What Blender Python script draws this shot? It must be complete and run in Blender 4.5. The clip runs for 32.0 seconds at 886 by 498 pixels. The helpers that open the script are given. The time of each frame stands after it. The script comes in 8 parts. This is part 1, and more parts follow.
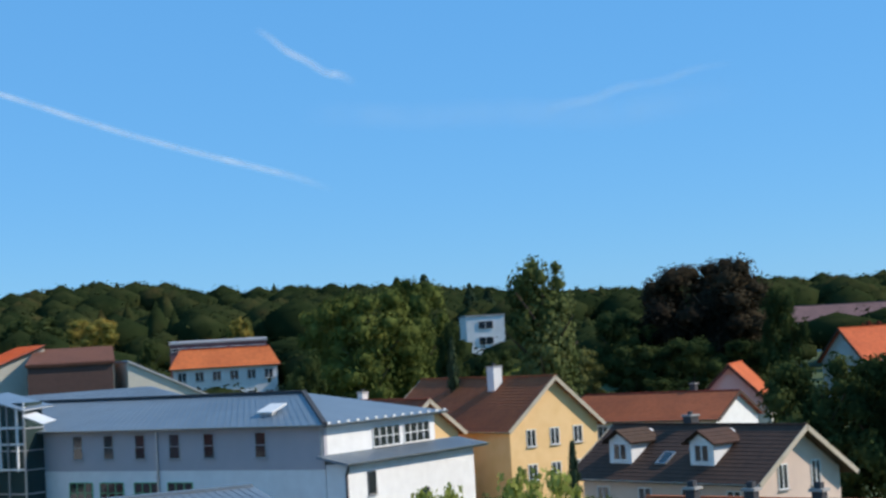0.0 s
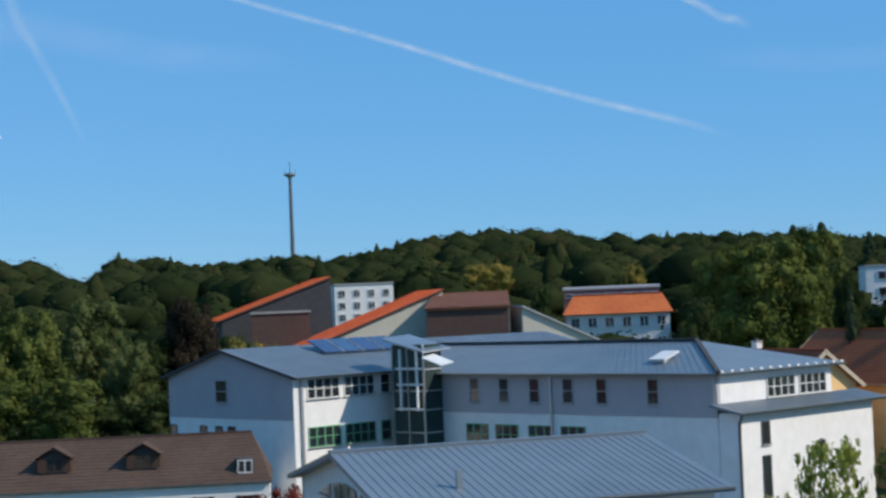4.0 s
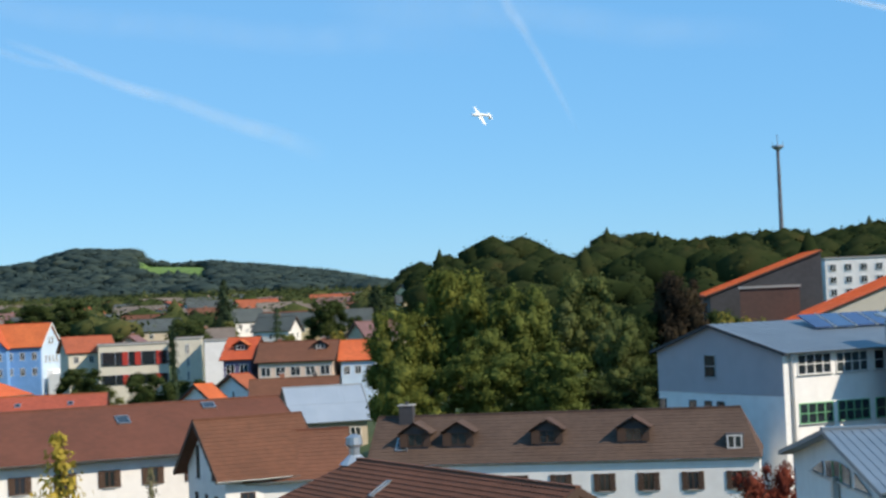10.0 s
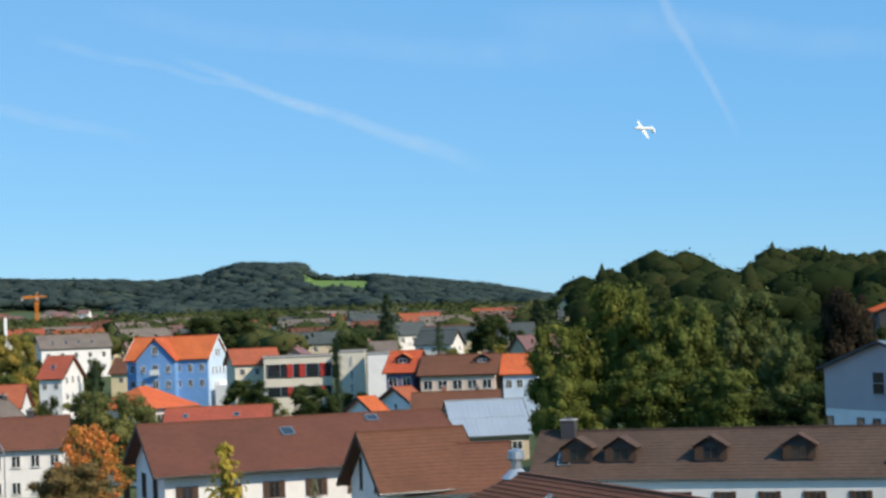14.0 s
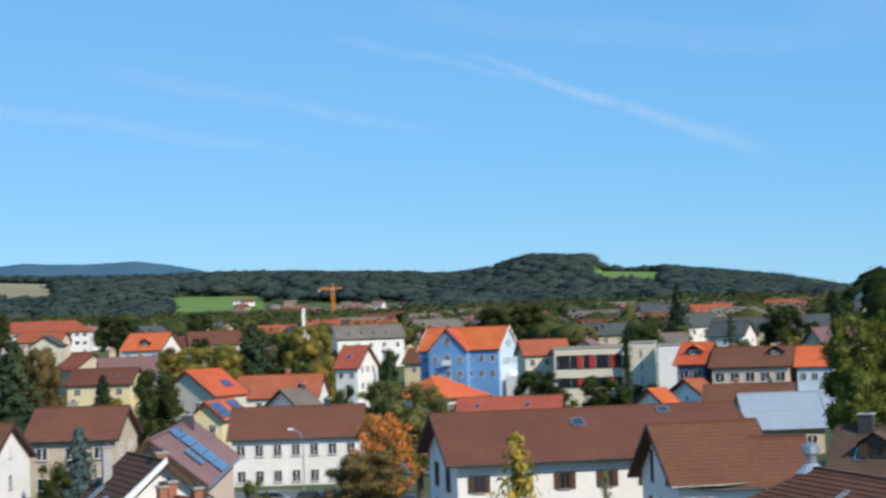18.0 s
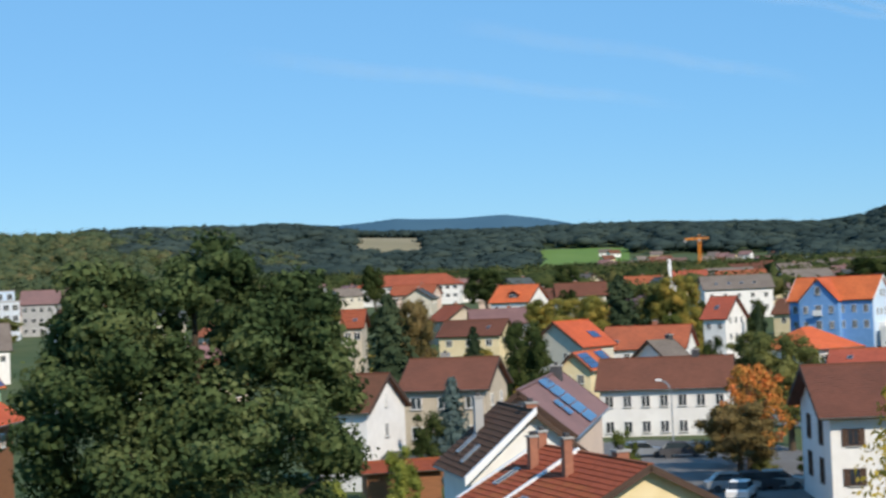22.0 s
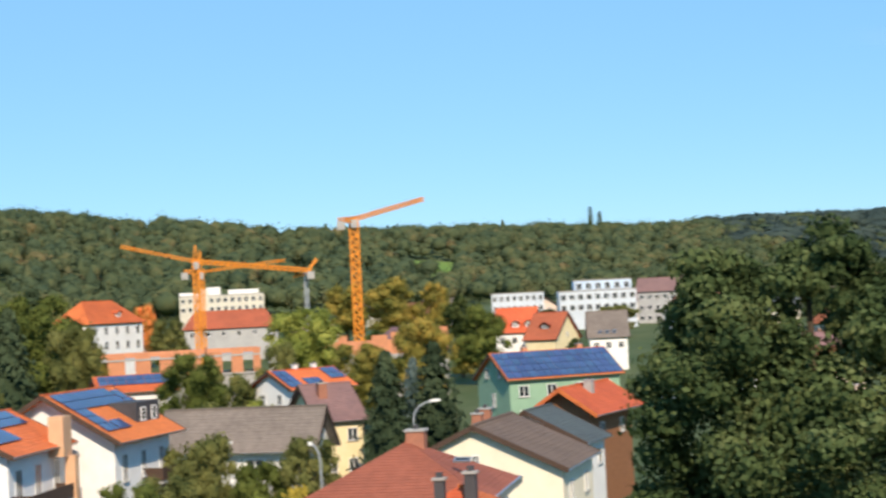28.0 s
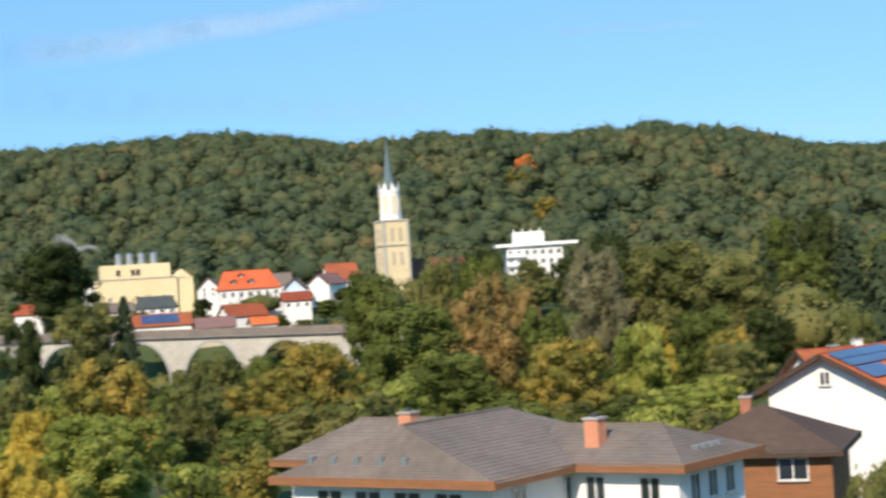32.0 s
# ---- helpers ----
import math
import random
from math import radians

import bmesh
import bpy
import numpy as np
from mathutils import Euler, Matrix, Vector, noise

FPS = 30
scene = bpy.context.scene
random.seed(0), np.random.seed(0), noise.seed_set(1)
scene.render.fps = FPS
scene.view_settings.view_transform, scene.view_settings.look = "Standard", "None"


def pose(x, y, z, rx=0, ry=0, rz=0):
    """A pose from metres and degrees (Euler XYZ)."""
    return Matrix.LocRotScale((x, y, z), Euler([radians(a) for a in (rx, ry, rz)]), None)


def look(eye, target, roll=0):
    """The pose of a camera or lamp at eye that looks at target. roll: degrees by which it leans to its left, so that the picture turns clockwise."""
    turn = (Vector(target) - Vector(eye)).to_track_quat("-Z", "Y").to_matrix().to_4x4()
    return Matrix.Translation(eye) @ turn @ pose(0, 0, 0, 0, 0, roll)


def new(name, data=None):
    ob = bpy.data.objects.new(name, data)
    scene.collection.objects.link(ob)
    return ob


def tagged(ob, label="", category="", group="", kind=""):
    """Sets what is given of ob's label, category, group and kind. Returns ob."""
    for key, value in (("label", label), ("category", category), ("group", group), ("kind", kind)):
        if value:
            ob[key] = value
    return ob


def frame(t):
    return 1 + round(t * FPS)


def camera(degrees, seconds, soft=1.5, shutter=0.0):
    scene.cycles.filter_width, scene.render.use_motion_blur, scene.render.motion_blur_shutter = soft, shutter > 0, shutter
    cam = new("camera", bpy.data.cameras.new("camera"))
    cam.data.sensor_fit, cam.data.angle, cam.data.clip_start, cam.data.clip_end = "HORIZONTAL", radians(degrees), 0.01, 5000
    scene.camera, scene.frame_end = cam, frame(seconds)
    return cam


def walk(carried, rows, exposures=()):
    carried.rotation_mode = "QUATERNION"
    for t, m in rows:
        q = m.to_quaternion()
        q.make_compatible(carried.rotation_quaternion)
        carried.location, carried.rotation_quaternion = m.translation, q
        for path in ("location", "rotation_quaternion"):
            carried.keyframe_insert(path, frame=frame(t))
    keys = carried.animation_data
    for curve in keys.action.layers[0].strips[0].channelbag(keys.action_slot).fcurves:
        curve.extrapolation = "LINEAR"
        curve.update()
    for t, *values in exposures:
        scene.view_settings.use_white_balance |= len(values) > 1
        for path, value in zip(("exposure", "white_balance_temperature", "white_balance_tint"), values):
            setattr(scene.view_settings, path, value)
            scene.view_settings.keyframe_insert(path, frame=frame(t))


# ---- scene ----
# ---- the camera: it stands on a balcony and turns where it is ----
EYE = Vector((0, 0, 17))
cam = camera(28.89, 32.0, soft=2.6, shutter=0.65)
# seconds, bearing, tilt, roll in degrees; bearing 0 looks along +y
TURNS = [
    (0.0, -0.00, 3.03, -3.21),
    (0.5, -1.07, 2.64, -2.90),
    (1.0, -2.97, 1.88, -2.84),
    (1.5, -6.66, 1.65, -2.88),
    (2.0, -8.61, 1.32, -2.98),
    (2.5, -9.48, 1.53, -2.62),
    (3.0, -10.39, 1.56, -2.32),
    (3.5, -11.86, 1.56, -2.25),
    (5.5, -16.01, 3.09, -2.37),
    (6.0, -17.15, 2.73, -2.12),
    (6.5, -18.24, 2.70, -1.98),
    (7.0, -20.77, 2.21, -2.16),
    (7.5, -24.09, 1.89, -1.74),
    (8.0, -25.01, 1.54, -1.57),
    (8.5, -25.35, 1.59, -2.56),
    (9.0, -27.16, 1.84, -2.61),
    (9.5, -28.35, 1.81, -2.41),
    (10.0, -29.28, 1.72, -2.42),
    (10.5, -30.20, 1.76, -2.27),
    (11.0, -31.16, 2.03, -2.12),
    (11.5, -32.08, 1.98, -2.17),
    (12.0, -32.15, 1.37, -2.04),
    (12.5, -32.12, 1.02, -2.00),
    (13.0, -33.07, 0.41, -2.10),
    (13.5, -33.85, 1.55, -2.02),
    (15.5, -37.48, 3.20, -2.36),
    (16.0, -39.00, 2.94, -2.36),
    (16.5, -40.83, 3.12, -2.41),
    (17.0, -42.16, 3.15, -2.18),
    (17.5, -43.15, 2.98, -2.18),
    (18.0, -44.29, 2.45, -2.00),
    (18.5, -46.38, 2.26, -2.21),
    (19.0, -47.87, 2.16, -2.29),
    (19.5, -49.08, 2.15, -2.30),
    (20.0, -50.51, 1.96, -2.14),
    (20.5, -51.86, 1.61, -2.20),
    (21.0, -53.19, 1.17, -2.39),
    (21.5, -54.89, 1.20, -2.48),
    (22.0, -56.48, 1.30, -2.47),
    (22.5, -57.86, 1.16, -2.40),
    (23.0, -59.58, 0.76, -2.33),
    (23.5, -61.42, 0.53, -2.12),
    (24.0, -63.12, -0.06, -2.35),
    (24.5, -65.64, -0.34, -2.58),
    (25.0, -68.11, 0.12, -2.70),
    (25.5, -70.05, 0.82, -2.64),
    (27.5, -76.05, 1.70, -2.81),
    (28.0, -76.70, 1.79, -2.82),
    (28.5, -81.21, 1.75, -3.21),
    (29.0, -86.25, 1.62, -3.62),
    (29.5, -89.60, 1.45, -3.52),
    (30.0, -92.62, 1.58, -3.74),
    (30.5, -96.15, 1.77, -4.01),
    (31.0, -99.78, 1.53, -3.87),
    (31.5, -102.77, 1.36, -3.68),
    (32.0, -105.28, 1.21, -3.67),
]


def heading(bearing, tilt):
    b, e = radians(bearing), radians(tilt)
    return Vector((math.sin(b) * math.cos(e), math.cos(b) * math.cos(e), math.sin(e)))


walk(cam, [(t, look(EYE, EYE + heading(b, e), roll)) for t, b, e, roll in TURNS], exposures=[(0.0, 0.03, 6650, 12), (3.0, -0.17, 6750, 12), (6.0, -0.04, 6680, 12), (7.5, 0.02, 6800, 12), (9.0, 0.20, 7250, 12), (13.0, 0.18, 7400, 12), (16.0, 0.09, 7000, 12), (18.0, 0.10, 6980, 12), (21.0, 0.06, 7100, 12), (24.0, 0.17, 7350, 13), (25.2, 0.38, 7950, 14), (28.0, 0.36, 7750, 14), (29.5, 0.28, 7300, 14), (31.0, 0.27, 7450, 15), (32.0, 0.38, 7600, 15)])

# ---- daylight ----
SUN_BEARING, SUN_HEIGHT = 93, 37
world = bpy.data.worlds.new("sky")
scene.world = world
world.use_nodes = True
wn = world.node_tree.nodes
wl = world.node_tree.links
sky = wn.new("ShaderNodeTexSky")
sky.sky_type, sky.sun_disc = "NISHITA", False
sky.sun_elevation, sky.sun_rotation = radians(SUN_HEIGHT), radians(SUN_BEARING)
sky.air_density, sky.dust_density, sky.ozone_density, sky.altitude = 1.0, 0.0, 5.0, 1200
deep = wn.new("ShaderNodeHueSaturation")
deep.inputs["Saturation"].default_value = 1.15
tint = wn.new("ShaderNodeMix")
tint.data_type, tint.blend_type, tint.inputs[0].default_value = "RGBA", "MULTIPLY", 1.0
tint.inputs[7].default_value = (0.72, 0.95, 1.13, 1)
wl.new(sky.outputs[0], deep.inputs["Color"])
wl.new(deep.outputs[0], tint.inputs[6])
even = wn.new("ShaderNodeMix")
even.data_type, even.inputs[0].default_value = "RGBA", 0.66
way = wn.new("ShaderNodeTexCoord")
facing = wn.new("ShaderNodeVectorMath")
facing.operation = "DOT_PRODUCT"
facing.inputs[1].default_value = heading(SUN_BEARING, 0)
square = wn.new("ShaderNodeMath")
square.operation, square.inputs[1].default_value = "POWER", 2.0
away = wn.new("ShaderNodeMath")
away.operation = "ABSOLUTE"
pale = wn.new("ShaderNodeMix")
pale.data_type = "RGBA"
pale.inputs[6].default_value, pale.inputs[7].default_value = (1.18, 3.68, 6.95, 1), (1.75, 4.1, 6.7, 1)
wl.new(way.outputs["Generated"], facing.inputs[0])
wl.new(facing.outputs["Value"], away.inputs[0])
wl.new(away.outputs[0], square.inputs[0])
wl.new(square.outputs[0], pale.inputs[0])
wl.new(pale.outputs[2], even.inputs[7])
wl.new(tint.outputs[2], even.inputs[6])
apart = wn.new("ShaderNodeSeparateXYZ")
higher = wn.new("ShaderNodeMapRange")
higher.inputs["From Min"].default_value, higher.inputs["From Max"].default_value = 0.03, 0.24
deeper = wn.new("ShaderNodeMix")
deeper.data_type, deeper.blend_type = "RGBA", "MULTIPLY"
deeper.inputs[7].default_value = (0.91, 0.985, 1.025, 1)
wl.new(way.outputs["Generated"], apart.inputs[0])
wl.new(apart.outputs["Z"], higher.inputs[0])
wl.new(higher.outputs[0], deeper.inputs[0])
wl.new(even.outputs[2], deeper.inputs[6])
wl.new(deeper.outputs[2], wn["Background"].inputs[0])
wn["Background"].inputs[1].default_value = 0.125
sun = new("sun", bpy.data.lights.new("sun", "SUN"))
sun.data.energy, sun.data.angle, sun.data.color = 4.25, radians(0.5), (1.0, 0.93, 0.82)
sun.matrix_world = look(heading(SUN_BEARING, SUN_HEIGHT) * 100, (0, 0, 0))


# ---- materials ----
def material(name, colour, second=None, rough=0.8, scale=3.0, detail=6.0, bump=0.0, bump_scale=None, metal=0.0, spec=0.3, vary=0.0, stretch=None, island=False):
    """A surface of two colours mixed by noise at two scales, with fine relief."""
    m = bpy.data.materials.new(name)
    m.use_nodes = True
    n, l = m.node_tree.nodes, m.node_tree.links
    b = n["Principled BSDF"]
    second = second or tuple(c * 0.8 for c in colour)
    co = n.new("ShaderNodeTexCoord")
    mp = n.new("ShaderNodeMapping")
    if stretch:
        mp.inputs["Scale"].default_value = stretch
    l.new(co.outputs["Object"], mp.inputs[0])
    big = n.new("ShaderNodeTexNoise")
    big.inputs["Scale"].default_value, big.inputs["Detail"].default_value = scale * 0.15, 3
    small = n.new("ShaderNodeTexNoise")
    small.inputs["Scale"].default_value, small.inputs["Detail"].default_value = scale, detail
    for t in (big, small):
        l.new(mp.outputs[0], t.inputs["Vector"])
    mean = n.new("ShaderNodeMath")
    mean.operation = "ADD"
    l.new(big.outputs[0], mean.inputs[0])
    l.new(small.outputs[0], mean.inputs[1])
    ramp = n.new("ShaderNodeMapRange")
    ramp.inputs["From Min"].default_value, ramp.inputs["From Max"].default_value = 0.75, 1.25
    l.new(mean.outputs[0], ramp.inputs[0])
    mix = n.new("ShaderNodeMix")
    mix.data_type = "RGBA"
    mix.inputs[6].default_value, mix.inputs[7].default_value = (*colour, 1), (*second, 1)
    l.new(ramp.outputs[0], mix.inputs[0])
    out = mix.outputs[2]
    if vary:
        hsv = n.new("ShaderNodeHueSaturation")
        if island:
            src = n.new("ShaderNodeNewGeometry").outputs["Random Per Island"]
        else:
            src = n.new("ShaderNodeObjectInfo").outputs["Random"]
        v = n.new("ShaderNodeMapRange")
        v.inputs["To Min"].default_value, v.inputs["To Max"].default_value = 1 - vary, 1 + vary
        l.new(src, v.inputs[0])
        l.new(v.outputs[0], hsv.inputs["Value"])
        h = n.new("ShaderNodeMapRange")
        h.inputs["To Min"].default_value, h.inputs["To Max"].default_value = 0.5 - vary * 0.09, 0.5 + vary * 0.05
        mul = n.new("ShaderNodeMath")
        mul.operation = "FRACT"
        mu = n.new("ShaderNodeMath")
        mu.operation = "MULTIPLY"
        mu.inputs[1].default_value = 7.31
        l.new(src, mu.inputs[0])
        l.new(mu.outputs[0], mul.inputs[0])
        l.new(mul.outputs[0], h.inputs[0])
        l.new(h.outputs[0], hsv.inputs["Hue"])
        l.new(out, hsv.inputs["Color"])
        out = hsv.outputs[0]
    l.new(out, b.inputs["Base Color"])
    b.inputs["Roughness"].default_value, b.inputs["Metallic"].default_value = rough, metal
    b.inputs["Specular IOR Level"].default_value = spec
    if bump:
        bt = n.new("ShaderNodeTexNoise")
        bt.inputs["Scale"].default_value, bt.inputs["Detail"].default_value = bump_scale or scale * 2, 4
        l.new(mp.outputs[0], bt.inputs["Vector"])
        bp = n.new("ShaderNodeBump")
        bp.inputs["Strength"].default_value, bp.inputs["Distance"].default_value = bump, 0.05
        l.new(bt.outputs[0], bp.inputs["Height"])
        l.new(bp.outputs[0], b.inputs["Normal"])
    return m


M = {
    "ground": material("grass_and_gardens", (0.045, 0.075, 0.022), (0.085, 0.105, 0.04), 0.95, 0.12, bump=0.5),
    "bark": material("bark", (0.10, 0.075, 0.05), (0.05, 0.04, 0.03), 0.95, 8, bump=0.8),
}


# ---- building helpers ----
def link(name, verts, faces, mats, parent=None, label="", index=None, smooth=False):
    me = bpy.data.meshes.new(name)
    me.from_pydata(verts, [], faces)
    for m in mats if isinstance(mats, (list, tuple)) else [mats]:
        me.materials.append(m)
    if index is not None:
        me.polygons.foreach_set("material_index", index)
    if smooth:
        me.polygons.foreach_set("use_smooth", [True] * len(me.polygons))
    me.update()
    ob = new(name, me)
    if parent:
        ob.parent = parent
    if label:
        ob["label"] = label
    return ob


# ---- the ground: one sheet, flat by the town, rising to wooded hills ----
# bearing: crest distance, height of the crest as seen (degrees), where the slope begins
CRESTS = [(-180, 1500, 2.0, 600), (-135, 1000, 4.54, 480), (-119, 980, 4.44, 470), (-112, 980, 4.74, 470), (-108.3, 980, 4.14, 480), (-104, 980, 4.44, 520), (-101.5, 1000, 4.04, 540), (-98, 1000, 4.24, 560),
          (-95.4, 1020, 3.84, 590), (-93, 1050, 3.19, 600), (-88, 1150, 2.84, 660), (-82, 1200, 2.07, 720), (-76, 1300, 1.97, 800), (-70, 1400, 1.77, 900), (-65, 1700, 1.87, 950), (-61.5, 2600, 1.95, 1300),
          (-59.4, 2800, 1.7, 1300), (-57, 3000, 1.6, 1400), (-54, 3000, 1.55, 1400), (-51.5, 3100, 1.6, 1400), (-48, 3300, 1.5, 1400), (-44, 3300, 1.35, 1500), (-42.5, 3100, 1.55, 1600), (-41.3, 3000, 1.85, 1600),
          (-39.5, 3000, 1.78, 1600), (-39.0, 3000, 1.45, 1600), (-37, 3100, 1.35, 1600), (-33, 3400, 0.85, 1600), (-32, 3400, 0.6, 1400), (-31, 1500, 0.2, 600), (-30.3, 700, 0.0, 420), (-29.3, 700, 0.5, 400),
          (-27, 700, 0.95, 400), (-25.9, 720, 0.5, 380), (-25.5, 720, 0.2, 380), (-24.6, 720, 0.22, 370), (-24.0, 720, 0.8, 360), (-22.3, 720, 0.95, 350), (-21.7, 720, 0.5, 345), (-20, 720, 0.6, 340), (-18, 720, 0.75, 330), (-16.8, 700, 0.5, 330), (-14, 680, 1.05, 320),
          (-11.5, 660, 1.2, 320), (-7, 660, 0.85, 330), (-2, 700, 0.75, 340), (5, 900, 0.4, 350), (12, 900, 0.5, 350), (20, 900, 0.3, 400), (180, 1500, 2.0, 600)]
CB, CD, CE, CS = (np.array(c, float) for c in zip(*CRESTS))


def smooth01(v):
    v = np.clip(v, 0, 1)
    return v * v * (3 - 2 * v)


def terrain(x, y):
    r = np.hypot(x, y)
    b = np.degrees(np.arctan2(x, y))
    d, e, s = np.interp(b, CB, CD), np.interp(b, CB, CE), np.interp(b, CB, CS)
    town = np.interp(r, [0, 240, 320, 430, 700, 1200, 2500], [0, 0, 3, 8, 14, 20, 40])
    slope = np.interp(r, [0, 130, 180, 240, 330], [0, 0, 5, 9, 12])
    valley = np.interp(r, [0, 130, 240, 404, 418, 450, 500], [1, 0, -4, -4, 7.5, 10, 12])
    side = np.interp(b, [-34, -27], [0, 1])
    dip = np.interp(b, [-102, -93], [1, 0])
    base = (town * (1 - side) + slope * side) * (1 - dip) + valley * dip
    crest = 17 + d * np.tan(np.radians(e))
    k = smooth01((r - s) / np.maximum(d - s, 1))
    fall = 1 - 0.25 * smooth01((r - d) / 600)
    return base * (1 - k) + crest * k * fall


def build_ground():
    bearings = np.unique(np.concatenate([np.arange(-180, 180.1, 6), np.arange(-126, 24, 0.75)]))
    radii = np.concatenate([[0.0], np.arange(20, 500, 20), 500 * 1.06 ** np.arange(0, 40)])
    nb, nr = len(bearings), len(radii)
    B, R = np.meshgrid(np.radians(bearings), radii, indexing="ij")
    X, Y = R * np.sin(B), R * np.cos(B)
    v = np.stack([X, Y, terrain(X, Y)], -1).reshape(-1, 3)
    f = []
    for i in range(nb - 1):
        for j in range(nr - 1):
            a = i * nr + j
            f.append((a, a + 1, a + nr + 1, a + nr))
    g = link("ground", v.tolist(), f, M["ground"], smooth=True)
    tagged(g, "gently rising town ground with grass, gardens and fields", "ground", kind="structure")


build_ground()


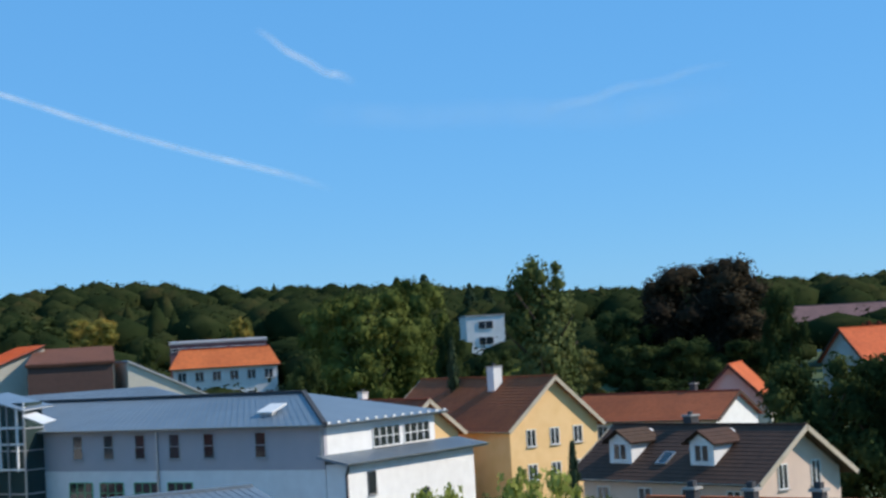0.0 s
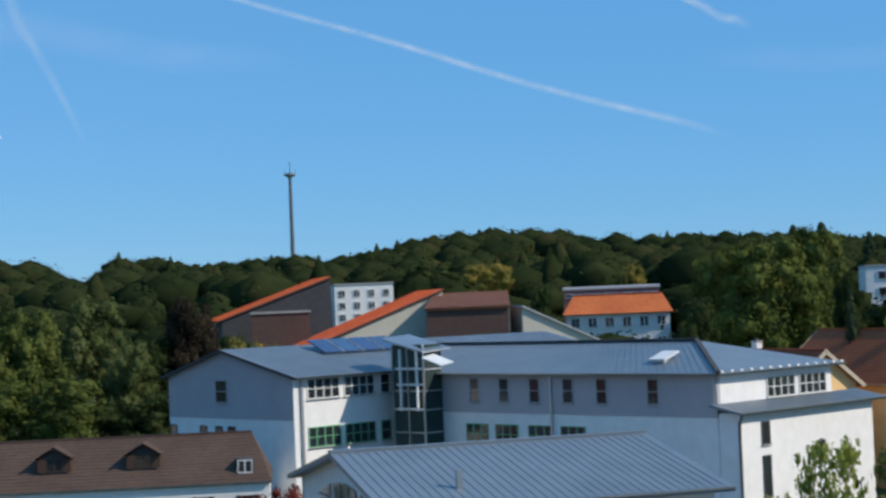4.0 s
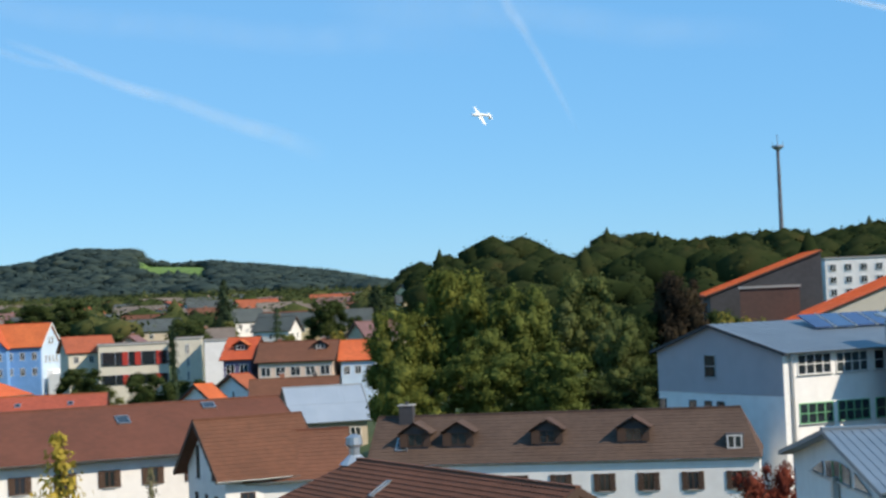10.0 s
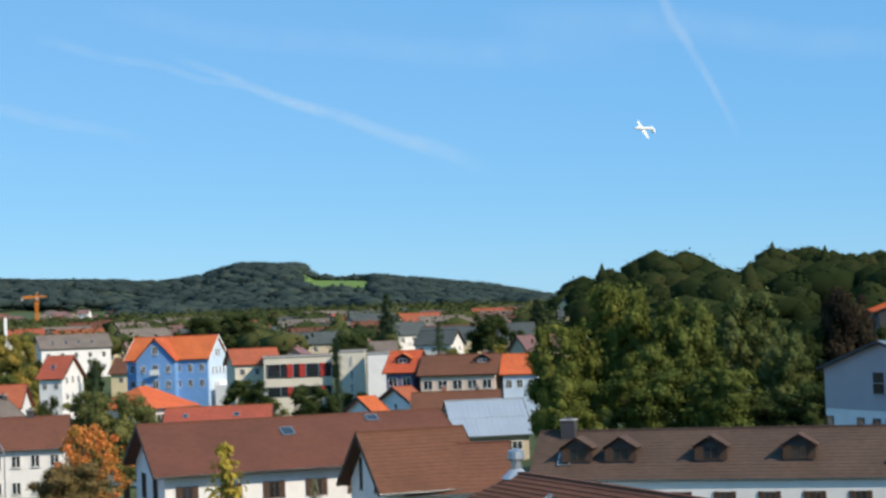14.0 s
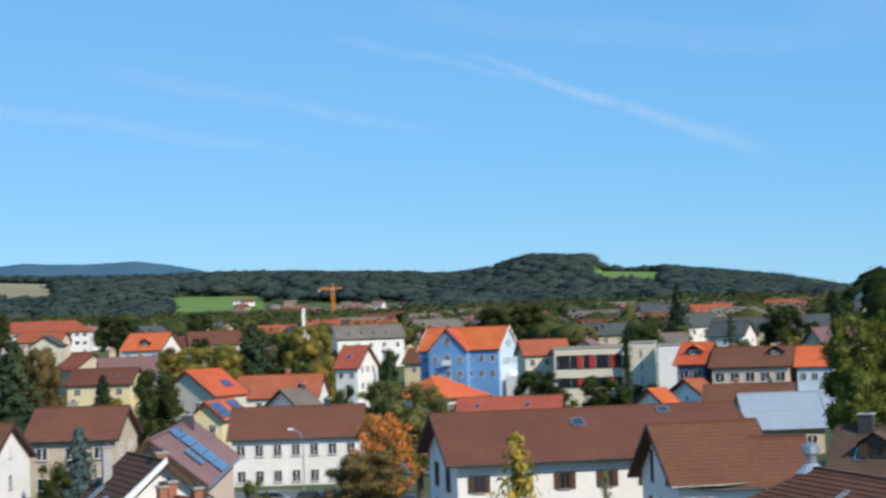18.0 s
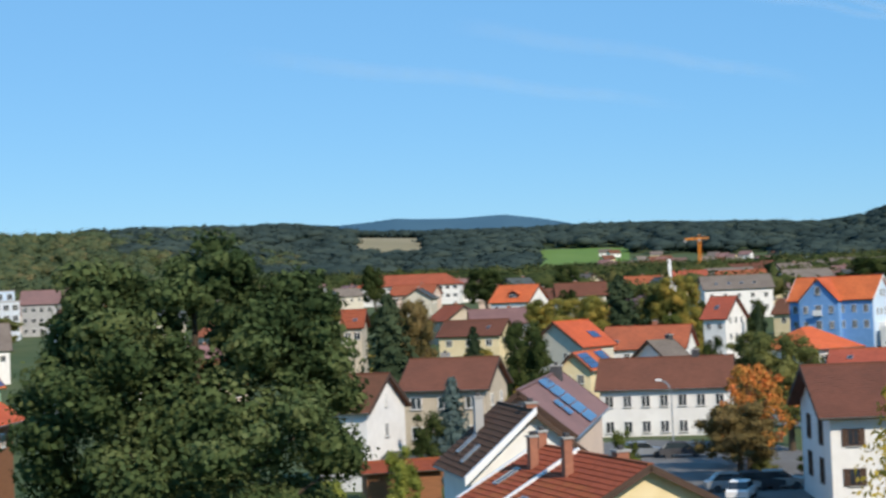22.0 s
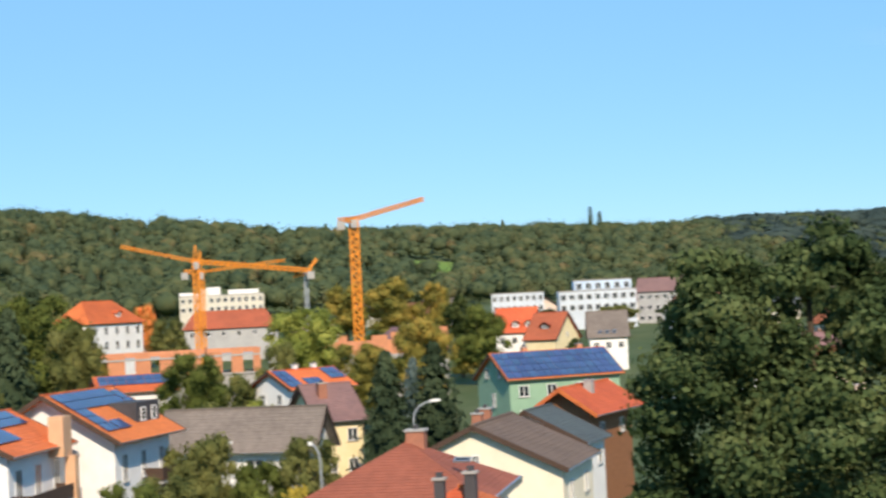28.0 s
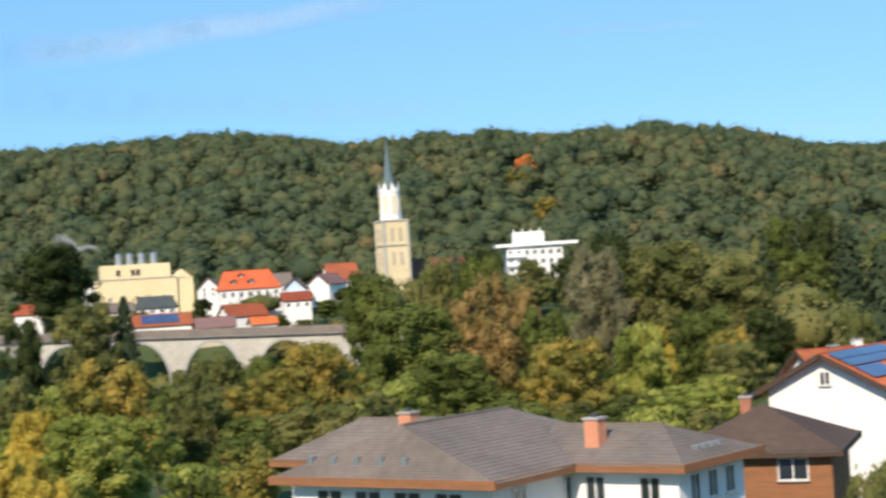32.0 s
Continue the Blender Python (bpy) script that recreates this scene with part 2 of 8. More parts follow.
M.update({
    "white_wall": material("white_render", (0.82, 0.81, 0.785), (0.73, 0.715, 0.69), 0.9, 1.2, bump=0.2),
    "cream_wall": material("cream_render", (0.78, 0.66, 0.42), (0.70, 0.57, 0.33), 0.9, 1.0, bump=0.2),
    "pink_wall": material("pink_render", (0.72, 0.56, 0.45), (0.64, 0.49, 0.40), 0.9, 1.0, bump=0.2),
    "beige_wall": material("beige_render", (0.55, 0.47, 0.36), (0.46, 0.39, 0.29), 0.9, 1.0, bump=0.2),
    "grey_wall": material("grey_render", (0.42, 0.42, 0.41), (0.34, 0.34, 0.34), 0.9, 1.0, bump=0.2),
    "bluegrey_panel": material("blue_grey_cladding", (0.43, 0.41, 0.43), (0.385, 0.37, 0.39), 0.7, 0.8),
    "blue_wall": material("sky_blue_render", (0.17, 0.36, 0.66), (0.14, 0.31, 0.58), 0.9, 1.0, bump=0.2),
    "lightblue_wall": material("pale_blue_render", (0.55, 0.68, 0.80), (0.48, 0.60, 0.74), 0.9, 1.0),
    "purple_wall": material("purple_render", (0.17, 0.14, 0.24), (0.13, 0.11, 0.19), 0.9, 1.0),
    "green_wall": material("green_render", (0.25, 0.40, 0.28), (0.21, 0.34, 0.24), 0.9, 1.0),
    "brown_wall": material("brown_brick_facing", (0.13, 0.075, 0.06), (0.10, 0.06, 0.05), 0.9, 2.0, bump=0.3),
    "dark_wall": material("dark_cladding", (0.07, 0.07, 0.075), (0.05, 0.05, 0.055), 0.8, 2.0),
    "brick_wall": material("raw_orange_brick", (0.60, 0.25, 0.13), (0.48, 0.20, 0.11), 0.95, 2.0, bump=0.4),
    "sand_wall": material("sand_render", (0.62, 0.58, 0.48), (0.55, 0.51, 0.42), 0.9, 1.0),
    "wood_clad": material("pale_timber_cladding", (0.62, 0.55, 0.42), (0.50, 0.43, 0.32), 0.85, 3.0, stretch=(6, 6, 0.4)),
    "brown_tile": material("brown_roof_tiles", (0.185, 0.080, 0.050), (0.14, 0.064, 0.041), 0.75, 2.0, bump=0.5, bump_scale=4, spec=0.12, vary=0.08),
    "taupe_tile": material("faded_taupe_roof_tiles", (0.20, 0.142, 0.112), (0.15, 0.108, 0.088), 0.85, 2.0, bump=0.5, bump_scale=4, spec=0.1, vary=0.1),
    "salmon_tile": material("faded_salmon_roof_tiles", (0.32, 0.115, 0.065), (0.23, 0.085, 0.05), 0.75, 2.0, bump=0.5, bump_scale=4, spec=0.12, vary=0.1),
    "redbrown_tile": material("red_brown_roof_tiles", (0.33, 0.095, 0.042), (0.235, 0.07, 0.034), 0.7, 2.0, bump=0.5, bump_scale=4, spec=0.12, vary=0.1),
    "dark_tile": material("dark_brown_roof_tiles", (0.098, 0.058, 0.040), (0.07, 0.044, 0.032), 0.75, 2.0, bump=0.5, bump_scale=4, spec=0.12, vary=0.1),
    "grey_tile": material("weathered_grey_roof_tiles", (0.21, 0.175, 0.148), (0.15, 0.125, 0.107), 0.85, 2.0, bump=0.5, bump_scale=4, spec=0.12, vary=0.1),
    "orange_tile": material("orange_roof_tiles", (0.66, 0.172, 0.06), (0.49, 0.125, 0.047), 0.7, 2.0, bump=0.5, bump_scale=4, spec=0.12, vary=0.12),
    "old_orange_tile": material("weathered_orange_roof_tiles", (0.42, 0.12, 0.06), (0.29, 0.09, 0.05), 0.8, 2.0, bump=0.5, bump_scale=4, spec=0.12, vary=0.12),
    "mauve_tile": material("mauve_roof_tiles", (0.26, 0.15, 0.14), (0.20, 0.12, 0.115), 0.8, 2.0, bump=0.5, bump_scale=4, spec=0.12, vary=0.1),
    "dusky_tile": material("dusky_brown_roof_tiles", (0.118, 0.079, 0.061), (0.088, 0.059, 0.047), 0.8, 2.0, bump=0.5, bump_scale=4, spec=0.12, vary=0.1),
    "slate": material("dark_green_grey_roofing", (0.085, 0.10, 0.095), (0.06, 0.07, 0.07), 0.7, 2.0, bump=0.3, vary=0.15),
    "zinc_pale": material("pale_blue_metal_sheet", (0.38, 0.44, 0.50), (0.32, 0.38, 0.44), 0.4, 0.5, metal=0.2, spec=0.5),
    "zinc": material("blue_grey_metal_sheet", (0.20, 0.24, 0.275), (0.16, 0.195, 0.225), 0.38, 0.5, metal=0.2, spec=0.5),
    "steel": material("galvanised_steel", (0.50, 0.52, 0.53), (0.42, 0.44, 0.45), 0.4, 3.0, metal=0.8, spec=0.5),
    "solar": material("blue_solar_cells", (0.05, 0.09, 0.20), (0.04, 0.07, 0.16), 0.12, 1.0, spec=0.6, vary=0.15),
    "glass": material("window_glass", (0.03, 0.04, 0.05), (0.02, 0.025, 0.03), 0.08, 0.5, spec=0.8, vary=0.4),
    "white_frame": material("white_window_frames", (0.80, 0.80, 0.78), (0.72, 0.72, 0.70), 0.5, 4.0),
    "green_frame": material("green_window_frames", (0.16, 0.42, 0.22), (0.13, 0.36, 0.19), 0.5, 4.0),
    "brown_wood": material("dark_stained_wood", (0.085, 0.05, 0.035), (0.06, 0.036, 0.026), 0.7, 6.0, stretch=(1, 1, 8)),
    "mid_wood": material("brown_stained_timber", (0.30, 0.13, 0.06), (0.22, 0.095, 0.045), 0.75, 6.0, stretch=(1, 1, 8)),
    "earth_wall": material("brown_grey_weathered_stone", (0.24, 0.20, 0.17), (0.17, 0.145, 0.125), 0.9, 1.2, bump=0.4),
    "ochre_wall": material("ochre_render", (0.88, 0.58, 0.28), (0.80, 0.50, 0.22), 0.9, 1.0, bump=0.2),
    "terracotta_pale": material("pale_terracotta_render", (0.68, 0.40, 0.24), (0.60, 0.34, 0.20), 0.9, 1.5, bump=0.2),
    "ivory_wall": material("ivory_render", (0.82, 0.75, 0.60), (0.75, 0.67, 0.52), 0.9, 1.0, bump=0.2),
    "weathered_concrete": material("dark_weathered_concrete", (0.15, 0.155, 0.17), (0.11, 0.115, 0.13), 0.9, 0.5),
    "concrete": material("concrete", (0.40, 0.39, 0.37), (0.32, 0.31, 0.29), 0.9, 1.5, bump=0.3),
    "stone": material("pale_sandstone", (0.52, 0.49, 0.42), (0.42, 0.39, 0.33), 0.9, 1.0, bump=0.4),
    "brick": material("red_brick_chimney", (0.38, 0.16, 0.10), (0.28, 0.12, 0.08), 0.9, 5.0, bump=0.4),
    "terracotta": material("terracotta_brick", (0.62, 0.27, 0.16), (0.52, 0.22, 0.13), 0.9, 5.0, bump=0.4),
    "asphalt_pale": material("worn_grey_asphalt", (0.17, 0.17, 0.17), (0.13, 0.13, 0.13), 0.9, 2.0, bump=0.3),
    "asphalt": material("asphalt", (0.06, 0.06, 0.062), (0.045, 0.045, 0.047), 0.9, 3.0, bump=0.3),
    "crane": material("orange_crane_paint", (0.78, 0.27, 0.03), (0.66, 0.22, 0.025), 0.5, 1.0),
    "white_paint": material("white_paint", (0.85, 0.85, 0.84), (0.80, 0.80, 0.79), 0.4, 1.0),
    # white render with bluish shade put into its colour
    "shaded_white": material("shaded_white_render", (0.58, 0.63, 0.68), (0.50, 0.55, 0.60), 0.9, 1.0, bump=0.2),
    "red_panel": material("red_facade_panels", (0.42, 0.04, 0.03), (0.35, 0.035, 0.025), 0.6, 1.0),
    "copper": material("green_copper_sheet", (0.13, 0.19, 0.195), (0.10, 0.15, 0.155), 0.6, 1.0),
})


def boxes(name, items, mat, parent=None, label="", at=None):
    """One mesh of boxes: each (x0, x1, y0, y1, z0, z1)."""
    v, f = [], []
    for x0, x1, y0, y1, z0, z1 in items:
        k = len(v)
        v += [(x0, y0, z0), (x1, y0, z0), (x1, y1, z0), (x0, y1, z0), (x0, y0, z1), (x1, y0, z1), (x1, y1, z1), (x0, y1, z1)]
        f += [(k, k + 3, k + 2, k + 1), (k + 4, k + 5, k + 6, k + 7), (k, k + 1, k + 5, k + 4), (k + 1, k + 2, k + 6, k + 5), (k + 2, k + 3, k + 7, k + 6), (k + 3, k, k + 4, k + 7)]
    ob = link(name, v, f, mat, parent, label)
    if at is not None:
        ob.matrix_basis = at
    return ob


def prism(name, outline, y0, y1, mat, parent=None, label=""):
    """A solid with an outline in x and z, from y0 to y1."""
    n = len(outline)
    v = [(x, y0, z) for x, z in outline] + [(x, y1, z) for x, z in outline]
    f = [tuple(range(n)), tuple(range(2 * n - 1, n - 1, -1))] + [(i, i + n, (i + 1) % n + n, (i + 1) % n) for i in range(n)]
    return link(name, v, f, mat, parent, label)


def base(name, x, y, rot, z=0.0):
    e = new(name)
    e.matrix_basis = pose(x, y, z, 0, 0, rot)
    return e


_meshes = {}


def shared(key, build, name, parent, at):
    """A part that shares its mesh with all alike ones."""
    if key not in _meshes:
        ob = build()
        _meshes[key] = ob.data
    else:
        ob = new(name, _meshes[key])
    ob.parent = parent
    ob.matrix_basis = at
    return ob


def window(parent, at, w=1.0, h=1.3, frame="white_frame", shutters=False, mull=2, bars=0, sill=True):
    """A window facing -y with its middle at the pose: the frame, its pane, sill and shutters."""
    t = 0.07

    def mk_frame():
        it = [(-w / 2, w / 2, -0.05, 0.03, h / 2 - t, h / 2), (-w / 2, w / 2, -0.05, 0.03, -h / 2, -h / 2 + t),
              (-w / 2, -w / 2 + t, -0.05, 0.03, -h / 2 + t, h / 2 - t), (w / 2 - t, w / 2, -0.05, 0.03, -h / 2 + t, h / 2 - t)]
        for i in range(1, mull):
            x = -w / 2 + w * i / mull
            it.append((x - t * 0.6, x + t * 0.6, -0.045, 0.03, -h / 2 + t, h / 2 - t))
        for i in range(1, bars + 1):
            z = -h / 2 + h * i / (bars + 1)
            it.append((-w / 2 + t, w / 2 - t, -0.04, 0.03, z - t * 0.4, z + t * 0.4))
        return boxes("window", it, M[frame])

    f = shared(("wf", w, h, frame, mull, bars), mk_frame, "window", parent, at)
    shared(("wp", w, h), lambda: boxes("pane", [(-w / 2 + 0.03, w / 2 - 0.03, -0.015, 0.02, -h / 2 + 0.03, h / 2 - 0.03)], M["glass"]), "pane", f, Matrix())
    if sill:
        shared(("ws", w, h), lambda: boxes("sill", [(-w / 2 - 0.06, w / 2 + 0.06, -0.14, 0.03, -h / 2 - 0.06, -h / 2)], M["concrete"]), "sill", f, Matrix())
    if shutters:
        for s in (-1, 1):
            shared(("sh", w, h), lambda: boxes("shutter", [(-w * 0.24, w * 0.24, -0.07, -0.01, -h / 2 - 0.02, h / 2 + 0.02)], M["brown_wood"]), "shutter", f, pose(s * w * 0.76, 0, 0))
    return f


def courses(name, corners, mat, parent, step=0.36, lift=0.02, thick=0.2, label="", tiles=0):
    """A roof slope from its corners (ridge left, ridge right, eave right, eave left), laid in overlapping courses; tiles: the width of single tiles, if they show."""
    a, b, c, d = (Vector(p) for p in corners)
    n = max(2, int(((d - a).length + (c - b).length) / 2 / step))
    up = (c - d).cross(a - d).normalized()
    if up.z < 0:
        up = -up
    v, f = [], []
    for i in range(n):
        t0, t1 = i / n, (i + 1) / n
        v += [a.lerp(d, t0), b.lerp(c, t0), b.lerp(c, t1) + up * lift, a.lerp(d, t1) + up * lift]
        k = 4 * i
        f.append((k, k + 3, k + 2, k + 1))
        if i:
            f.append((k - 1, k, k + 1, k - 2))
    k = len(v)
    v += [a - up * thick, b - up * thick, c - up * thick, d - up * thick]
    f += [(0, 1, k + 1, k), (k, k + 1, k + 2, k + 3), (4 * n - 1, k + 3, k + 2, 4 * n - 2)]
    ob = link(name, [tuple(p) for p in v], f, mat, parent, label)
    if tiles:
        lay_tiles(parent, a, b, c, d, up, n, tiles, mat)
    return ob


def lay_tiles(parent, a, b, c, d, up, n, wide, mat):
    """Single tiles over a near slope: the 300 by the eave as parts of their own, the rest as one mass."""
    along, down = (c - d).normalized(), ((d + c) / 2 - (a + b) / 2).normalized()
    long = ((d + c) / 2 - (a + b) / 2).length / n
    shape = [(-wide * 0.45, -long * 0.5, 0), (-wide * 0.12, -long * 0.5, 0.035), (wide * 0.45, -long * 0.5, 0.01), (wide * 0.45, long * 0.55, 0.05), (-wide * 0.12, long * 0.55, 0.075), (-wide * 0.45, long * 0.55, 0.04),
             (-wide * 0.45, long * 0.55, 0.0), (wide * 0.45, long * 0.55, 0.0)]
    faces = [(0, 5, 4, 1), (1, 4, 3, 2), (5, 6, 7, 3, 4)]
    me = bpy.data.meshes.new("tile")
    me.from_pydata(shape, [], faces)
    me.materials.append(mat)
    turn = Matrix((along, down, along.cross(down))).transposed()
    if turn.col[2].dot(up) < 0:
        turn = Matrix((-along, down, (-along).cross(down))).transposed()
    left, v, f = 300, [], []
    for i in range(n - 1, -1, -1):
        l, r = a.lerp(d, (i + 0.5) / n), b.lerp(c, (i + 0.5) / n)
        cols = int((r - l).length / wide)
        for j in range(cols):
            p = l.lerp(r, (j + 0.5) / cols) + up * 0.03
            if left:
                left -= 1
                t = new("tile", me)
                t.parent = parent
                t.matrix_basis = Matrix.Translation(p) @ turn.to_4x4()
            else:
                k = len(v)
                v += [tuple(p + turn @ Vector(q)) for q in shape]
                f += [tuple(k + x for x in g) for g in faces]
    if v:
        tagged(link("roof_tiles", v, f, mat, parent), kind="stuff")


def gutter(parent, p, q, mat="steel"):
    p, q = Vector(p), Vector(q)
    n = (q - p).normalized()
    side = Vector((0, 0, 1)).cross(n)
    v, f = [], []
    for i in range(7):
        ang = math.pi * i / 6
        o = side * math.cos(ang) * 0.08 - Vector((0, 0, 1)) * math.sin(ang) * 0.08
        v += [tuple(p + o), tuple(q + o)]
    f = [(2 * i, 2 * i + 1, 2 * i + 3, 2 * i + 2) for i in range(6)]
    ob = link("gutter", v, f, M[mat], parent, "metal gutter")
    return ob


def seams(parent, corners, step, mat, high=0.03):
    """Raised seams that run from ridge to eave over a sheet metal slope."""
    a, b, c, d = (Vector(p) for p in corners)
    n = int((c - d).length / step)
    up = (c - d).cross(a - d).normalized()
    up = up if up.z > 0 else -up
    side = (c - d).normalized() * 0.03
    for i in range(1, n):
        p, q = a.lerp(b, i / n), d.lerp(c, i / n)
        v = [tuple(o) for o in (p - side, p + side, q + side, q - side, p - side + up * high, p + side + up * high, q + side + up * high, q - side + up * high)]
        link("seam", v, [(4, 5, 6, 7), (0, 1, 5, 4), (1, 2, 6, 5), (2, 3, 7, 6), (3, 0, 4, 7)], M[mat], parent)


def house(label, x, y, rot, L, W, ze, zr, wall, roof, group="", hipl=0.0, hipr=0.0, wins=(), chimneys=(), pv=(), sky=(), dormers=(), tiles=0, frame="white_frame", shutters=False, over=0.5, plinth=-1.0, name="house", verge="brown_wood", category="house"):
    """A house with a ridged roof. L and W are the roof's length and width; the near long side faces local -y.
    wins: (face n/l/r, number, rows, width, height, drop from the eave); chimneys: (u, v, height over ridge, width, surface)."""
    h = tagged(base(name, x, y, rot), label, category, group)
    l2, w2 = L / 2, W / 2
    run, rise = w2, zr - ze
    wl, ww = l2 - over, w2 - over
    zw = ze + rise * over / w2 - 0.12
    rl, rr = -l2 + hipl * w2, l2 - hipr * w2
    # walls
    if hipl or hipr:
        top = zw
        v = [(sx * wl, sy * ww, z) for z in (plinth, top) for sx, sy in ((-1, -1), (1, -1), (1, 1), (-1, 1))]
        f = [(0, 1, 5, 4), (1, 2, 6, 5), (2, 3, 7, 6), (3, 0, 4, 7), (4, 5, 6, 7)]
        if not hipl:
            v += [(-wl, 0, zr - 0.2)]
            f += [(7, 4, 8)]
        if not hipr:
            v += [(wl, 0, zr - 0.2)]
            f += [(5, 6, len(v) - 1)]
        link("wall", v, f, M[wall], h)
    else:
        link("wall", [(sx * wl, yy, z) for sx in (-1, 1) for yy, z in ((-ww, plinth), (ww, plinth), (ww, zw), (0, zr - 0.2), (-ww, zw))],
             [(0, 4, 3, 2, 1), (5, 6, 7, 8, 9), (0, 5, 9, 4), (1, 2, 7, 6), (2, 3, 8, 7), (3, 4, 9, 8)], M[wall], h)
    # roof
    slope = [((rl, 0, zr), (rr, 0, zr), (l2, -w2, ze), (-l2, -w2, ze)), ((rr, 0, zr), (rl, 0, zr), (-l2, w2, ze), (l2, w2, ze))]
    for s in slope:
        courses("roof", s, M[roof], h, 9.0 if roof == "zinc_pale" else 0.36, tiles=tiles if s is slope[0] else 0)
        if roof == "zinc_pale":
            seams(h, s, 0.6, roof, 0.04)
    if hipl:
        courses("roof", ((rl, 0, zr), (rl, 0.01, zr), (-l2, -w2, ze), (-l2, w2, ze)), M[roof], h)
    if hipr:
        courses("roof", ((rr, 0.01, zr), (rr, 0, zr), (l2, w2, ze), (l2, -w2, ze)), M[roof], h)
    boxes("ridge_cap", [(rl, rr, -0.13, 0.13, zr - 0.05, zr + 0.09)], M[roof], h)
    near_by = math.hypot(x, y) < 240
    for sy in (-1, 1) if near_by else ():
        gutter(h, (-l2, sy * (w2 + 0.06), ze - 0.02), (l2, sy * (w2 + 0.06), ze - 0.02))
    a = math.atan2(rise, run)
    for sx, hip in ((-1, hipl), (1, hipr)):
        if not hip:
            for sy in (-1, 1):
                ln = math.hypot(run, rise)
                boxes("verge_board", [(-0.03, 0.03, -ln / 2, ln / 2, -0.26, 0.05)], M[verge], h, at=Matrix.Translation((sx * (l2 + 0.02), sy * run / 2, (ze + zr) / 2)) @ Matrix.Rotation(-sy * a, 4, "X"))
    # windows
    for face, n, rows, w, hh, drop in wins:
        for r in range(rows):
            z = ze - drop - hh / 2 - r * 2.8
            if z < 0.6:
                continue
            for i in range(n):
                k = (i + 0.5) / n
                if face == "n":
                    m = pose(-wl + 2 * wl * k, -ww - 0.01, z)
                elif face == "l":
                    m = pose(-wl - 0.01, ww * 0.8 - 1.6 * ww * k, z, 0, 0, -90)
                else:
                    m = pose(wl + 0.01, -ww * 0.8 + 1.6 * ww * k, z, 0, 0, 90)
                window(h, m, w, hh, frame, shutters, sill=near_by)
    for u, v, hh, w, cm in chimneys:
        z0 = zr - rise * abs(v) / w2 - 0.4
        c = boxes("chimney", [(u - w / 2, u + w / 2, v - w / 2, v + w / 2, z0, zr + hh)], M[cm], h, "masonry chimney stack")
        boxes("chimney_cap", [(u - w / 2 - 0.07, u + w / 2 + 0.07, v - w / 2 - 0.07, v + w / 2 + 0.07, zr + hh, zr + hh + 0.1)], M["concrete"], c)
        boxes("flue", [(u - 0.12, u + 0.12, v - 0.12, v + 0.12, zr + hh + 0.1, zr + hh + 0.3)], M["dark_wall"], c)
    ln = math.hypot(run, rise)

    def on_slope(u, s, lift=0.08):
        return Matrix.Translation((u, -s * run, zr - s * rise)) @ Matrix.Rotation(a, 4, "X") @ Matrix.Translation((0, 0, lift))

    for u0, u1, s0, s1, nc, nr in pv:
        pw, ph = (u1 - u0) / nc, (s1 - s0) * ln / nr
        for i in range(nc):
            for j in range(nr):
                shared(("pv", round(pw, 2), round(ph, 2)), lambda: boxes("solar_panel", [(-pw / 2 + 0.03, pw / 2 - 0.03, -ph / 2 + 0.04, ph / 2 - 0.04, 0, 0.05)], M["solar"]), "solar_panel", h,
                       on_slope(u0 + (i + 0.5) * pw, s0 + (j + 0.5) * (s1 - s0) / nr, 0.1))
    for u, s, w, hh in sky:
        f = shared(("skyf", w, hh), lambda: boxes("roof_window", [(-w / 2, w / 2, -hh / 2, -hh / 2 + 0.08, 0, 0.1), (-w / 2, w / 2, hh / 2 - 0.08, hh / 2, 0, 0.1), (-w / 2, -w / 2 + 0.08, -hh / 2, hh / 2, 0, 0.1), (w / 2 - 0.08, w / 2, -hh / 2, hh / 2, 0, 0.1)], M["steel"]), "roof_window", h, on_slope(u, s, 0.03))
        shared(("skyp", w, hh), lambda: boxes("pane", [(-w / 2 + 0.07, w / 2 - 0.07, -hh / 2 + 0.07, hh / 2 - 0.07, 0.02, 0.07)], M["glass"]), "pane", f, Matrix())
    for u, s, w, hh, dm in dormers:
        zb, yf = zr - s * rise, -s * run
        zt = zb + hh
        back = -(zr - zt) / rise * run if zr > zt else 0
        d = prism("dormer", [(u - w / 2, zb - 0.3), (u + w / 2, zb - 0.3), (u + w / 2, zt), (u, zt + w * 0.3), (u - w / 2, zt)], yf, min(back + 0.6, 0.5), M[dm], h, "small gabled dormer")
        for sx in (-1, 1):
            courses("dormer_roof", ((u, yf - 0.35, zt + w * 0.3 + 0.1), (u, 0.3 + back, zt + w * 0.3 + 0.1), (u + sx * (w / 2 + 0.35), 0.3 + back, zt - 0.15), (u + sx * (w / 2 + 0.35), yf - 0.35, zt - 0.15)), M[roof], d, thick=0.12)
        window(h, pose(u, yf - 0.01, zb + hh * 0.5), w * 0.62, hh * 0.72, frame, shutters, sill=False)
    return h

# ---- the houses of the town: place, bearing of the ridge, length, width, eave and ridge heights ----
house("cream rendered house with a red-brown tiled roof", 3.0, 148.1, -52.3, 18.2, 10.5, 9.4, 13.6, "ochre_wall", "redbrown_tile", wins=[('r', 3, 2, 1.0, 1.4, 0.0)], chimneys=[(2.5, -1.0, 0.9, 0.9, 'white_wall')], verge='beige_wall')
house("cream rendered house wing with red-brown tiled roof", -5.7, 141.0, -47.8, 11.8, 7.7, 9.5, 12.4, "ochre_wall", "redbrown_tile", wins=[('r', 2, 2, 0.9, 1.3, 0.3)], chimneys=[(-3, 0.5, 0.6, 0.6, 'white_wall')], verge='beige_wall')
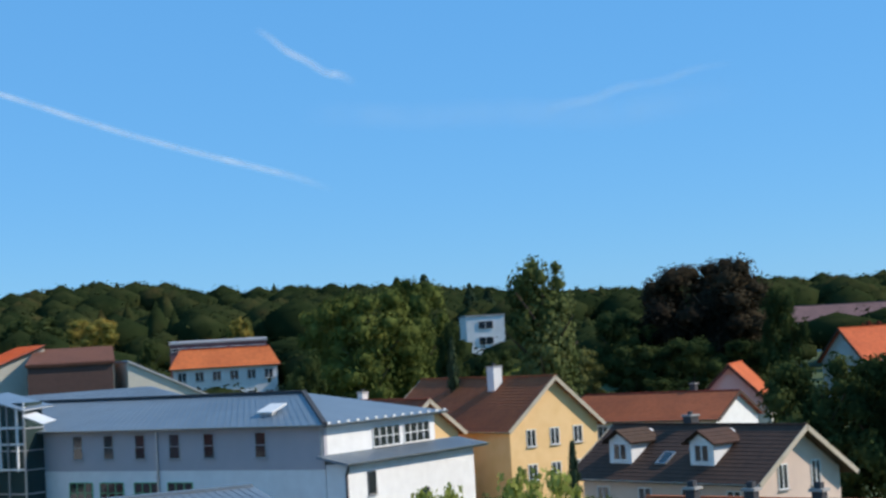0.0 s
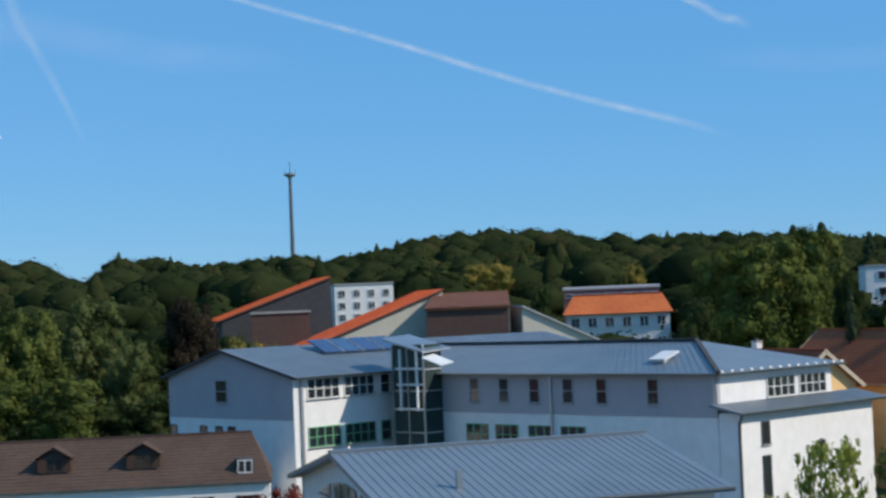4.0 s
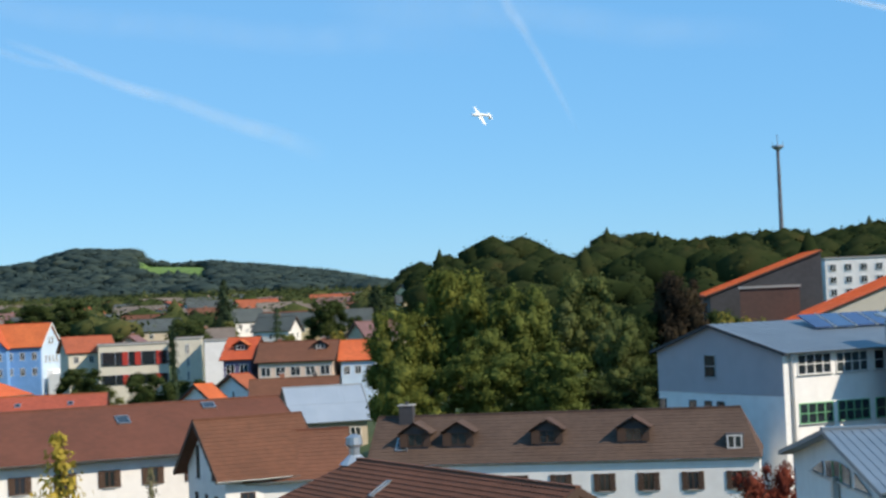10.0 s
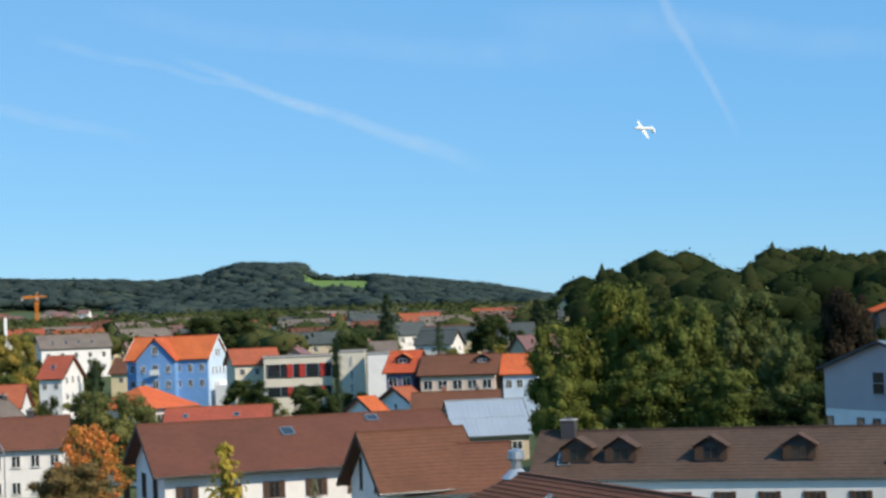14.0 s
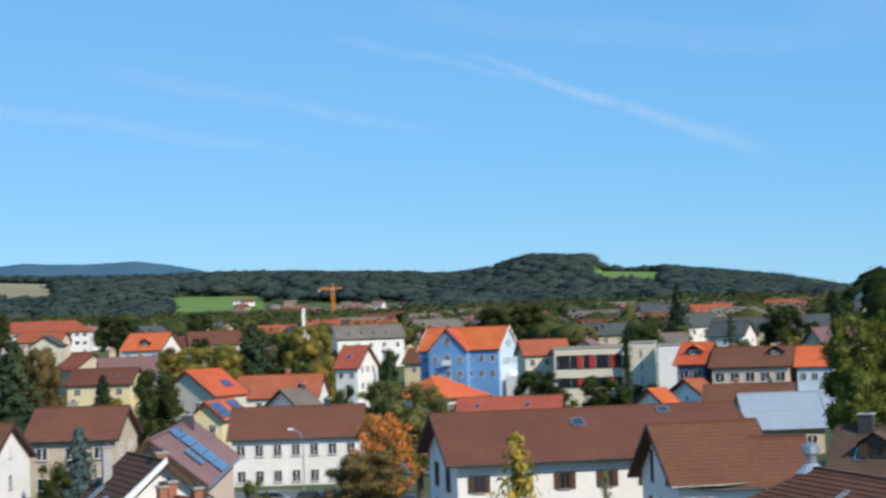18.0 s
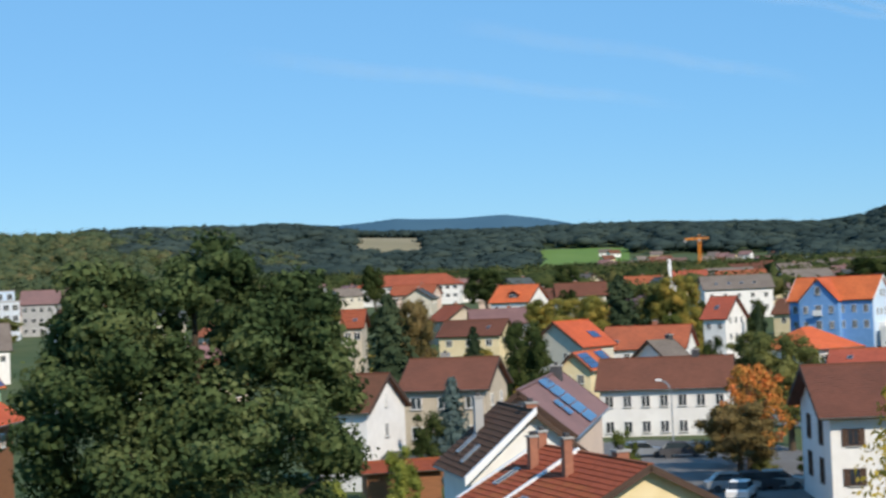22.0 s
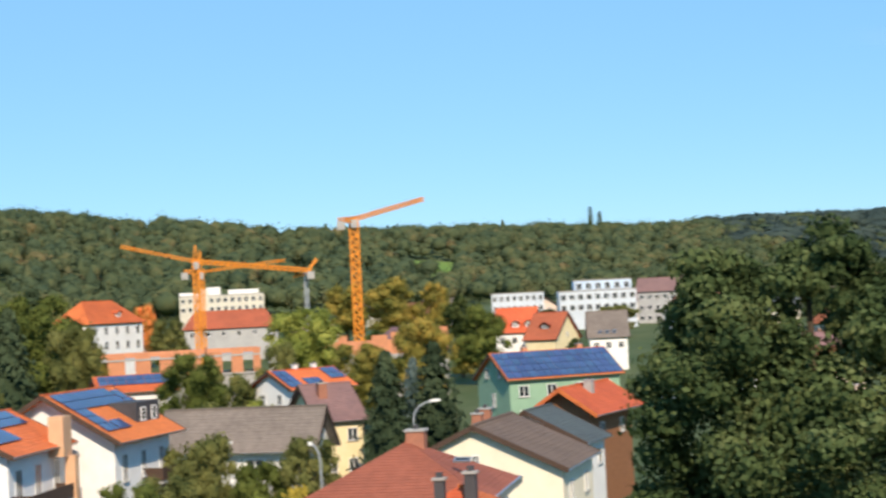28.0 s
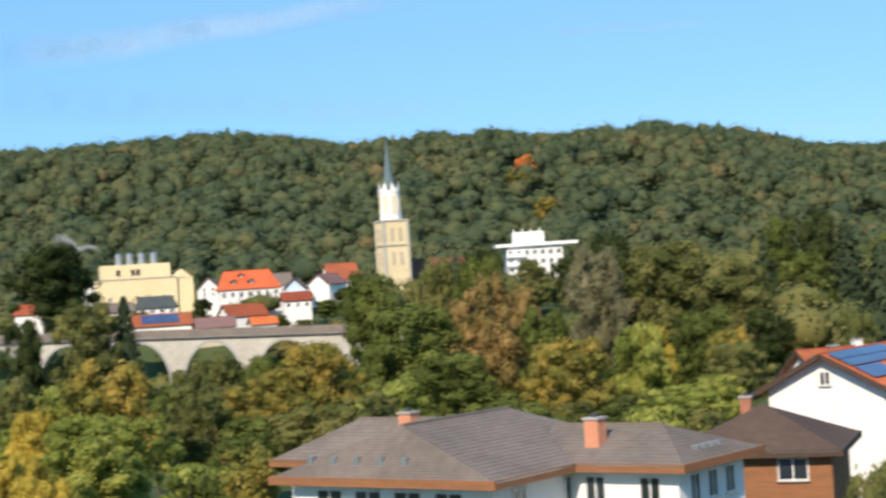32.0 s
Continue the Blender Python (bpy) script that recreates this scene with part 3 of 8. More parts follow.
house("pale pink house with dark tiled roof and dormers", 15.8, 108.5, -49.6, 15.9, 9.4, 7.7, 10.8, "pink_wall", "dark_tile", wins=[('n', 4, 2, 1.1, 1.3, 0.5), ('r', 2, 1, 0.9, 1.5, -0.9), ('r', 3, 1, 1.0, 1.4, 1.4)], dormers=[(-4.2, 0.72, 1.9, 1.5, 'white_wall'), (2.6, 0.72, 1.9, 1.5, 'white_wall')], chimneys=[(-1.5, 0.4, 0.5, 0.7, 'dark_wall')], sky=[(-0.8, 0.62, 0.9, 1.2)], over=0.8, verge='beige_wall')
house("long low house with weathered orange-brown tiled roof", 21.1, 174.3, -34.6, 17.6, 10.5, 8.0, 10.5, "white_wall", "old_orange_tile", wins=[('n', 6, 1, 1.2, 1.2, 0.5)], chimneys=[(3.5, 0.5, 0.7, 0.6, 'dark_wall')])
house("pale yellow house with an orange tiled roof", 30.0, 181.4, 74.0, 12.2, 9.0, 8.4, 12.9, "sand_wall", "orange_tile", wins=[('l', 2, 2, 1.0, 1.3, 0.6)])
house("white apartment house with brown-red tiled roof on the slope", 71.0, 306.8, -11.0, 20.1, 10.3, 16.7, 19.5, "white_wall", "mauve_tile", wins=[('n', 7, 2, 1.1, 1.2, 0.6), ('l', 2, 2, 1.0, 1.2, 0.6)])
house("house with a bright orange tiled roof among trees", 51.4, 209.2, 19.8, 9.4, 10.4, 11.8, 15.8, "white_wall", "orange_tile", wins=[('l', 2, 1, 1.0, 1.2, 0.6), ('n', 3, 1, 1.0, 1.2, 0.6)])
house("white school wing with an orange hipped roof", -30.2, 232.6, 6.2, 14.8, 5.6, 15.1, 17.6, "white_wall", "orange_tile", hipl=0.5, hipr=0.5, wins=[('n', 6, 2, 1.2, 1.3, 0.5)])
dormer_house = house("long white house with brown tiled roof and four dormers", -53.0, 111.4, 18.5, 27.4, 9.0, 5.6, 8.7, "white_wall", "dusky_tile", wins=[('n', 9, 2, 0.75, 1.2, 0.9)], shutters=True, frame='brown_wood', dormers=[(-10.4, 0.68, 1.8, 1.25, 'dark_wall'), (-7.3, 0.68, 1.8, 1.25, 'dark_wall'), (-1.0, 0.68, 1.8, 1.25, 'dark_wall'), (5.0, 0.68, 1.8, 1.25, 'dark_wall')], chimneys=[(-11.5, -0.3, 0.8, 1.0, 'dark_wall')], sky=[(-11.4, 0.6, 0.9, 1.4)], hipr=0.3, over=0.18)
roof_bay = boxes("dormer", [(11.3, 12.5, -3.7, -2.2, 5.7, 7.1)], M["dark_wall"], dormer_house, "small boxed dormer")
window(roof_bay, pose(11.9, -3.71, 6.6), 1.0, 0.9, "white_frame", sill=False)
house("large white house with broad brown tiled roof", -85.1, 102.0, 53.3, 23.9, 15.3, 6.8, 10.1, "white_wall", "brown_tile", wins=[('n', 7, 2, 0.8, 1.2, 0.9), ('l', 2, 2, 0.9, 1.8, 0.5)], shutters=True, frame='brown_wood', sky=[(-1.0, 0.3, 1.0, 1.3), (6.0, 0.12, 1.0, 1.0)], over=0.9)
house("white gabled house with brown tiled roof and slit windows", -69.4, 95.6, 56.0, 7.8, 9.2, 5.9, 9.7, "white_wall", "brown_tile", wins=[('l', 3, 1, 0.5, 1.9, 1.2), ('l', 2, 1, 0.5, 2.2, -2.0), ('n', 2, 2, 1.0, 1.3, 0.9)], frame='brown_wood', over=0.8)
house("broad house with brown clay tiles and timber gable", -38.5, 66.6, -31.0, 23.6, 10.4, 6.4, 9.55, "wood_clad", "brown_tile", tiles=0.33, hipl=0.9, wins=[('r', 3, 1, 1.0, 1.5, 0.2)], sky=[(-1.8, 0.3, 0.4, 1.2), (2.2, 0.5, 0.7, 1.0), (3.1, 0.5, 0.7, 1.0), (5.0, 0.62, 0.4, 1.2)], frame='green_frame', verge='brown_wood')
house("white two-storey house with a brown tiled roof", -145.9, 125.7, 44.0, 14.9, 10.6, 5.1, 8.3, "white_wall", "brown_tile", wins=[('n', 7, 2, 0.95, 1.3, 0.6)], chimneys=[(3.2, 0.2, 0.7, 0.8, 'dark_wall')])
house("beige house with a brown tiled roof", -139.2, 93.0, 42.6, 9.0, 11.2, 7.4, 10.2, "beige_wall", "brown_tile", wins=[('n', 3, 2, 1.1, 1.2, 0.6), ('r', 2, 2, 1.0, 1.2, 0.6)], chimneys=[(-1.0, 0.3, 0.4, 0.8, 'concrete')])
house("white house with steep gable and brown tiled roof", -130.2, 77.0, 34.0, 5.6, 9.1, 6.7, 9.8, "white_wall", "brown_tile", wins=[('r', 1, 1, 0.4, 1.2, -1.4), ('r', 1, 1, 0.8, 1.2, 1.2)])
terrace_c = house("terraced house with red-brown tiles and a cream gable", -64.7, 50.8, -13.8, 12.6, 9.2, 6.4, 8.8, "cream_wall", "redbrown_tile", tiles=0.33, wins=[('r', 1, 1, 0.9, 1.2, -0.6), ('r', 3, 1, 1.0, 1.3, 1.9)], chimneys=[(-5.6, -0.2, 0.7, 0.45, 'brick'), (-3.4, -1.6, 0.7, 0.42, 'brick'), (0.8, -1.6, 0.9, 0.42, 'brick'), (2.6, 0.3, 0.3, 0.6, 'brick')], sky=[(-4.6, 0.55, 0.6, 1.5), (0.2, 0.82, 0.9, 0.7)], verge='brown_wood')
terrace_a = house("terraced house with dark tiles and white gable wall", -79.4, 57.1, -21.2, 8.1, 8.2, 6.7, 10.1, "white_wall", "dark_tile", tiles=0.33, wins=[('r', 1, 1, 0.9, 1.2, 1.0)], chimneys=[(-2.2, -1.7, 0.5, 0.5, 'grey_wall'), (2.4, 0.2, 0.3, 0.6, 'brick')], sky=[(-1.6, 0.62, 0.7, 1.5), (1.0, 0.72, 0.6, 1.4)])
house("long house with mauve roof and solar panels", -91.6, 68.0, 136.5, 23.2, 6.9, 7.9, 10.7, "pink_wall", "mauve_tile", wins=[('l', 2, 2, 1.0, 1.2, 0.6)], pv=[(-2.9, 1.7, 0.01, 0.99, 3, 5), (-6.4, -4.4, 0.4, 0.72, 2, 2)], chimneys=[(6.5, -0.3, 0.5, 0.8, 'dark_wall')])
house("house with a bright orange roof and grey gable", -204.4, 157.7, 106.0, 9.0, 10.6, 7.5, 11.3, "sand_wall", "orange_tile", wins=[('l', 2, 2, 1.0, 1.2, 0.8)], pv=[(0.5, 2.5, 0.45, 0.7, 2, 1)])
house("pale yellow house with solar panels on orange roof", -187.5, 147.2, 121.8, 11.5, 5.7, 5.0, 7.5, "cream_wall", "orange_tile", wins=[('l', 2, 1, 1.0, 1.2, 0.5)], pv=[(-5.2, -1.2, 0.1, 0.9, 3, 3), (1.5, 5.0, 0.1, 0.8, 3, 2)])
house("long house under weathered orange tiles", -209.0, 176.7, 37.0, 14.0, 10.3, 6.2, 9.7, "white_wall", "old_orange_tile", wins=[('n', 5, 1, 1.0, 1.2, 0.6)], chimneys=[(1.0, 0.3, 0.7, 0.7, 'brick')], sky=[(-4.5, 0.7, 0.8, 1.0)])
house("small white gabled house with a beige roof", -185.9, 159.2, 88.7, 4.9, 7.5, 6.0, 8.4, "white_wall", "grey_tile", wins=[('l', 2, 1, 0.8, 1.1, 0.6)], chimneys=[(1.8, 0.2, 0.6, 0.8, 'dark_wall')])
house("white house with steep gable and red tiled roof", -221.4, 204.4, 21.6, 5.1, 9.3, 9.7, 13.5, "white_wall", "old_orange_tile", wins=[('r', 3, 2, 0.9, 1.2, -0.3), ('n', 2, 2, 0.9, 1.2, 0.6)], sky=[(-0.3, 0.5, 0.8, 1.0)])
house("large white building with a grey tiled roof", -301.3, 281.8, 57.5, 17.0, 10.7, 13.9, 17.1, "white_wall", "grey_tile", wins=[('n', 5, 2, 0.9, 1.2, 1.0)], sky=[(-5, 0.6, 0.7, 0.9), (-2, 0.6, 0.7, 0.9), (1, 0.6, 0.7, 0.9), (4, 0.6, 0.7, 0.9)])
house("purple terraced house with an orange tiled roof", -151.1, 208.2, 19.9, 5.1, 10.0, 9.7, 12.8, "purple_wall", "orange_tile", wins=[('n', 2, 1, 1.3, 1.4, 0.7)], dormers=[(0.2, 0.6, 2.0, 0.9, 'dark_wall')])
house("pink terraced houses with a brown tiled roof", -142.3, 209.6, 25.0, 11.8, 10.0, 9.2, 12.0, "pink_wall", "brown_tile", wins=[('n', 5, 1, 1.4, 1.4, 0.7)], chimneys=[(-3.0, 0.4, 0.4, 0.5, 'brick'), (3.5, 0.4, 0.4, 0.5, 'brick')], dormers=[(3.4, 0.45, 2.0, 0.7, 'dark_wall')])
house("pale blue terraced house with orange roof", -134.9, 214.2, 28.5, 5.8, 9.7, 9.0, 11.8, "lightblue_wall", "orange_tile", wins=[('n', 3, 1, 0.9, 1.2, 0.8)])
house("low hall with a blue-grey sheet metal roof", -107.2, 162.0, 43.8, 9.0, 11.0, 4.3, 8.0, "beige_wall", "zinc_pale", wins=[('n', 3, 1, 1.2, 1.0, 0.7)])
house("low building with a long orange-red tiled roof", -127.9, 140.9, 37.5, 11.7, 7.8, 6.8, 8.6, "white_wall", "old_orange_tile", wins=[('n', 5, 1, 1.0, 1.0, 0.6)], sky=[(-3.5, 0.5, 0.6, 0.8), (2.0, 0.5, 0.6, 0.8)])
house("house with a hipped bright orange roof", -139.2, 140.8, 86.4, 7.2, 10.9, 8.6, 10.8, "white_wall", "orange_tile", hipl=0.5, hipr=0.5, wins=[('n', 3, 1, 1.0, 1.2, 0.6)])
house("small white house with orange and blue roof", -127.5, 166.8, 74.1, 2.8, 7.2, 6.1, 8.2, "white_wall", "orange_tile", wins=[('l', 2, 1, 0.8, 1.0, 0.6)])
house("white gabled house with an orange tiled roof", -129.3, 176.7, 67.1, 2.9, 8.4, 7.1, 8.9, "white_wall", "old_orange_tile", wins=[('l', 1, 1, 0.7, 1.1, 0.3)])
house("house under weathered brown tiles", -117.3, 171.4, 33.1, 10.8, 8.6, 6.1, 8.5, "beige_wall", "brown_tile", wins=[('n', 4, 1, 1.0, 1.1, 0.6)], chimneys=[(-1.5, 0.3, 0.6, 0.6, 'brick'), (2.5, 0.2, 0.4, 0.5, 'dark_wall')])
house("long white building with a hipped orange-brown roof", -501.6, 318.1, 48.1, 36.2, 12.5, 18.3, 22.1, "white_wall", "old_orange_tile", hipl=0.9, hipr=0.9, wins=[('n', 14, 2, 1.4, 1.2, 0.4)])
house("house with a brown tiled roof and cream gable", -248.8, 171.2, 35.9, 12.0, 9.8, 8.5, 11.2, "cream_wall", "brown_tile", wins=[('n', 3, 2, 1.1, 1.2, 0.6), ('r', 2, 1, 0.9, 1.2, 0.4)], sky=[(3.0, 0.5, 0.6, 0.8)])
house("white house with orange tiled roof and dormer", -318.7, 231.5, 25.9, 10.7, 10.8, 13.1, 17.0, "white_wall", "orange_tile", wins=[('r', 2, 2, 0.9, 1.2, 0.4), ('n', 3, 1, 1.0, 1.2, 0.8)], dormers=[(0.6, 0.75, 2.2, 1.0, 'dark_wall')])
house("house with a steep red-brown roof", -218.7, 128.8, 52.8, 3.6, 8.7, 11.8, 14.4, "beige_wall", "redbrown_tile", wins=[('n', 2, 1, 1.0, 1.2, 0.6)], sky=[(0.3, 0.6, 0.6, 0.6)])
house("green house with solar panels over its orange roof", -195.1, 58.1, 100.2, 15.3, 9.6, 7.8, 10.8, "green_wall", "orange_tile", wins=[('l', 2, 1, 0.8, 1.1, -1.2), ('l', 1, 1, 0.9, 1.6, 1.6), ('n', 4, 2, 1.3, 1.3, 0.7)], pv=[(-7.5, 7.5, 0.03, 0.97, 15, 4)], chimneys=[(-2.8, 0.5, 0.5, 0.6, 'terracotta'), (4.5, 0.5, 0.5, 0.6, 'terracotta')])
house("cream house with low gable and brown-grey roof", -105.7, 27.7, 151.8, 11.0, 11.6, 6.8, 9.5, "ivory_wall", "taupe_tile", wins=[('l', 1, 1, 0.5, 0.7, -0.9), ('n', 2, 1, 1.1, 1.3, 0.9)], chimneys=[(-2.5, 0.4, 0.5, 0.6, 'brick'), (0.5, 0.6, 0.6, 0.7, 'brick')])
house("house with a dark grey tiled roof", -123.0, 35.7, 146.9, 6.9, 9.3, 6.5, 8.9, "white_wall", "slate", wins=[('l', 2, 1, 0.9, 1.2, 0.6), ('n', 2, 1, 1.0, 1.2, 0.7)])
pv_house = house("white house with solar panels on its orange roof", -123.5, 2.4, 153.2, 11.2, 11.3, 8.8, 12.1, "white_wall", "orange_tile", wins=[('l', 1, 1, 1.7, 1.2, 1.3), ('n', 3, 1, 0.8, 1.9, 0.9)], pv=[(-5.0, 3.6, 0.04, 0.36, 8, 2), (-5.0, -3.2, 0.36, 0.8, 2, 3), (-3.0, -1.2, 0.62, 0.8, 2, 1), (3.8, 5.0, 0.1, 0.62, 1, 3)], over=0.9, verge='brown_wood')
gable_house = house("white house with low gable and solar panels", -113.5, -4.1, 159.6, 11.3, 9.1, 9.0, 11.3, "white_wall", "orange_tile", wins=[('l', 1, 1, 0.7, 0.9, -1.2), ('l', 1, 1, 2.4, 1.1, 2.2), ('n', 3, 1, 1.1, 1.9, 0.9)], pv=[(-5.0, 4.0, 0.04, 0.4, 8, 2), (-5.0, -1.0, 0.42, 0.72, 4, 1)], over=0.7, verge='brown_wood')
house("low house with a broad weathered grey roof", -144.9, 16.5, 62.9, 14.4, 6.5, 5.5, 9.0, "white_wall", "grey_tile", wins=[('n', 4, 1, 1.4, 1.3, 0.6), ('r', 2, 1, 0.9, 1.2, 0.6)], over=0.8)
house("beige house with a mauve-brown tiled roof", -161.8, 26.0, 99.5, 5.2, 10.0, 6.6, 9.9, "cream_wall", "mauve_tile", wins=[('l', 3, 1, 0.6, 0.8, 0.0), ('n', 2, 2, 1.0, 1.2, 0.7)], chimneys=[(-0.8, -1.6, 0.1, 0.8, 'brick')])
house("house with solar panels on a bright orange roof", -187.9, 27.7, 118.8, 9.2, 8.5, 8.5, 10.5, "white_wall", "orange_tile", wins=[('l', 2, 1, 0.9, 1.1, 0.5)], pv=[(-4.3, -2.4, 0.05, 0.9, 2, 3), (-1.6, 0.6, 0.5, 0.85, 2, 1), (2.2, 4.3, 0.05, 0.6, 2, 2)], chimneys=[(-0.6, 0.3, 0.5, 0.5, 'white_wall'), (2.0, 0.3, 0.5, 0.5, 'white_wall')])
house("timber-faced house with a bright orange roof", -137.2, 43.9, 142.9, 12.4, 6.6, 7.5, 9.7, "mid_wood", "orange_tile", wins=[('n', 2, 1, 1.0, 1.2, 0.8)], chimneys=[(-1.0, -0.8, 0.3, 0.7, 'concrete')], over=1.0, verge='orange_tile')
house("white house with steep orange roof and dormers", -312.9, 87.7, 66.7, 8.0, 11.1, 10.8, 15.4, "white_wall", "orange_tile", wins=[('n', 3, 1, 1.0, 1.2, 0.8)], dormers=[(-2.4, 0.8, 1.1, 1.0, 'white_wall'), (0.2, 0.8, 1.1, 1.0, 'white_wall'), (2.6, 0.8, 1.1, 1.0, 'white_wall')])
house("house with a steep orange-red roof and cream gable", -304.5, 91.9, 47.6, 6.9, 11.4, 9.4, 14.3, "cream_wall", "old_orange_tile", wins=[('r', 1, 1, 0.8, 1.0, -1.2)], dormers=[(0.2, 0.62, 1.6, 0.8, 'dark_wall')])
house("house with a steep dark grey roof", -308.6, 103.9, 73.5, 7.9, 11.2, 9.1, 14.0, "white_wall", "grey_tile", wins=[('n', 3, 1, 1.0, 1.2, 0.8)], sky=[(-1.5, 0.8, 0.7, 1.0), (-0.2, 0.8, 0.7, 1.0), (1.1, 0.8, 0.7, 1.0)])
house("apartment house with a brown-red roof", -441.7, 165.3, 63.1, 13.7, 12.0, 17.3, 21.0, "grey_wall", "mauve_tile", wins=[('n', 6, 3, 1.2, 1.3, 0.8)])
house("long low building with an orange tiled roof", -395.6, 42.6, 84.9, 22.0, 11.7, 13.7, 17.7, "grey_wall", "old_orange_tile", hipl=0.5, hipr=0.5, wins=[('n', 6, 1, 1.0, 1.2, 0.6)])
house("white villa with a hipped bright orange roof", -340.6, 11.0, 140.0, 17.5, 10.0, 16.2, 20.6, "white_wall", "orange_tile", hipl=0.8, hipr=0.8, wins=[('n', 5, 2, 1.1, 1.6, 0.6), ('l', 3, 2, 1.1, 1.6, 0.6)], dormers=[(1.8, 0.75, 1.2, 1.0, 'white_wall')])

# ---- larger buildings ----
def at(bearing, d):
    b = radians(bearing)
    return d * math.sin(b), d * math.cos(b)


def block(label, bearing, d, turn, L, W, z0, z1, wall, wins=(), category="building", name="building", frame="white_frame", parapet=True, bands=()):
    """A flat-roofed building; its near side faces local -y. wins: (face, number, rows, width, height, drop, storey)."""
    x, y = at(bearing, d)
    h = tagged(base(name, x, y, -bearing + turn), label, category)
    boxes("wall", [(-L / 2, L / 2, -W / 2, W / 2, z0, z1)], M[wall], h)
    if parapet:
        boxes("parapet", [(-L / 2 - 0.15, L / 2 + 0.15, -W / 2 - 0.15, W / 2 + 0.15, z1, z1 + 0.25)], M["concrete"], h)
        boxes("roof", [(-L / 2 + 0.2, L / 2 - 0.2, -W / 2 + 0.2, W / 2 - 0.2, z1 + 0.2, z1 + 0.3)], M["grey_tile"], h)
    for za, zb, m in bands:
        boxes("band", [(-L / 2 - 0.06, L / 2 + 0.06, -W / 2 - 0.06, W / 2 + 0.06, za, zb)], M[m], h)
    for face, n, rows, w, hh, drop, st in wins:
        for r in range(rows):
            z = z1 - drop - hh / 2 - r * st
            for i in range(n):
                k = (i + 0.5) / n
                if face == "n":
                    m = pose(-L / 2 + L * k, -W / 2 - 0.07, z)
                elif face == "l":
                    m = pose(-L / 2 - 0.07, W / 2 - W * k, z, 0, 0, -90)
                else:
                    m = pose(L / 2 + 0.07, -W / 2 + W * k, z, 0, 0, 90)
                window(h, m, w, hh, frame, sill=False)
    return h


def slab(name, corners, thick, mat, parent, label=""):
    a = [Vector(p) for p in corners]
    up = (a[1] - a[0]).cross(a[3] - a[0]).normalized() if len(a) > 3 else (a[1] - a[0]).cross(a[2] - a[0]).normalized()
    up = up if up.z > 0 else -up
    n = len(a)
    v = [tuple(p) for p in a] + [tuple(p - up * thick) for p in a]
    f = [tuple(range(n)), tuple(range(2 * n - 1, n - 1, -1))] + [(i, i + n, (i + 1) % n + n, (i + 1) % n) for i in range(n)]
    return link(name, v, f, mat, parent, label)


def beam(p, q, w):
    p, q = Vector(p), Vector(q)
    d = (q - p).normalized()
    s = d.cross(Vector((0, 0, 1)) if abs(d.z) < 0.9 else Vector((1, 0, 0))).normalized() * w / 2
    t = d.cross(s).normalized() * w / 2
    v = [tuple(o) for o in (p - s - t, p + s - t, p + s + t, p - s + t, q - s - t, q + s - t, q + s + t, q - s + t)]
    f = [(0, 3, 2, 1), (4, 5, 6, 7), (0, 1, 5, 4), (1, 2, 6, 5), (2, 3, 7, 6), (3, 0, 4, 7)]
    return v, f


def bars(name, pairs, w, mat, parent, label=""):
    v, f = [], []
    for p, q in pairs:
        a, b = beam(p, q, w)
        k = len(v)
        v += a
        f += [tuple(i + k for i in g) for g in b]
    return link(name, v, f, mat, parent, label)


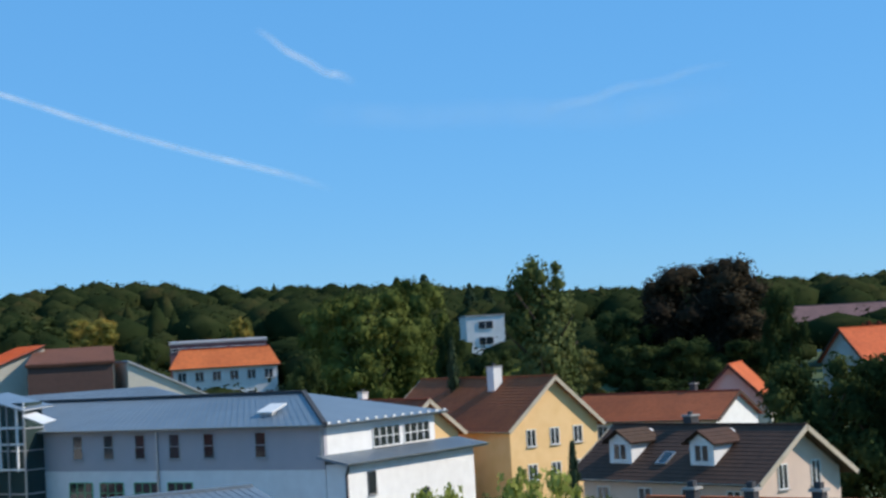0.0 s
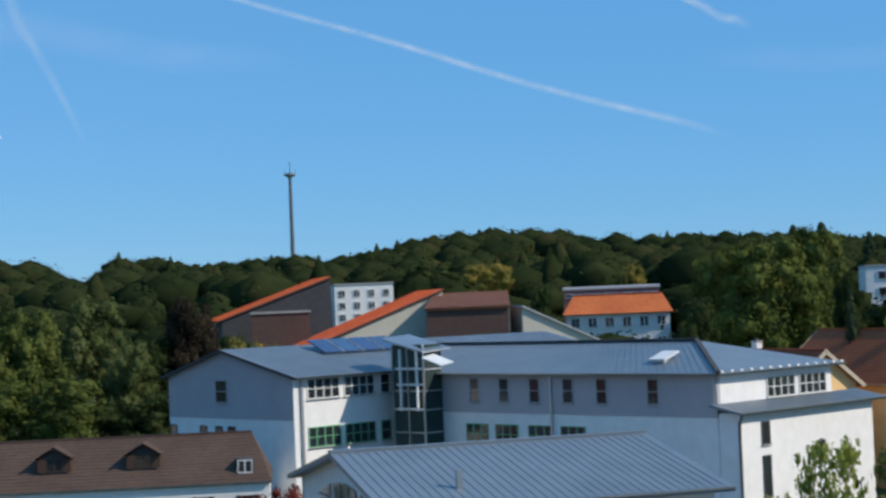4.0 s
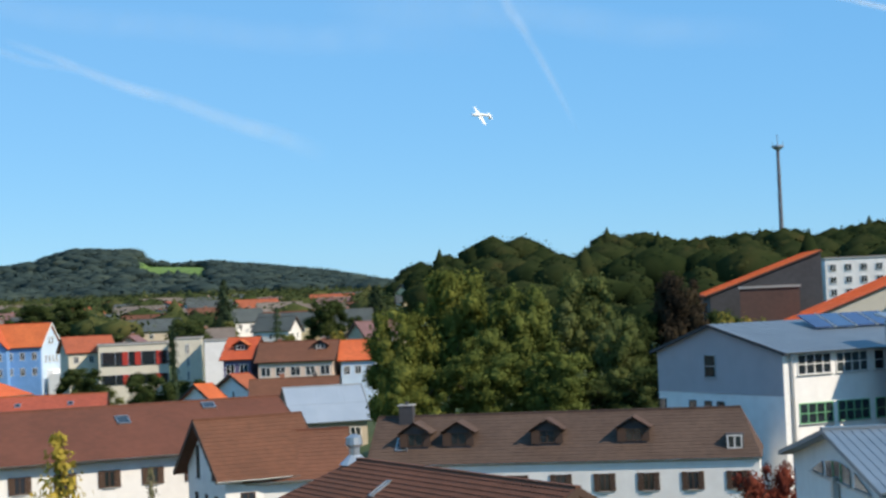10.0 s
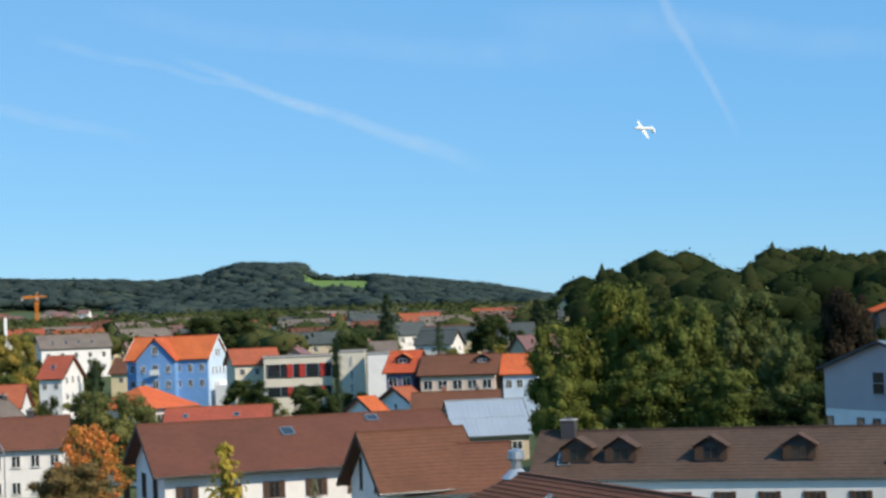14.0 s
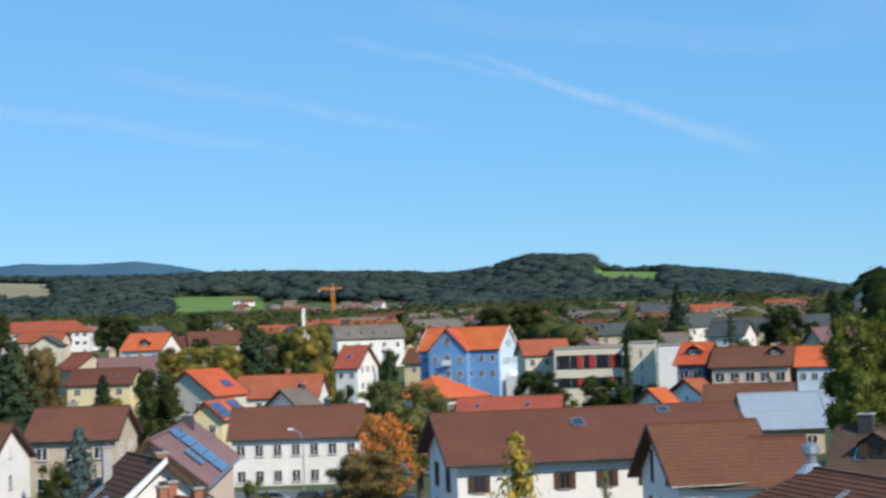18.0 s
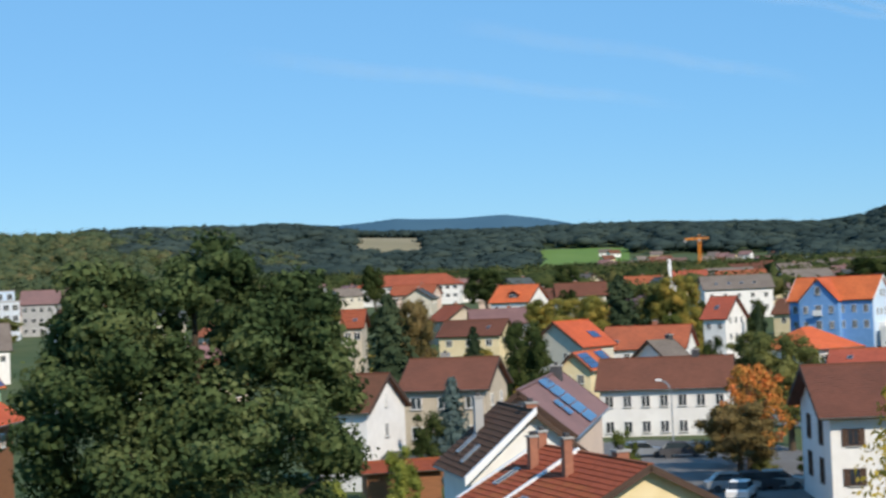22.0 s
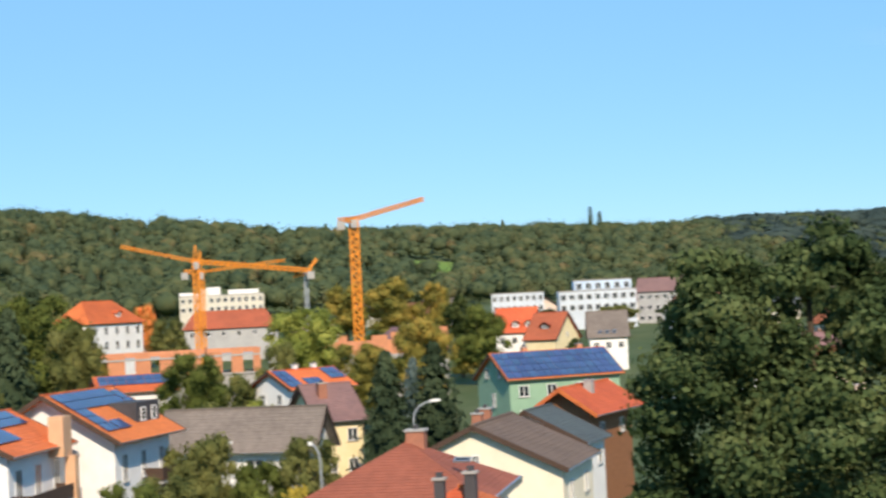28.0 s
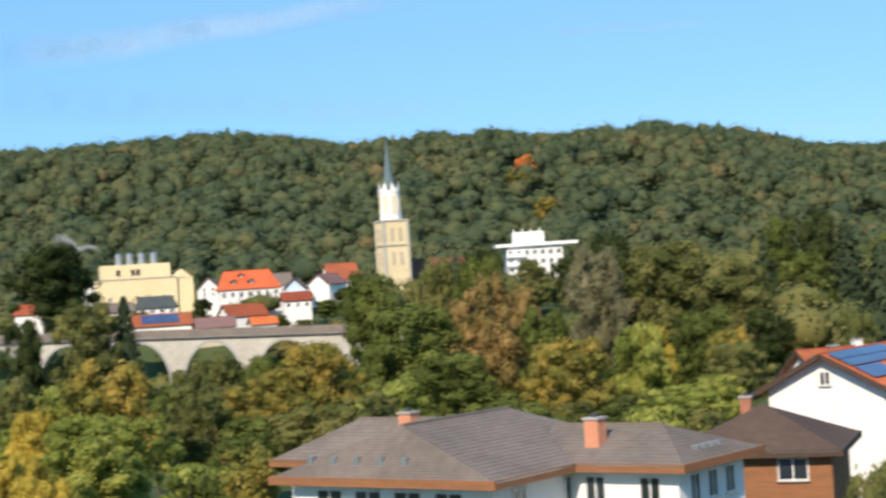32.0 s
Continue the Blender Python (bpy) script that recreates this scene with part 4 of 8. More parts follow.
# the school with grey-blue upper storey, sheet metal roofs and a glass stair tower; local x runs along the long front, away to the left
def school():
    A = (-8.4, 111.7)
    s = tagged(base("school", A[0], A[1], 147.0), "white school with grey-blue upper storey and metal roof", "school")
    K, E = 30.5, 13.0           # length of the long front, depth of the wing
    ze, zr = 12.0, 13.9
    zs = 9.1                    # the foot of the grey cladding
    # local axes: +x back-left along the long front; -y back-right along the lit end wall
    boxes("wall", [(0, K, -E, 0, -1, zs)], M["white_wall"], s)
    boxes("cladding", [(-0.04, K, -0.3, 0.05, zs, ze - 0.1)], M["bluegrey_panel"], s, "grey-blue cladding panels")
    boxes("wall", [(0, K, -E, -0.3, zs, ze - 0.1)], M["white_wall"], s)
    o = 0.7
    front = ((E / 2, -E / 2, zr), (K + 4, -E / 2, zr), (K + 4, o, ze), (-o, o, ze))
    back = ((K + 4, -E / 2, zr), (E / 2, -E / 2, zr), (-o, -E - o, ze), (K + 4, -E - o, ze))
    end = ((E / 2, -E / 2, zr), (-o, o, ze), (-o, -E - o, ze))
    slab("roof", front, 0.16, M["zinc"], s)
    slab("roof", back, 0.16, M["zinc"], s)
    slab("roof", end, 0.16, M["zinc"], s)
    seams(s, front, 0.6, "zinc")
    boxes("ridge_cap", [(E / 2, K + 4, -E / 2 - 0.25, -E / 2 + 0.25, zr - 0.02, zr + 0.16)], M["dark_wall"], s)
    link("hip_cap", *beam((E / 2, -E / 2, zr + 0.02), (-o, o, ze + 0.02), 0.3), M["dark_wall"], s)
    gutter(s, (-o, o + 0.05, ze), (K, o + 0.05, ze))
    gutter(s, (-o - 0.05, -E - o, ze), (-o - 0.05, o, ze))
    for k in range(14):
        y = 0.4 - k * 1.05
        boxes("snow_guard", [(-o - 0.02, -o + 0.1, y - 0.3, y, ze + 0.02, ze + 0.16)], M["white_frame"], s)
    d = boxes("roof_hatch", [(5.4, 6.4, -2.7, -1.5, 12.4, 12.75)], M["steel"], s, "raised glazed roof hatch")
    slab("hatch_cover", ((5.2, -2.9, 13.35), (6.6, -2.9, 13.35), (6.6, -1.3, 12.85), (5.2, -1.3, 12.85)), 0.12, M["white_frame"], d)
    for x in (5.2, 9.7, 12.8, 16.0, 19.0, 22.0):
        window(s, pose(x, 0.06, 10.75, 0, 0, 180), 1.0, 1.75, "grey_wall", bars=1, mull=1)
    for x in (12.5, 15.6, 18.9, 21.9):
        window(s, pose(x, 0.02, 7.55, 0, 0, 180), 2.3, 1.5, "green_frame", mull=3, bars=1)
        window(s, pose(x, 0.02, 4.2, 0, 0, 180), 2.3, 1.5, "green_frame", mull=3, bars=1)
    boxes("downpipe", [(14.3, 14.45, 0.06, 0.2, 2, ze - 0.2)], M["steel"], s, "grey downpipe")
    boxes("downpipe", [(0.05, 0.2, 0.06, 0.2, 9.7, ze - 0.1)], M["steel"], s, "grey downpipe")
    # lit end wall, upper windows and the lower block before it
    for y in (-7.0, -10.7):
        window(s, pose(-0.03, y, 10.75, 0, 0, -90), 3.2, 1.4, "white_frame", mull=4, bars=1)
    boxes("annex", [(-1.7, -0.06, -15.3, -0.03, -1, 9.4)], M["white_wall"], s, "white lower end block")
    a2 = ((0.1, 0.7, 10.0), (0.1, -16.2, 10.0), (-2.4, -16.2, 9.5), (-2.4, 0.7, 9.5))
    slab("annex_roof", a2, 0.18, M["zinc"], s, "low sheet metal roof")
    seams(s, a2, 0.6, "zinc")
    gutter(s, (-2.45, 0.7, 9.5), (-2.45, -16.2, 9.5))
    for y, z, w, hh in ((-2.7, 8.0, 0.9, 1.5), (-2.7, 5.2, 0.9, 2.7), (-8.9, 6.4, 0.9, 1.3)):
        window(s, pose(-1.73, y, z, 0, 0, -90), w, hh, "dark_wall", mull=1)
    bars("downpipe", [((-2.3, 0.5, 9.4), (-1.75, 0.08, 8.7)), ((-1.75, 0.08, 8.7), (-1.75, 0.08, 0))], 0.13, M["dark_wall"], s, "dark downpipe with a bend")
    # the left wing: a gable towards the front, its lit side meets the long front
    w0, w1, y0, zw = K, K + 15.7, 10.2, 12.4
    boxes("wall", [(w0, w1, -26, y0, -1, zs)], M["white_wall"], s)
    boxes("side_block", [(w1, w1 + 2.2, -20, y0 - 1.5, -1, 10.0)], M["white_wall"], s, "lower white block beside the gable")
    mid = w0 + 8.4
    zp = 14.25
    prism("cladding", [(w0 + 0.02, zs), (w1 - 0.02, zs), (w1 - 0.02, zw), (mid, zp - 0.1), (w0 + 0.02, zw)], y0 - 0.35, y0 + 0.05, M["bluegrey_panel"], s, "grey-blue gable cladding")
    prism("wall", [(w0, zs), (w1, zs), (w1, zw), (mid, zp - 0.15), (w0, zw)], -26, y0 - 0.35, M["white_wall"], s)
    ws = [((mid, y0 + 0.35, zp + 0.1), (mid, -26, zp + 0.1), (w0 - 0.8, -26, zw - 0.15), (w0 - 0.8, y0 + 0.35, zw - 0.15)), ((mid, -26, zp + 0.1), (mid, y0 + 0.35, zp + 0.1), (w1 + 0.4, y0 + 0.35, zw - 0.1), (w1 + 0.4, -26, zw - 0.1))]
    for c in ws:
        slab("roof", c, 0.14, M["zinc"], s)
        seams(s, c, 0.6, "zinc")
    for a, b in (((mid, y0 + 0.38, zp), (w0 - 0.8, y0 + 0.38, zw - 0.28)), ((mid, y0 + 0.38, zp), (w1 + 0.4, y0 + 0.38, zw - 0.22))):
        link("verge_board", *beam(a, b, 0.2), M["dark_wall"], s)
    gutter(s, (w0 - 0.85, y0 + 0.35, zw - 0.15), (w0 - 0.85, 0, zw - 0.15))
    window(s, pose(w0 + 8.7, y0 + 0.07, 11.15, 0, 0, 180), 1.5, 1.75, "grey_wall", mull=1, bars=1)
    for x in (15.2, 11.2, 9.2, 7.6):
        window(s, pose(w0 + x, y0 + 0.03, 7.95, 0, 0, 180), 0.9, 1.1, "dark_wall", mull=1)
    for y, w in ((7.4, 3.1), (3.9, 3.0), (1.3, 1.0)):
        window(s, pose(w0 - 0.03, y, 11.3, 0, 0, -90), w, 1.5, "white_frame", mull=4 if w > 2 else 1, bars=1)
        window(s, pose(w0 - 0.03, y, 7.75, 0, 0, -90), w, 1.5, "green_frame", mull=4 if w > 2 else 1, bars=1)
        window(s, pose(w0 - 0.03, y, 4.3, 0, 0, -90), w, 1.5, "green_frame", mull=4 if w > 2 else 1, bars=1)
    boxes("downpipe", [(w0 - 0.18, w0 - 0.02, y0 - 0.75, y0 - 0.55, 0, zw - 0.3)], M["steel"], s)
    boxes("corner_board", [(w0 - 0.04, w0 + 0.02, y0 - 0.3, y0 + 0.06, 0, zw - 0.25)], M["white_frame"], s)
    # solar collectors on racks on the wing roof
    for i in range(4):
        y = 2.2 - i * 2.1
        slab("solar_panel", ((w0 + 7.0, y + 0.85, 14.75), (w0 + 7.0, y - 0.85, 14.75), (w0 + 4.8, y - 0.85, 13.8), (w0 + 4.8, y + 0.85, 13.8)), 0.1, M["solar"], s)
        slab("panel_frame", ((w0 + 7.05, y - 0.9, 14.8), (w0 + 7.05, y - 1.1, 14.8), (w0 + 4.7, y - 1.1, 13.8), (w0 + 4.7, y - 0.9, 13.8)), 0.12, M["steel"], s)
        boxes("panel_rack", [(w0 + 6.85, w0 + 7.0, y - 0.9, y - 0.8, 13.9, 14.65)], M["dark_wall"], s)
    # glass stair tower in the corner
    tx0, tx1, ty, tz = K - 5.1, K - 1.7, 1.9, 14.2
    t = boxes("stair_tower", [(tx0, tx1, 0.1, ty, -1, tz)], M["tower_glass"], s, "glazed stair tower with steel frame")
    for x in (tx0, (tx0 + tx1) / 2, tx1):
        boxes("tower_post", [(x - 0.06, x + 0.06, ty - 0.02, ty + 0.1, -1, tz)], M["steel"], t)
    for z in (4.4, 7.6, 9.3, 10.7, 12.3):
        boxes("tower_rail", [(tx0 - 0.06, tx1 + 0.06, 0.06, ty + 0.06, z, z + 0.1)], M["steel"], t)
        boxes("landing", [(tx0 + 0.3, tx1 - 0.3, 0.3, ty - 0.3, z - 0.35, z - 0.2)], M["dark_wall"], t)
    slab("tower_roof", ((tx0 - 0.7, -0.3, 13.9), (tx0 - 0.7, ty + 0.7, 13.7), (tx1 + 0.5, ty + 0.7, 14.75), (tx1 + 0.5, -0.3, 14.95)), 0.12, M["steel"], t)
    # white steel frame before the tower
    for x in (tx0 + 0.1, tx0 + 1.9):
        boxes("steel_frame", [(x, x + 0.14, ty + 0.5, ty + 0.64, 9.3, 13.9)], M["white_frame"], t)
    for z in (9.4, 11.2, 12.4):
        boxes("steel_frame", [(tx0 - 0.4, tx0 + 2.4, ty + 0.5, ty + 0.64, z, z + 0.12)], M["white_frame"], t)
    slab("glass_canopy", ((tx0 - 2.6, 1.3, 12.9), (tx0 - 2.6, 2.6, 12.7), (tx0 - 0.5, 2.6, 13.3), (tx0 - 0.5, 1.3, 13.5)), 0.06, M["white_frame"], t)


def tower_glass():
    m = bpy.data.materials.new("tinted_glass")
    m.use_nodes = True
    b = m.node_tree.nodes["Principled BSDF"]
    b.inputs["Base Color"].default_value = (0.07, 0.11, 0.105, 1)
    b.inputs["Roughness"].default_value = 0.05
    b.inputs["Transmission Weight"].default_value = 0.45
    b.inputs["IOR"].default_value = 1.1
    return m


M["tower_glass"] = tower_glass()
school()


# the hall with a blue-grey sheet metal roof before the school
def metal_hall(x, y, rot, L, W, ze, zr):
    h = tagged(base("hall", x, y, rot), "white hall with a ribbed blue-grey metal roof", "hall")
    l2, w2, o = L / 2, W / 2, 0.7
    prism_pts = [(-w2 + o, -1), (w2 - o, -1), (w2 - o, ze), (0, zr - 0.2), (-w2 + o, ze)]
    v = [(sx * (l2 - o), yy, z) for sx in (-1, 1) for yy, z in prism_pts]
    link("wall", v, [(0, 4, 3, 2, 1), (5, 6, 7, 8, 9), (0, 5, 9, 4), (1, 2, 7, 6), (2, 3, 8, 7), (3, 4, 9, 8)], M["white_wall"], h)
    near = ((-l2, 0, zr), (l2, 0, zr), (l2, -w2, ze), (-l2, -w2, ze))
    far = ((l2, 0, zr), (-l2, 0, zr), (-l2, w2, ze), (l2, w2, ze))
    for c in (near, far):
        slab("roof", c, 0.22, M["zinc"], h)
        seams(h, c, 0.42, "zinc", 0.025)
    boxes("ridge_cap", [(-l2, l2, -0.2, 0.2, zr - 0.02, zr + 0.1)], M["zinc"], h)
    gutter(h, (-l2, -w2 - 0.06, ze), (l2, -w2 - 0.06, ze))
    # fan light in the gable: an arched middle part and a wedge on each side
    X = -l2 + o - 0.03
    arch = [(-2.3 + 0.55 * k, 8.75 + 0.2 * math.sin(math.pi * k / 8)) for k in range(9)]
    for arc in ([(2.1, 8.05), (-2.3, 8.05)] + arch, [(-5.8, 8.05), (-3.2, 8.7), (-3.2, 8.05)], [(2.8, 8.05), (2.8, 8.7), (5.2, 8.05)]):
        n = len(arc)
        w = link("gable_window", [(X, q, z) for q, z in arc] + [(X - 0.06, q, z) for q, z in arc], [tuple(range(n - 1, -1, -1)), tuple(range(n, 2 * n))] + [(i, (i + 1) % n, (i + 1) % n + n, i + n) for i in range(n)], M["glass"], h, "arched gable window")
        q0, q1 = min(q for q, z in arc), max(q for q, z in arc)
        boxes("sill", [(X - 0.16, X, q0 - 0.1, q1 + 0.1, 7.96, 8.04)], M["steel"], w)
    for q in (-0.9, 0.6):
        boxes("mullion", [(X - 0.1, X - 0.05, q - 0.05, q + 0.05, 8.05, 8.9)], M["green_frame"], h)
    boxes("post", [(X - 0.3, X - 0.05, -0.2, 0.2, -1, 8.2)], M["steel"], h)
    boxes("vent_pipe", [(-4.0, -3.75, -7.2, -6.95, ze + 0.2, ze + 1.3)], M["steel"], h)
    # pergola beams under the near eave
    for i in range(9):
        boxes("pergola_beam", [(l2 - 6.5 + i * 0.75, l2 - 6.4 + i * 0.75, -w2 - 2.0, -w2 - 0.1, ze - 0.9, ze - 0.75)], M["white_frame"], h)
    boxes("pergola_rail", [(l2 - 7, l2, -w2 - 2.0, -w2 - 1.9, ze - 0.75, ze - 0.6)], M["white_frame"], h)


metal_hall(-16.9, 80.9, 30.2, 15.9, 19.6, 8.6, 10.4)


# halls with mono-pitch roofs behind the school
def pitched_hall(label, bearing, d, outline, depth, wall, roof, strip=1.0, turn=0.0):
    x, y = at(bearing, d)
    h = tagged(base("sports_hall", x, y, turn - bearing), label, "hall")
    prism("wall", [(outline[0][0], 2)] + outline + [(outline[-1][0], 2)], 0, depth, M[wall], h)
    (x0, z0), (x1, z1) = outline[0], outline[1]
    top = ((x1 + 0.1, -0.15, z1 + 0.3), (x1 + 0.1, depth, z1 + 0.3), (x0 - 0.6, depth, z0 + 0.1), (x0 - 0.6, -0.15, z0 + 0.1))
    slab("roof", top, strip, M[roof], h)
    for i in range(1, int(depth / 1.2)):
        v = i * 1.2
        link("roof_seam", *beam((x1, v, z1 + 0.32), (x0 - 0.5, v, z0 + 0.14), 0.08), M[roof], h)
    link("verge_board", *beam((x1 + 0.1, -0.2, z1 + 0.16), (x0 - 0.6, -0.2, z0 - 0.04), 0.16), M["brown_wood"], h)
    return h


pitched_hall("beige sports hall with steep orange mono-pitch roof", -15.3, 185, [(-8.0, 12.8), (6.9, 18.55), (7.1, 13.0)], 15, "sand_wall", "orange_tile", 0.2, 10)
pitched_hall("dark clad sports hall with orange mono-pitch roof", -18.7, 206, [(-6.6, 16.2), (6.5, 20.8), (6.7, 12)], 16, "dark_wall", "orange_tile", 0.22, 7)
block("low brown brick stair block", -18.6, 200, 0, 6.6, 6, 0, 16.9, "brown_wall", name="stair_block")
stage = block("brown clad stage tower between two sloping wings", -12.4, 184, 0, 8.6, 7, 0, 16.9, "brown_wall", parapet=False, name="stage_tower")
slab("roof", ((-4.5, -3.8, 16.8), (4.5, -3.8, 16.8), (4.5, 3.5, 18.4), (-3.6, 3.5, 18.4)), 0.3, M["brown_tile"], stage)
boxes("vent_box", [(-3.3, -2.4, -3.4, -2.6, 13.0, 15.0)], M["steel"], stage)
wedge = tagged(base("hall_wing", *at(-9.9, 184), 9.9 + 12), "beige sloping hall wing beside the stage tower", "hall")
prism("wall", [(-2.8, 0), (5.4, 0), (5.4, 12.6), (-2.8, 16.5)], -3, 6, M["sand_wall"], wedge)
slab("roof", ((-2.8, -3.3, 16.75), (-2.8, 6, 16.75), (5.7, 6, 12.7), (5.7, -3.3, 12.7)), 0.2, M["grey_wall"], wedge)

block("white apartment block with small dark windows", -15.9, 305, 6, 10.3, 9, 5, 21.3, "white_wall", [("n", 4, 3, 1.1, 1.2, 0.9, 2.1)])
strip = block("long clerestory building with metal roof strip", -7.6, 247, 0, 13.4, 8, 5, 18.4, "mauve_tile", [("n", 5, 1, 2.2, 0.5, 0.5, 2)], bands=[(18.4, 18.9, "white_frame")])
block("grey flat-roofed apartment block with dark balconies", 1.15, 300, 8, 6.6, 9, 5, 20.7, "white_wall", [("r", 2, 2, 2.2, 1.5, 0.8, 2.7), ("n", 1, 2, 2.6, 1.4, 0.8, 2.7)])

# the blue house with cross gables
bh = house("sky-blue house with orange roof and cross gables", -223.1, 234.6, 23.5, 16.5, 11.7, 11.8, 16.0, "blue_wall", "orange_tile",
           wins=[("n", 7, 2, 0.9, 1.4, 0.9), ("r", 3, 2, 0.8, 1.4, 0.4), ("r", 2, 1, 0.8, 1.1, -1.9)], verge="white_frame")
for u, w, zt, m in ((-1.6, 7.4, 15.9, "blue_wall"),):
    prism("gable_front", [(u - w / 2, -1), (u + w / 2, -1), (u + w / 2, 11.9), (u, zt - 0.3), (u - w / 2, 11.9)], -7.0, -0.5, M[m], bh, "blue cross gable")
    for sx in (-1, 1):
        courses("roof", ((u, -7.4, zt), (u, 0.3, zt), (u + sx * (w / 2 + 0.4), 0.3, 11.6), (u + sx * (w / 2 + 0.4), -7.4, 11.6)), M["orange_tile"], bh, thick=0.15)
    for dx, z, ww, hh in ((0, 13.6, 1.0, 1.6), (-2.4, 10.2, 0.9, 1.3), (0, 10.2, 1.1, 1.6), (2.4, 10.2, 0.9, 1.3), (-2.4, 7.4, 0.9, 1.3), (0, 7.4, 1.1, 1.6), (2.4, 7.4, 0.9, 1.3)):
        window(bh, pose(u + dx, -7.02, z), ww, hh, "white_frame")
boxes("balcony", [(-2.4, -0.8, -7.9, -7.0, 9.1, 9.2), (-2.4, -0.8, -7.9, -7.84, 9.2, 10.1)], M["white_frame"], bh, "white balcony")
face = [(-5.1, -1), (5.1, -1), (5.1, 11.9), (0, 15.6), (-5.1, 11.9)]
link("facing", [(xx, yy, zz) for xx in (7.7, 7.92) for yy, zz in face], [(4, 3, 2, 1, 0), (5, 6, 7, 8, 9)] + [(i, (i + 1) % 5, (i + 1) % 5 + 5, i + 5) for i in range(5)], M["lightblue_wall"], bh, "pale blue gable facing")
for yy, zz in ((-3.0, 9.6), (-1.0, 9.6), (1.0, 9.6), (3.0, 9.6), (-0.8, 12.9), (0.8, 12.9)):
    window(bh, pose(7.94, yy, zz, 0, 0, 90), 0.8, 1.3, "white_frame", mull=1)
boxes("portal", [(7.8, 9.2, -2.8, 2.8, -1, 7.6)], M["white_wall"], bh, "white entrance bay")
boxes("terrace_block", [(9.0, 13.0, -5.0, 0.5, -1, 6.9)], M["white_wall"], bh, "white terrace block")

house("pale grey house with an orange tiled roof", *at(-41.1, 292), 41.1 + 12, 8.5, 8, 11.0, 13.6, "sand_wall", "old_orange_tile", wins=[("n", 3, 2, 0.9, 1.2, 0.6), ("r", 2, 2, 0.9, 1.2, 0.6)])
mod = block("modern flat-roofed office with red panels", -39.6, 288, 0, 11.2, 9, 0, 12.0, "sand_wall", parapet=True, name="office_building")
for z0, z1 in ((8.7, 10.9), (5.6, 7.2)):
    boxes("window_band", [(-5.2, 5.6, -4.62, -4.45, z0, z1)], M["glass"], mod)
    for x in (-1.8, 0.2, 3.6):
        boxes("facade_panel", [(x, x + 0.9, -4.7, -4.6, z0, z1)], M["red_panel"], mod)
    for i in range(6):
        boxes("mullion", [(-5.1 + i * 2.1, -5.0 + i * 2.1, -4.68, -4.6, z0, z1)], M["steel"], mod)
block("grey rendered tower with vertical window strip", -37.8, 284, -4, 4.2, 6, 0, 12.6, "sand_wall", [("n", 1, 3, 0.5, 1.6, 0.8, 2.2)], name="stair_block")
block("plain white firewall slab of a town house", -36.9, 278, -4, 3.4, 7, 0, 12.2, "white_wall", name="town_house", category="house")
block("slender pale water tower block", -61.2, 450, 0, 2.2, 4, 5, 18.6, "sand_wall", [("n", 1, 2, 0.8, 0.9, 0.8, 2.4)])
block("white modern apartment row with flat roof", -74.3, 460, 0, 13.8, 9, 5, 18.5, "shaded_white", [("n", 8, 2, 1.0, 1.4, 0.6, 2.6)])
block("white modern apartments with recessed top storey", -71.7, 452, 5, 20, 10, 5, 18.2, "shaded_white", [("n", 9, 2, 1.4, 1.5, 0.7, 2.7)], bands=[(18.2, 18.5, "concrete")])
block("grey penthouse storey of modern apartments", -71.5, 455, 5, 15, 7, 18.0, 20.9, "lightblue_wall", [("n", 6, 1, 1.4, 1.6, 0.6, 2.7)])
ap = block("white stepped apartment block below the wood", -84.1, 522, 0, 25, 10, 5, 22.4, "sand_wall", [("n", 12, 2, 1.2, 1.4, 0.6, 2.6)])
boxes("lift_house", [(-4.5, -0.3, -3, 2, 22.4, 25.0)], M["white_wall"], ap)
boxes("upper_step", [(-12.4, -7.0, -4.6, 4, 22.4, 23.6)], M["white_wall"], ap)
boxes("upper_step", [(2.0, 11.0, -4.6, 4, 22.4, 24.0)], M["white_wall"], ap)
boxes("stair_tower", [(-6.0, -4.0, -5.3, -4.9, 12, 24.6)], M["sand_wall"], ap)

# the raw brick storeys of the building site
site = tagged(base("building_site", *at(-85.8, 262), 85.8), "raw orange brick shell on concrete slabs", "building site")
boxes("floor_slab", [(-13, 13, -6, 6, 10.7, 10.95)], M["concrete"], site)
boxes("floor_slab", [(-13, 13, -6, 6, 8.0, 8.25)], M["concrete"], site)
boxes("basement_wall", [(-13, 13, -5.8, 5.8, -1, 8.0)], M["concrete"], site)
rs = random.Random(5)
xx = -12.8
while xx < 12.2:
    w = rs.uniform(1.0, 2.6)
    boxes("brick_pier", [(xx, min(xx + w, 12.9), -5.9, -5.55, 10.95, 10.95 + rs.choice((0.5, 0.9, 1.4, 0.6)))], M["brick_wall"], site)
    boxes("brick_pier", [(xx, min(xx + w, 12.9), -5.9, -5.55, 8.25, 10.7)], M["brick_wall"], site)
    xx += w + rs.uniform(0.8, 1.6)
boxes("cross_wall", [(-13, -12.7, -5.5, 5.9, 8.25, 11.6)], M["brick_wall"], site)
boxes("cross_wall", [(-4, -3.7, -5.5, 5.9, 10.95, 11.9)], M["brick_wall"], site)
boxes("cross_wall", [(5, 5.3, -5.5, 5.9, 10.95, 12.0)], M["brick_wall"], site)
boxes("rear_wall", [(-13, 13, 5.6, 5.9, 10.95, 11.7)], M["brick_wall"], site)
shell2 = tagged(base("building_site", *at(-79.3, 290), 79.3), "further raw brick shell beside the tall crane", "building site")
boxes("basement_wall", [(-8, 13, -5, 5, -1, 9.0)], M["concrete"], shell2)
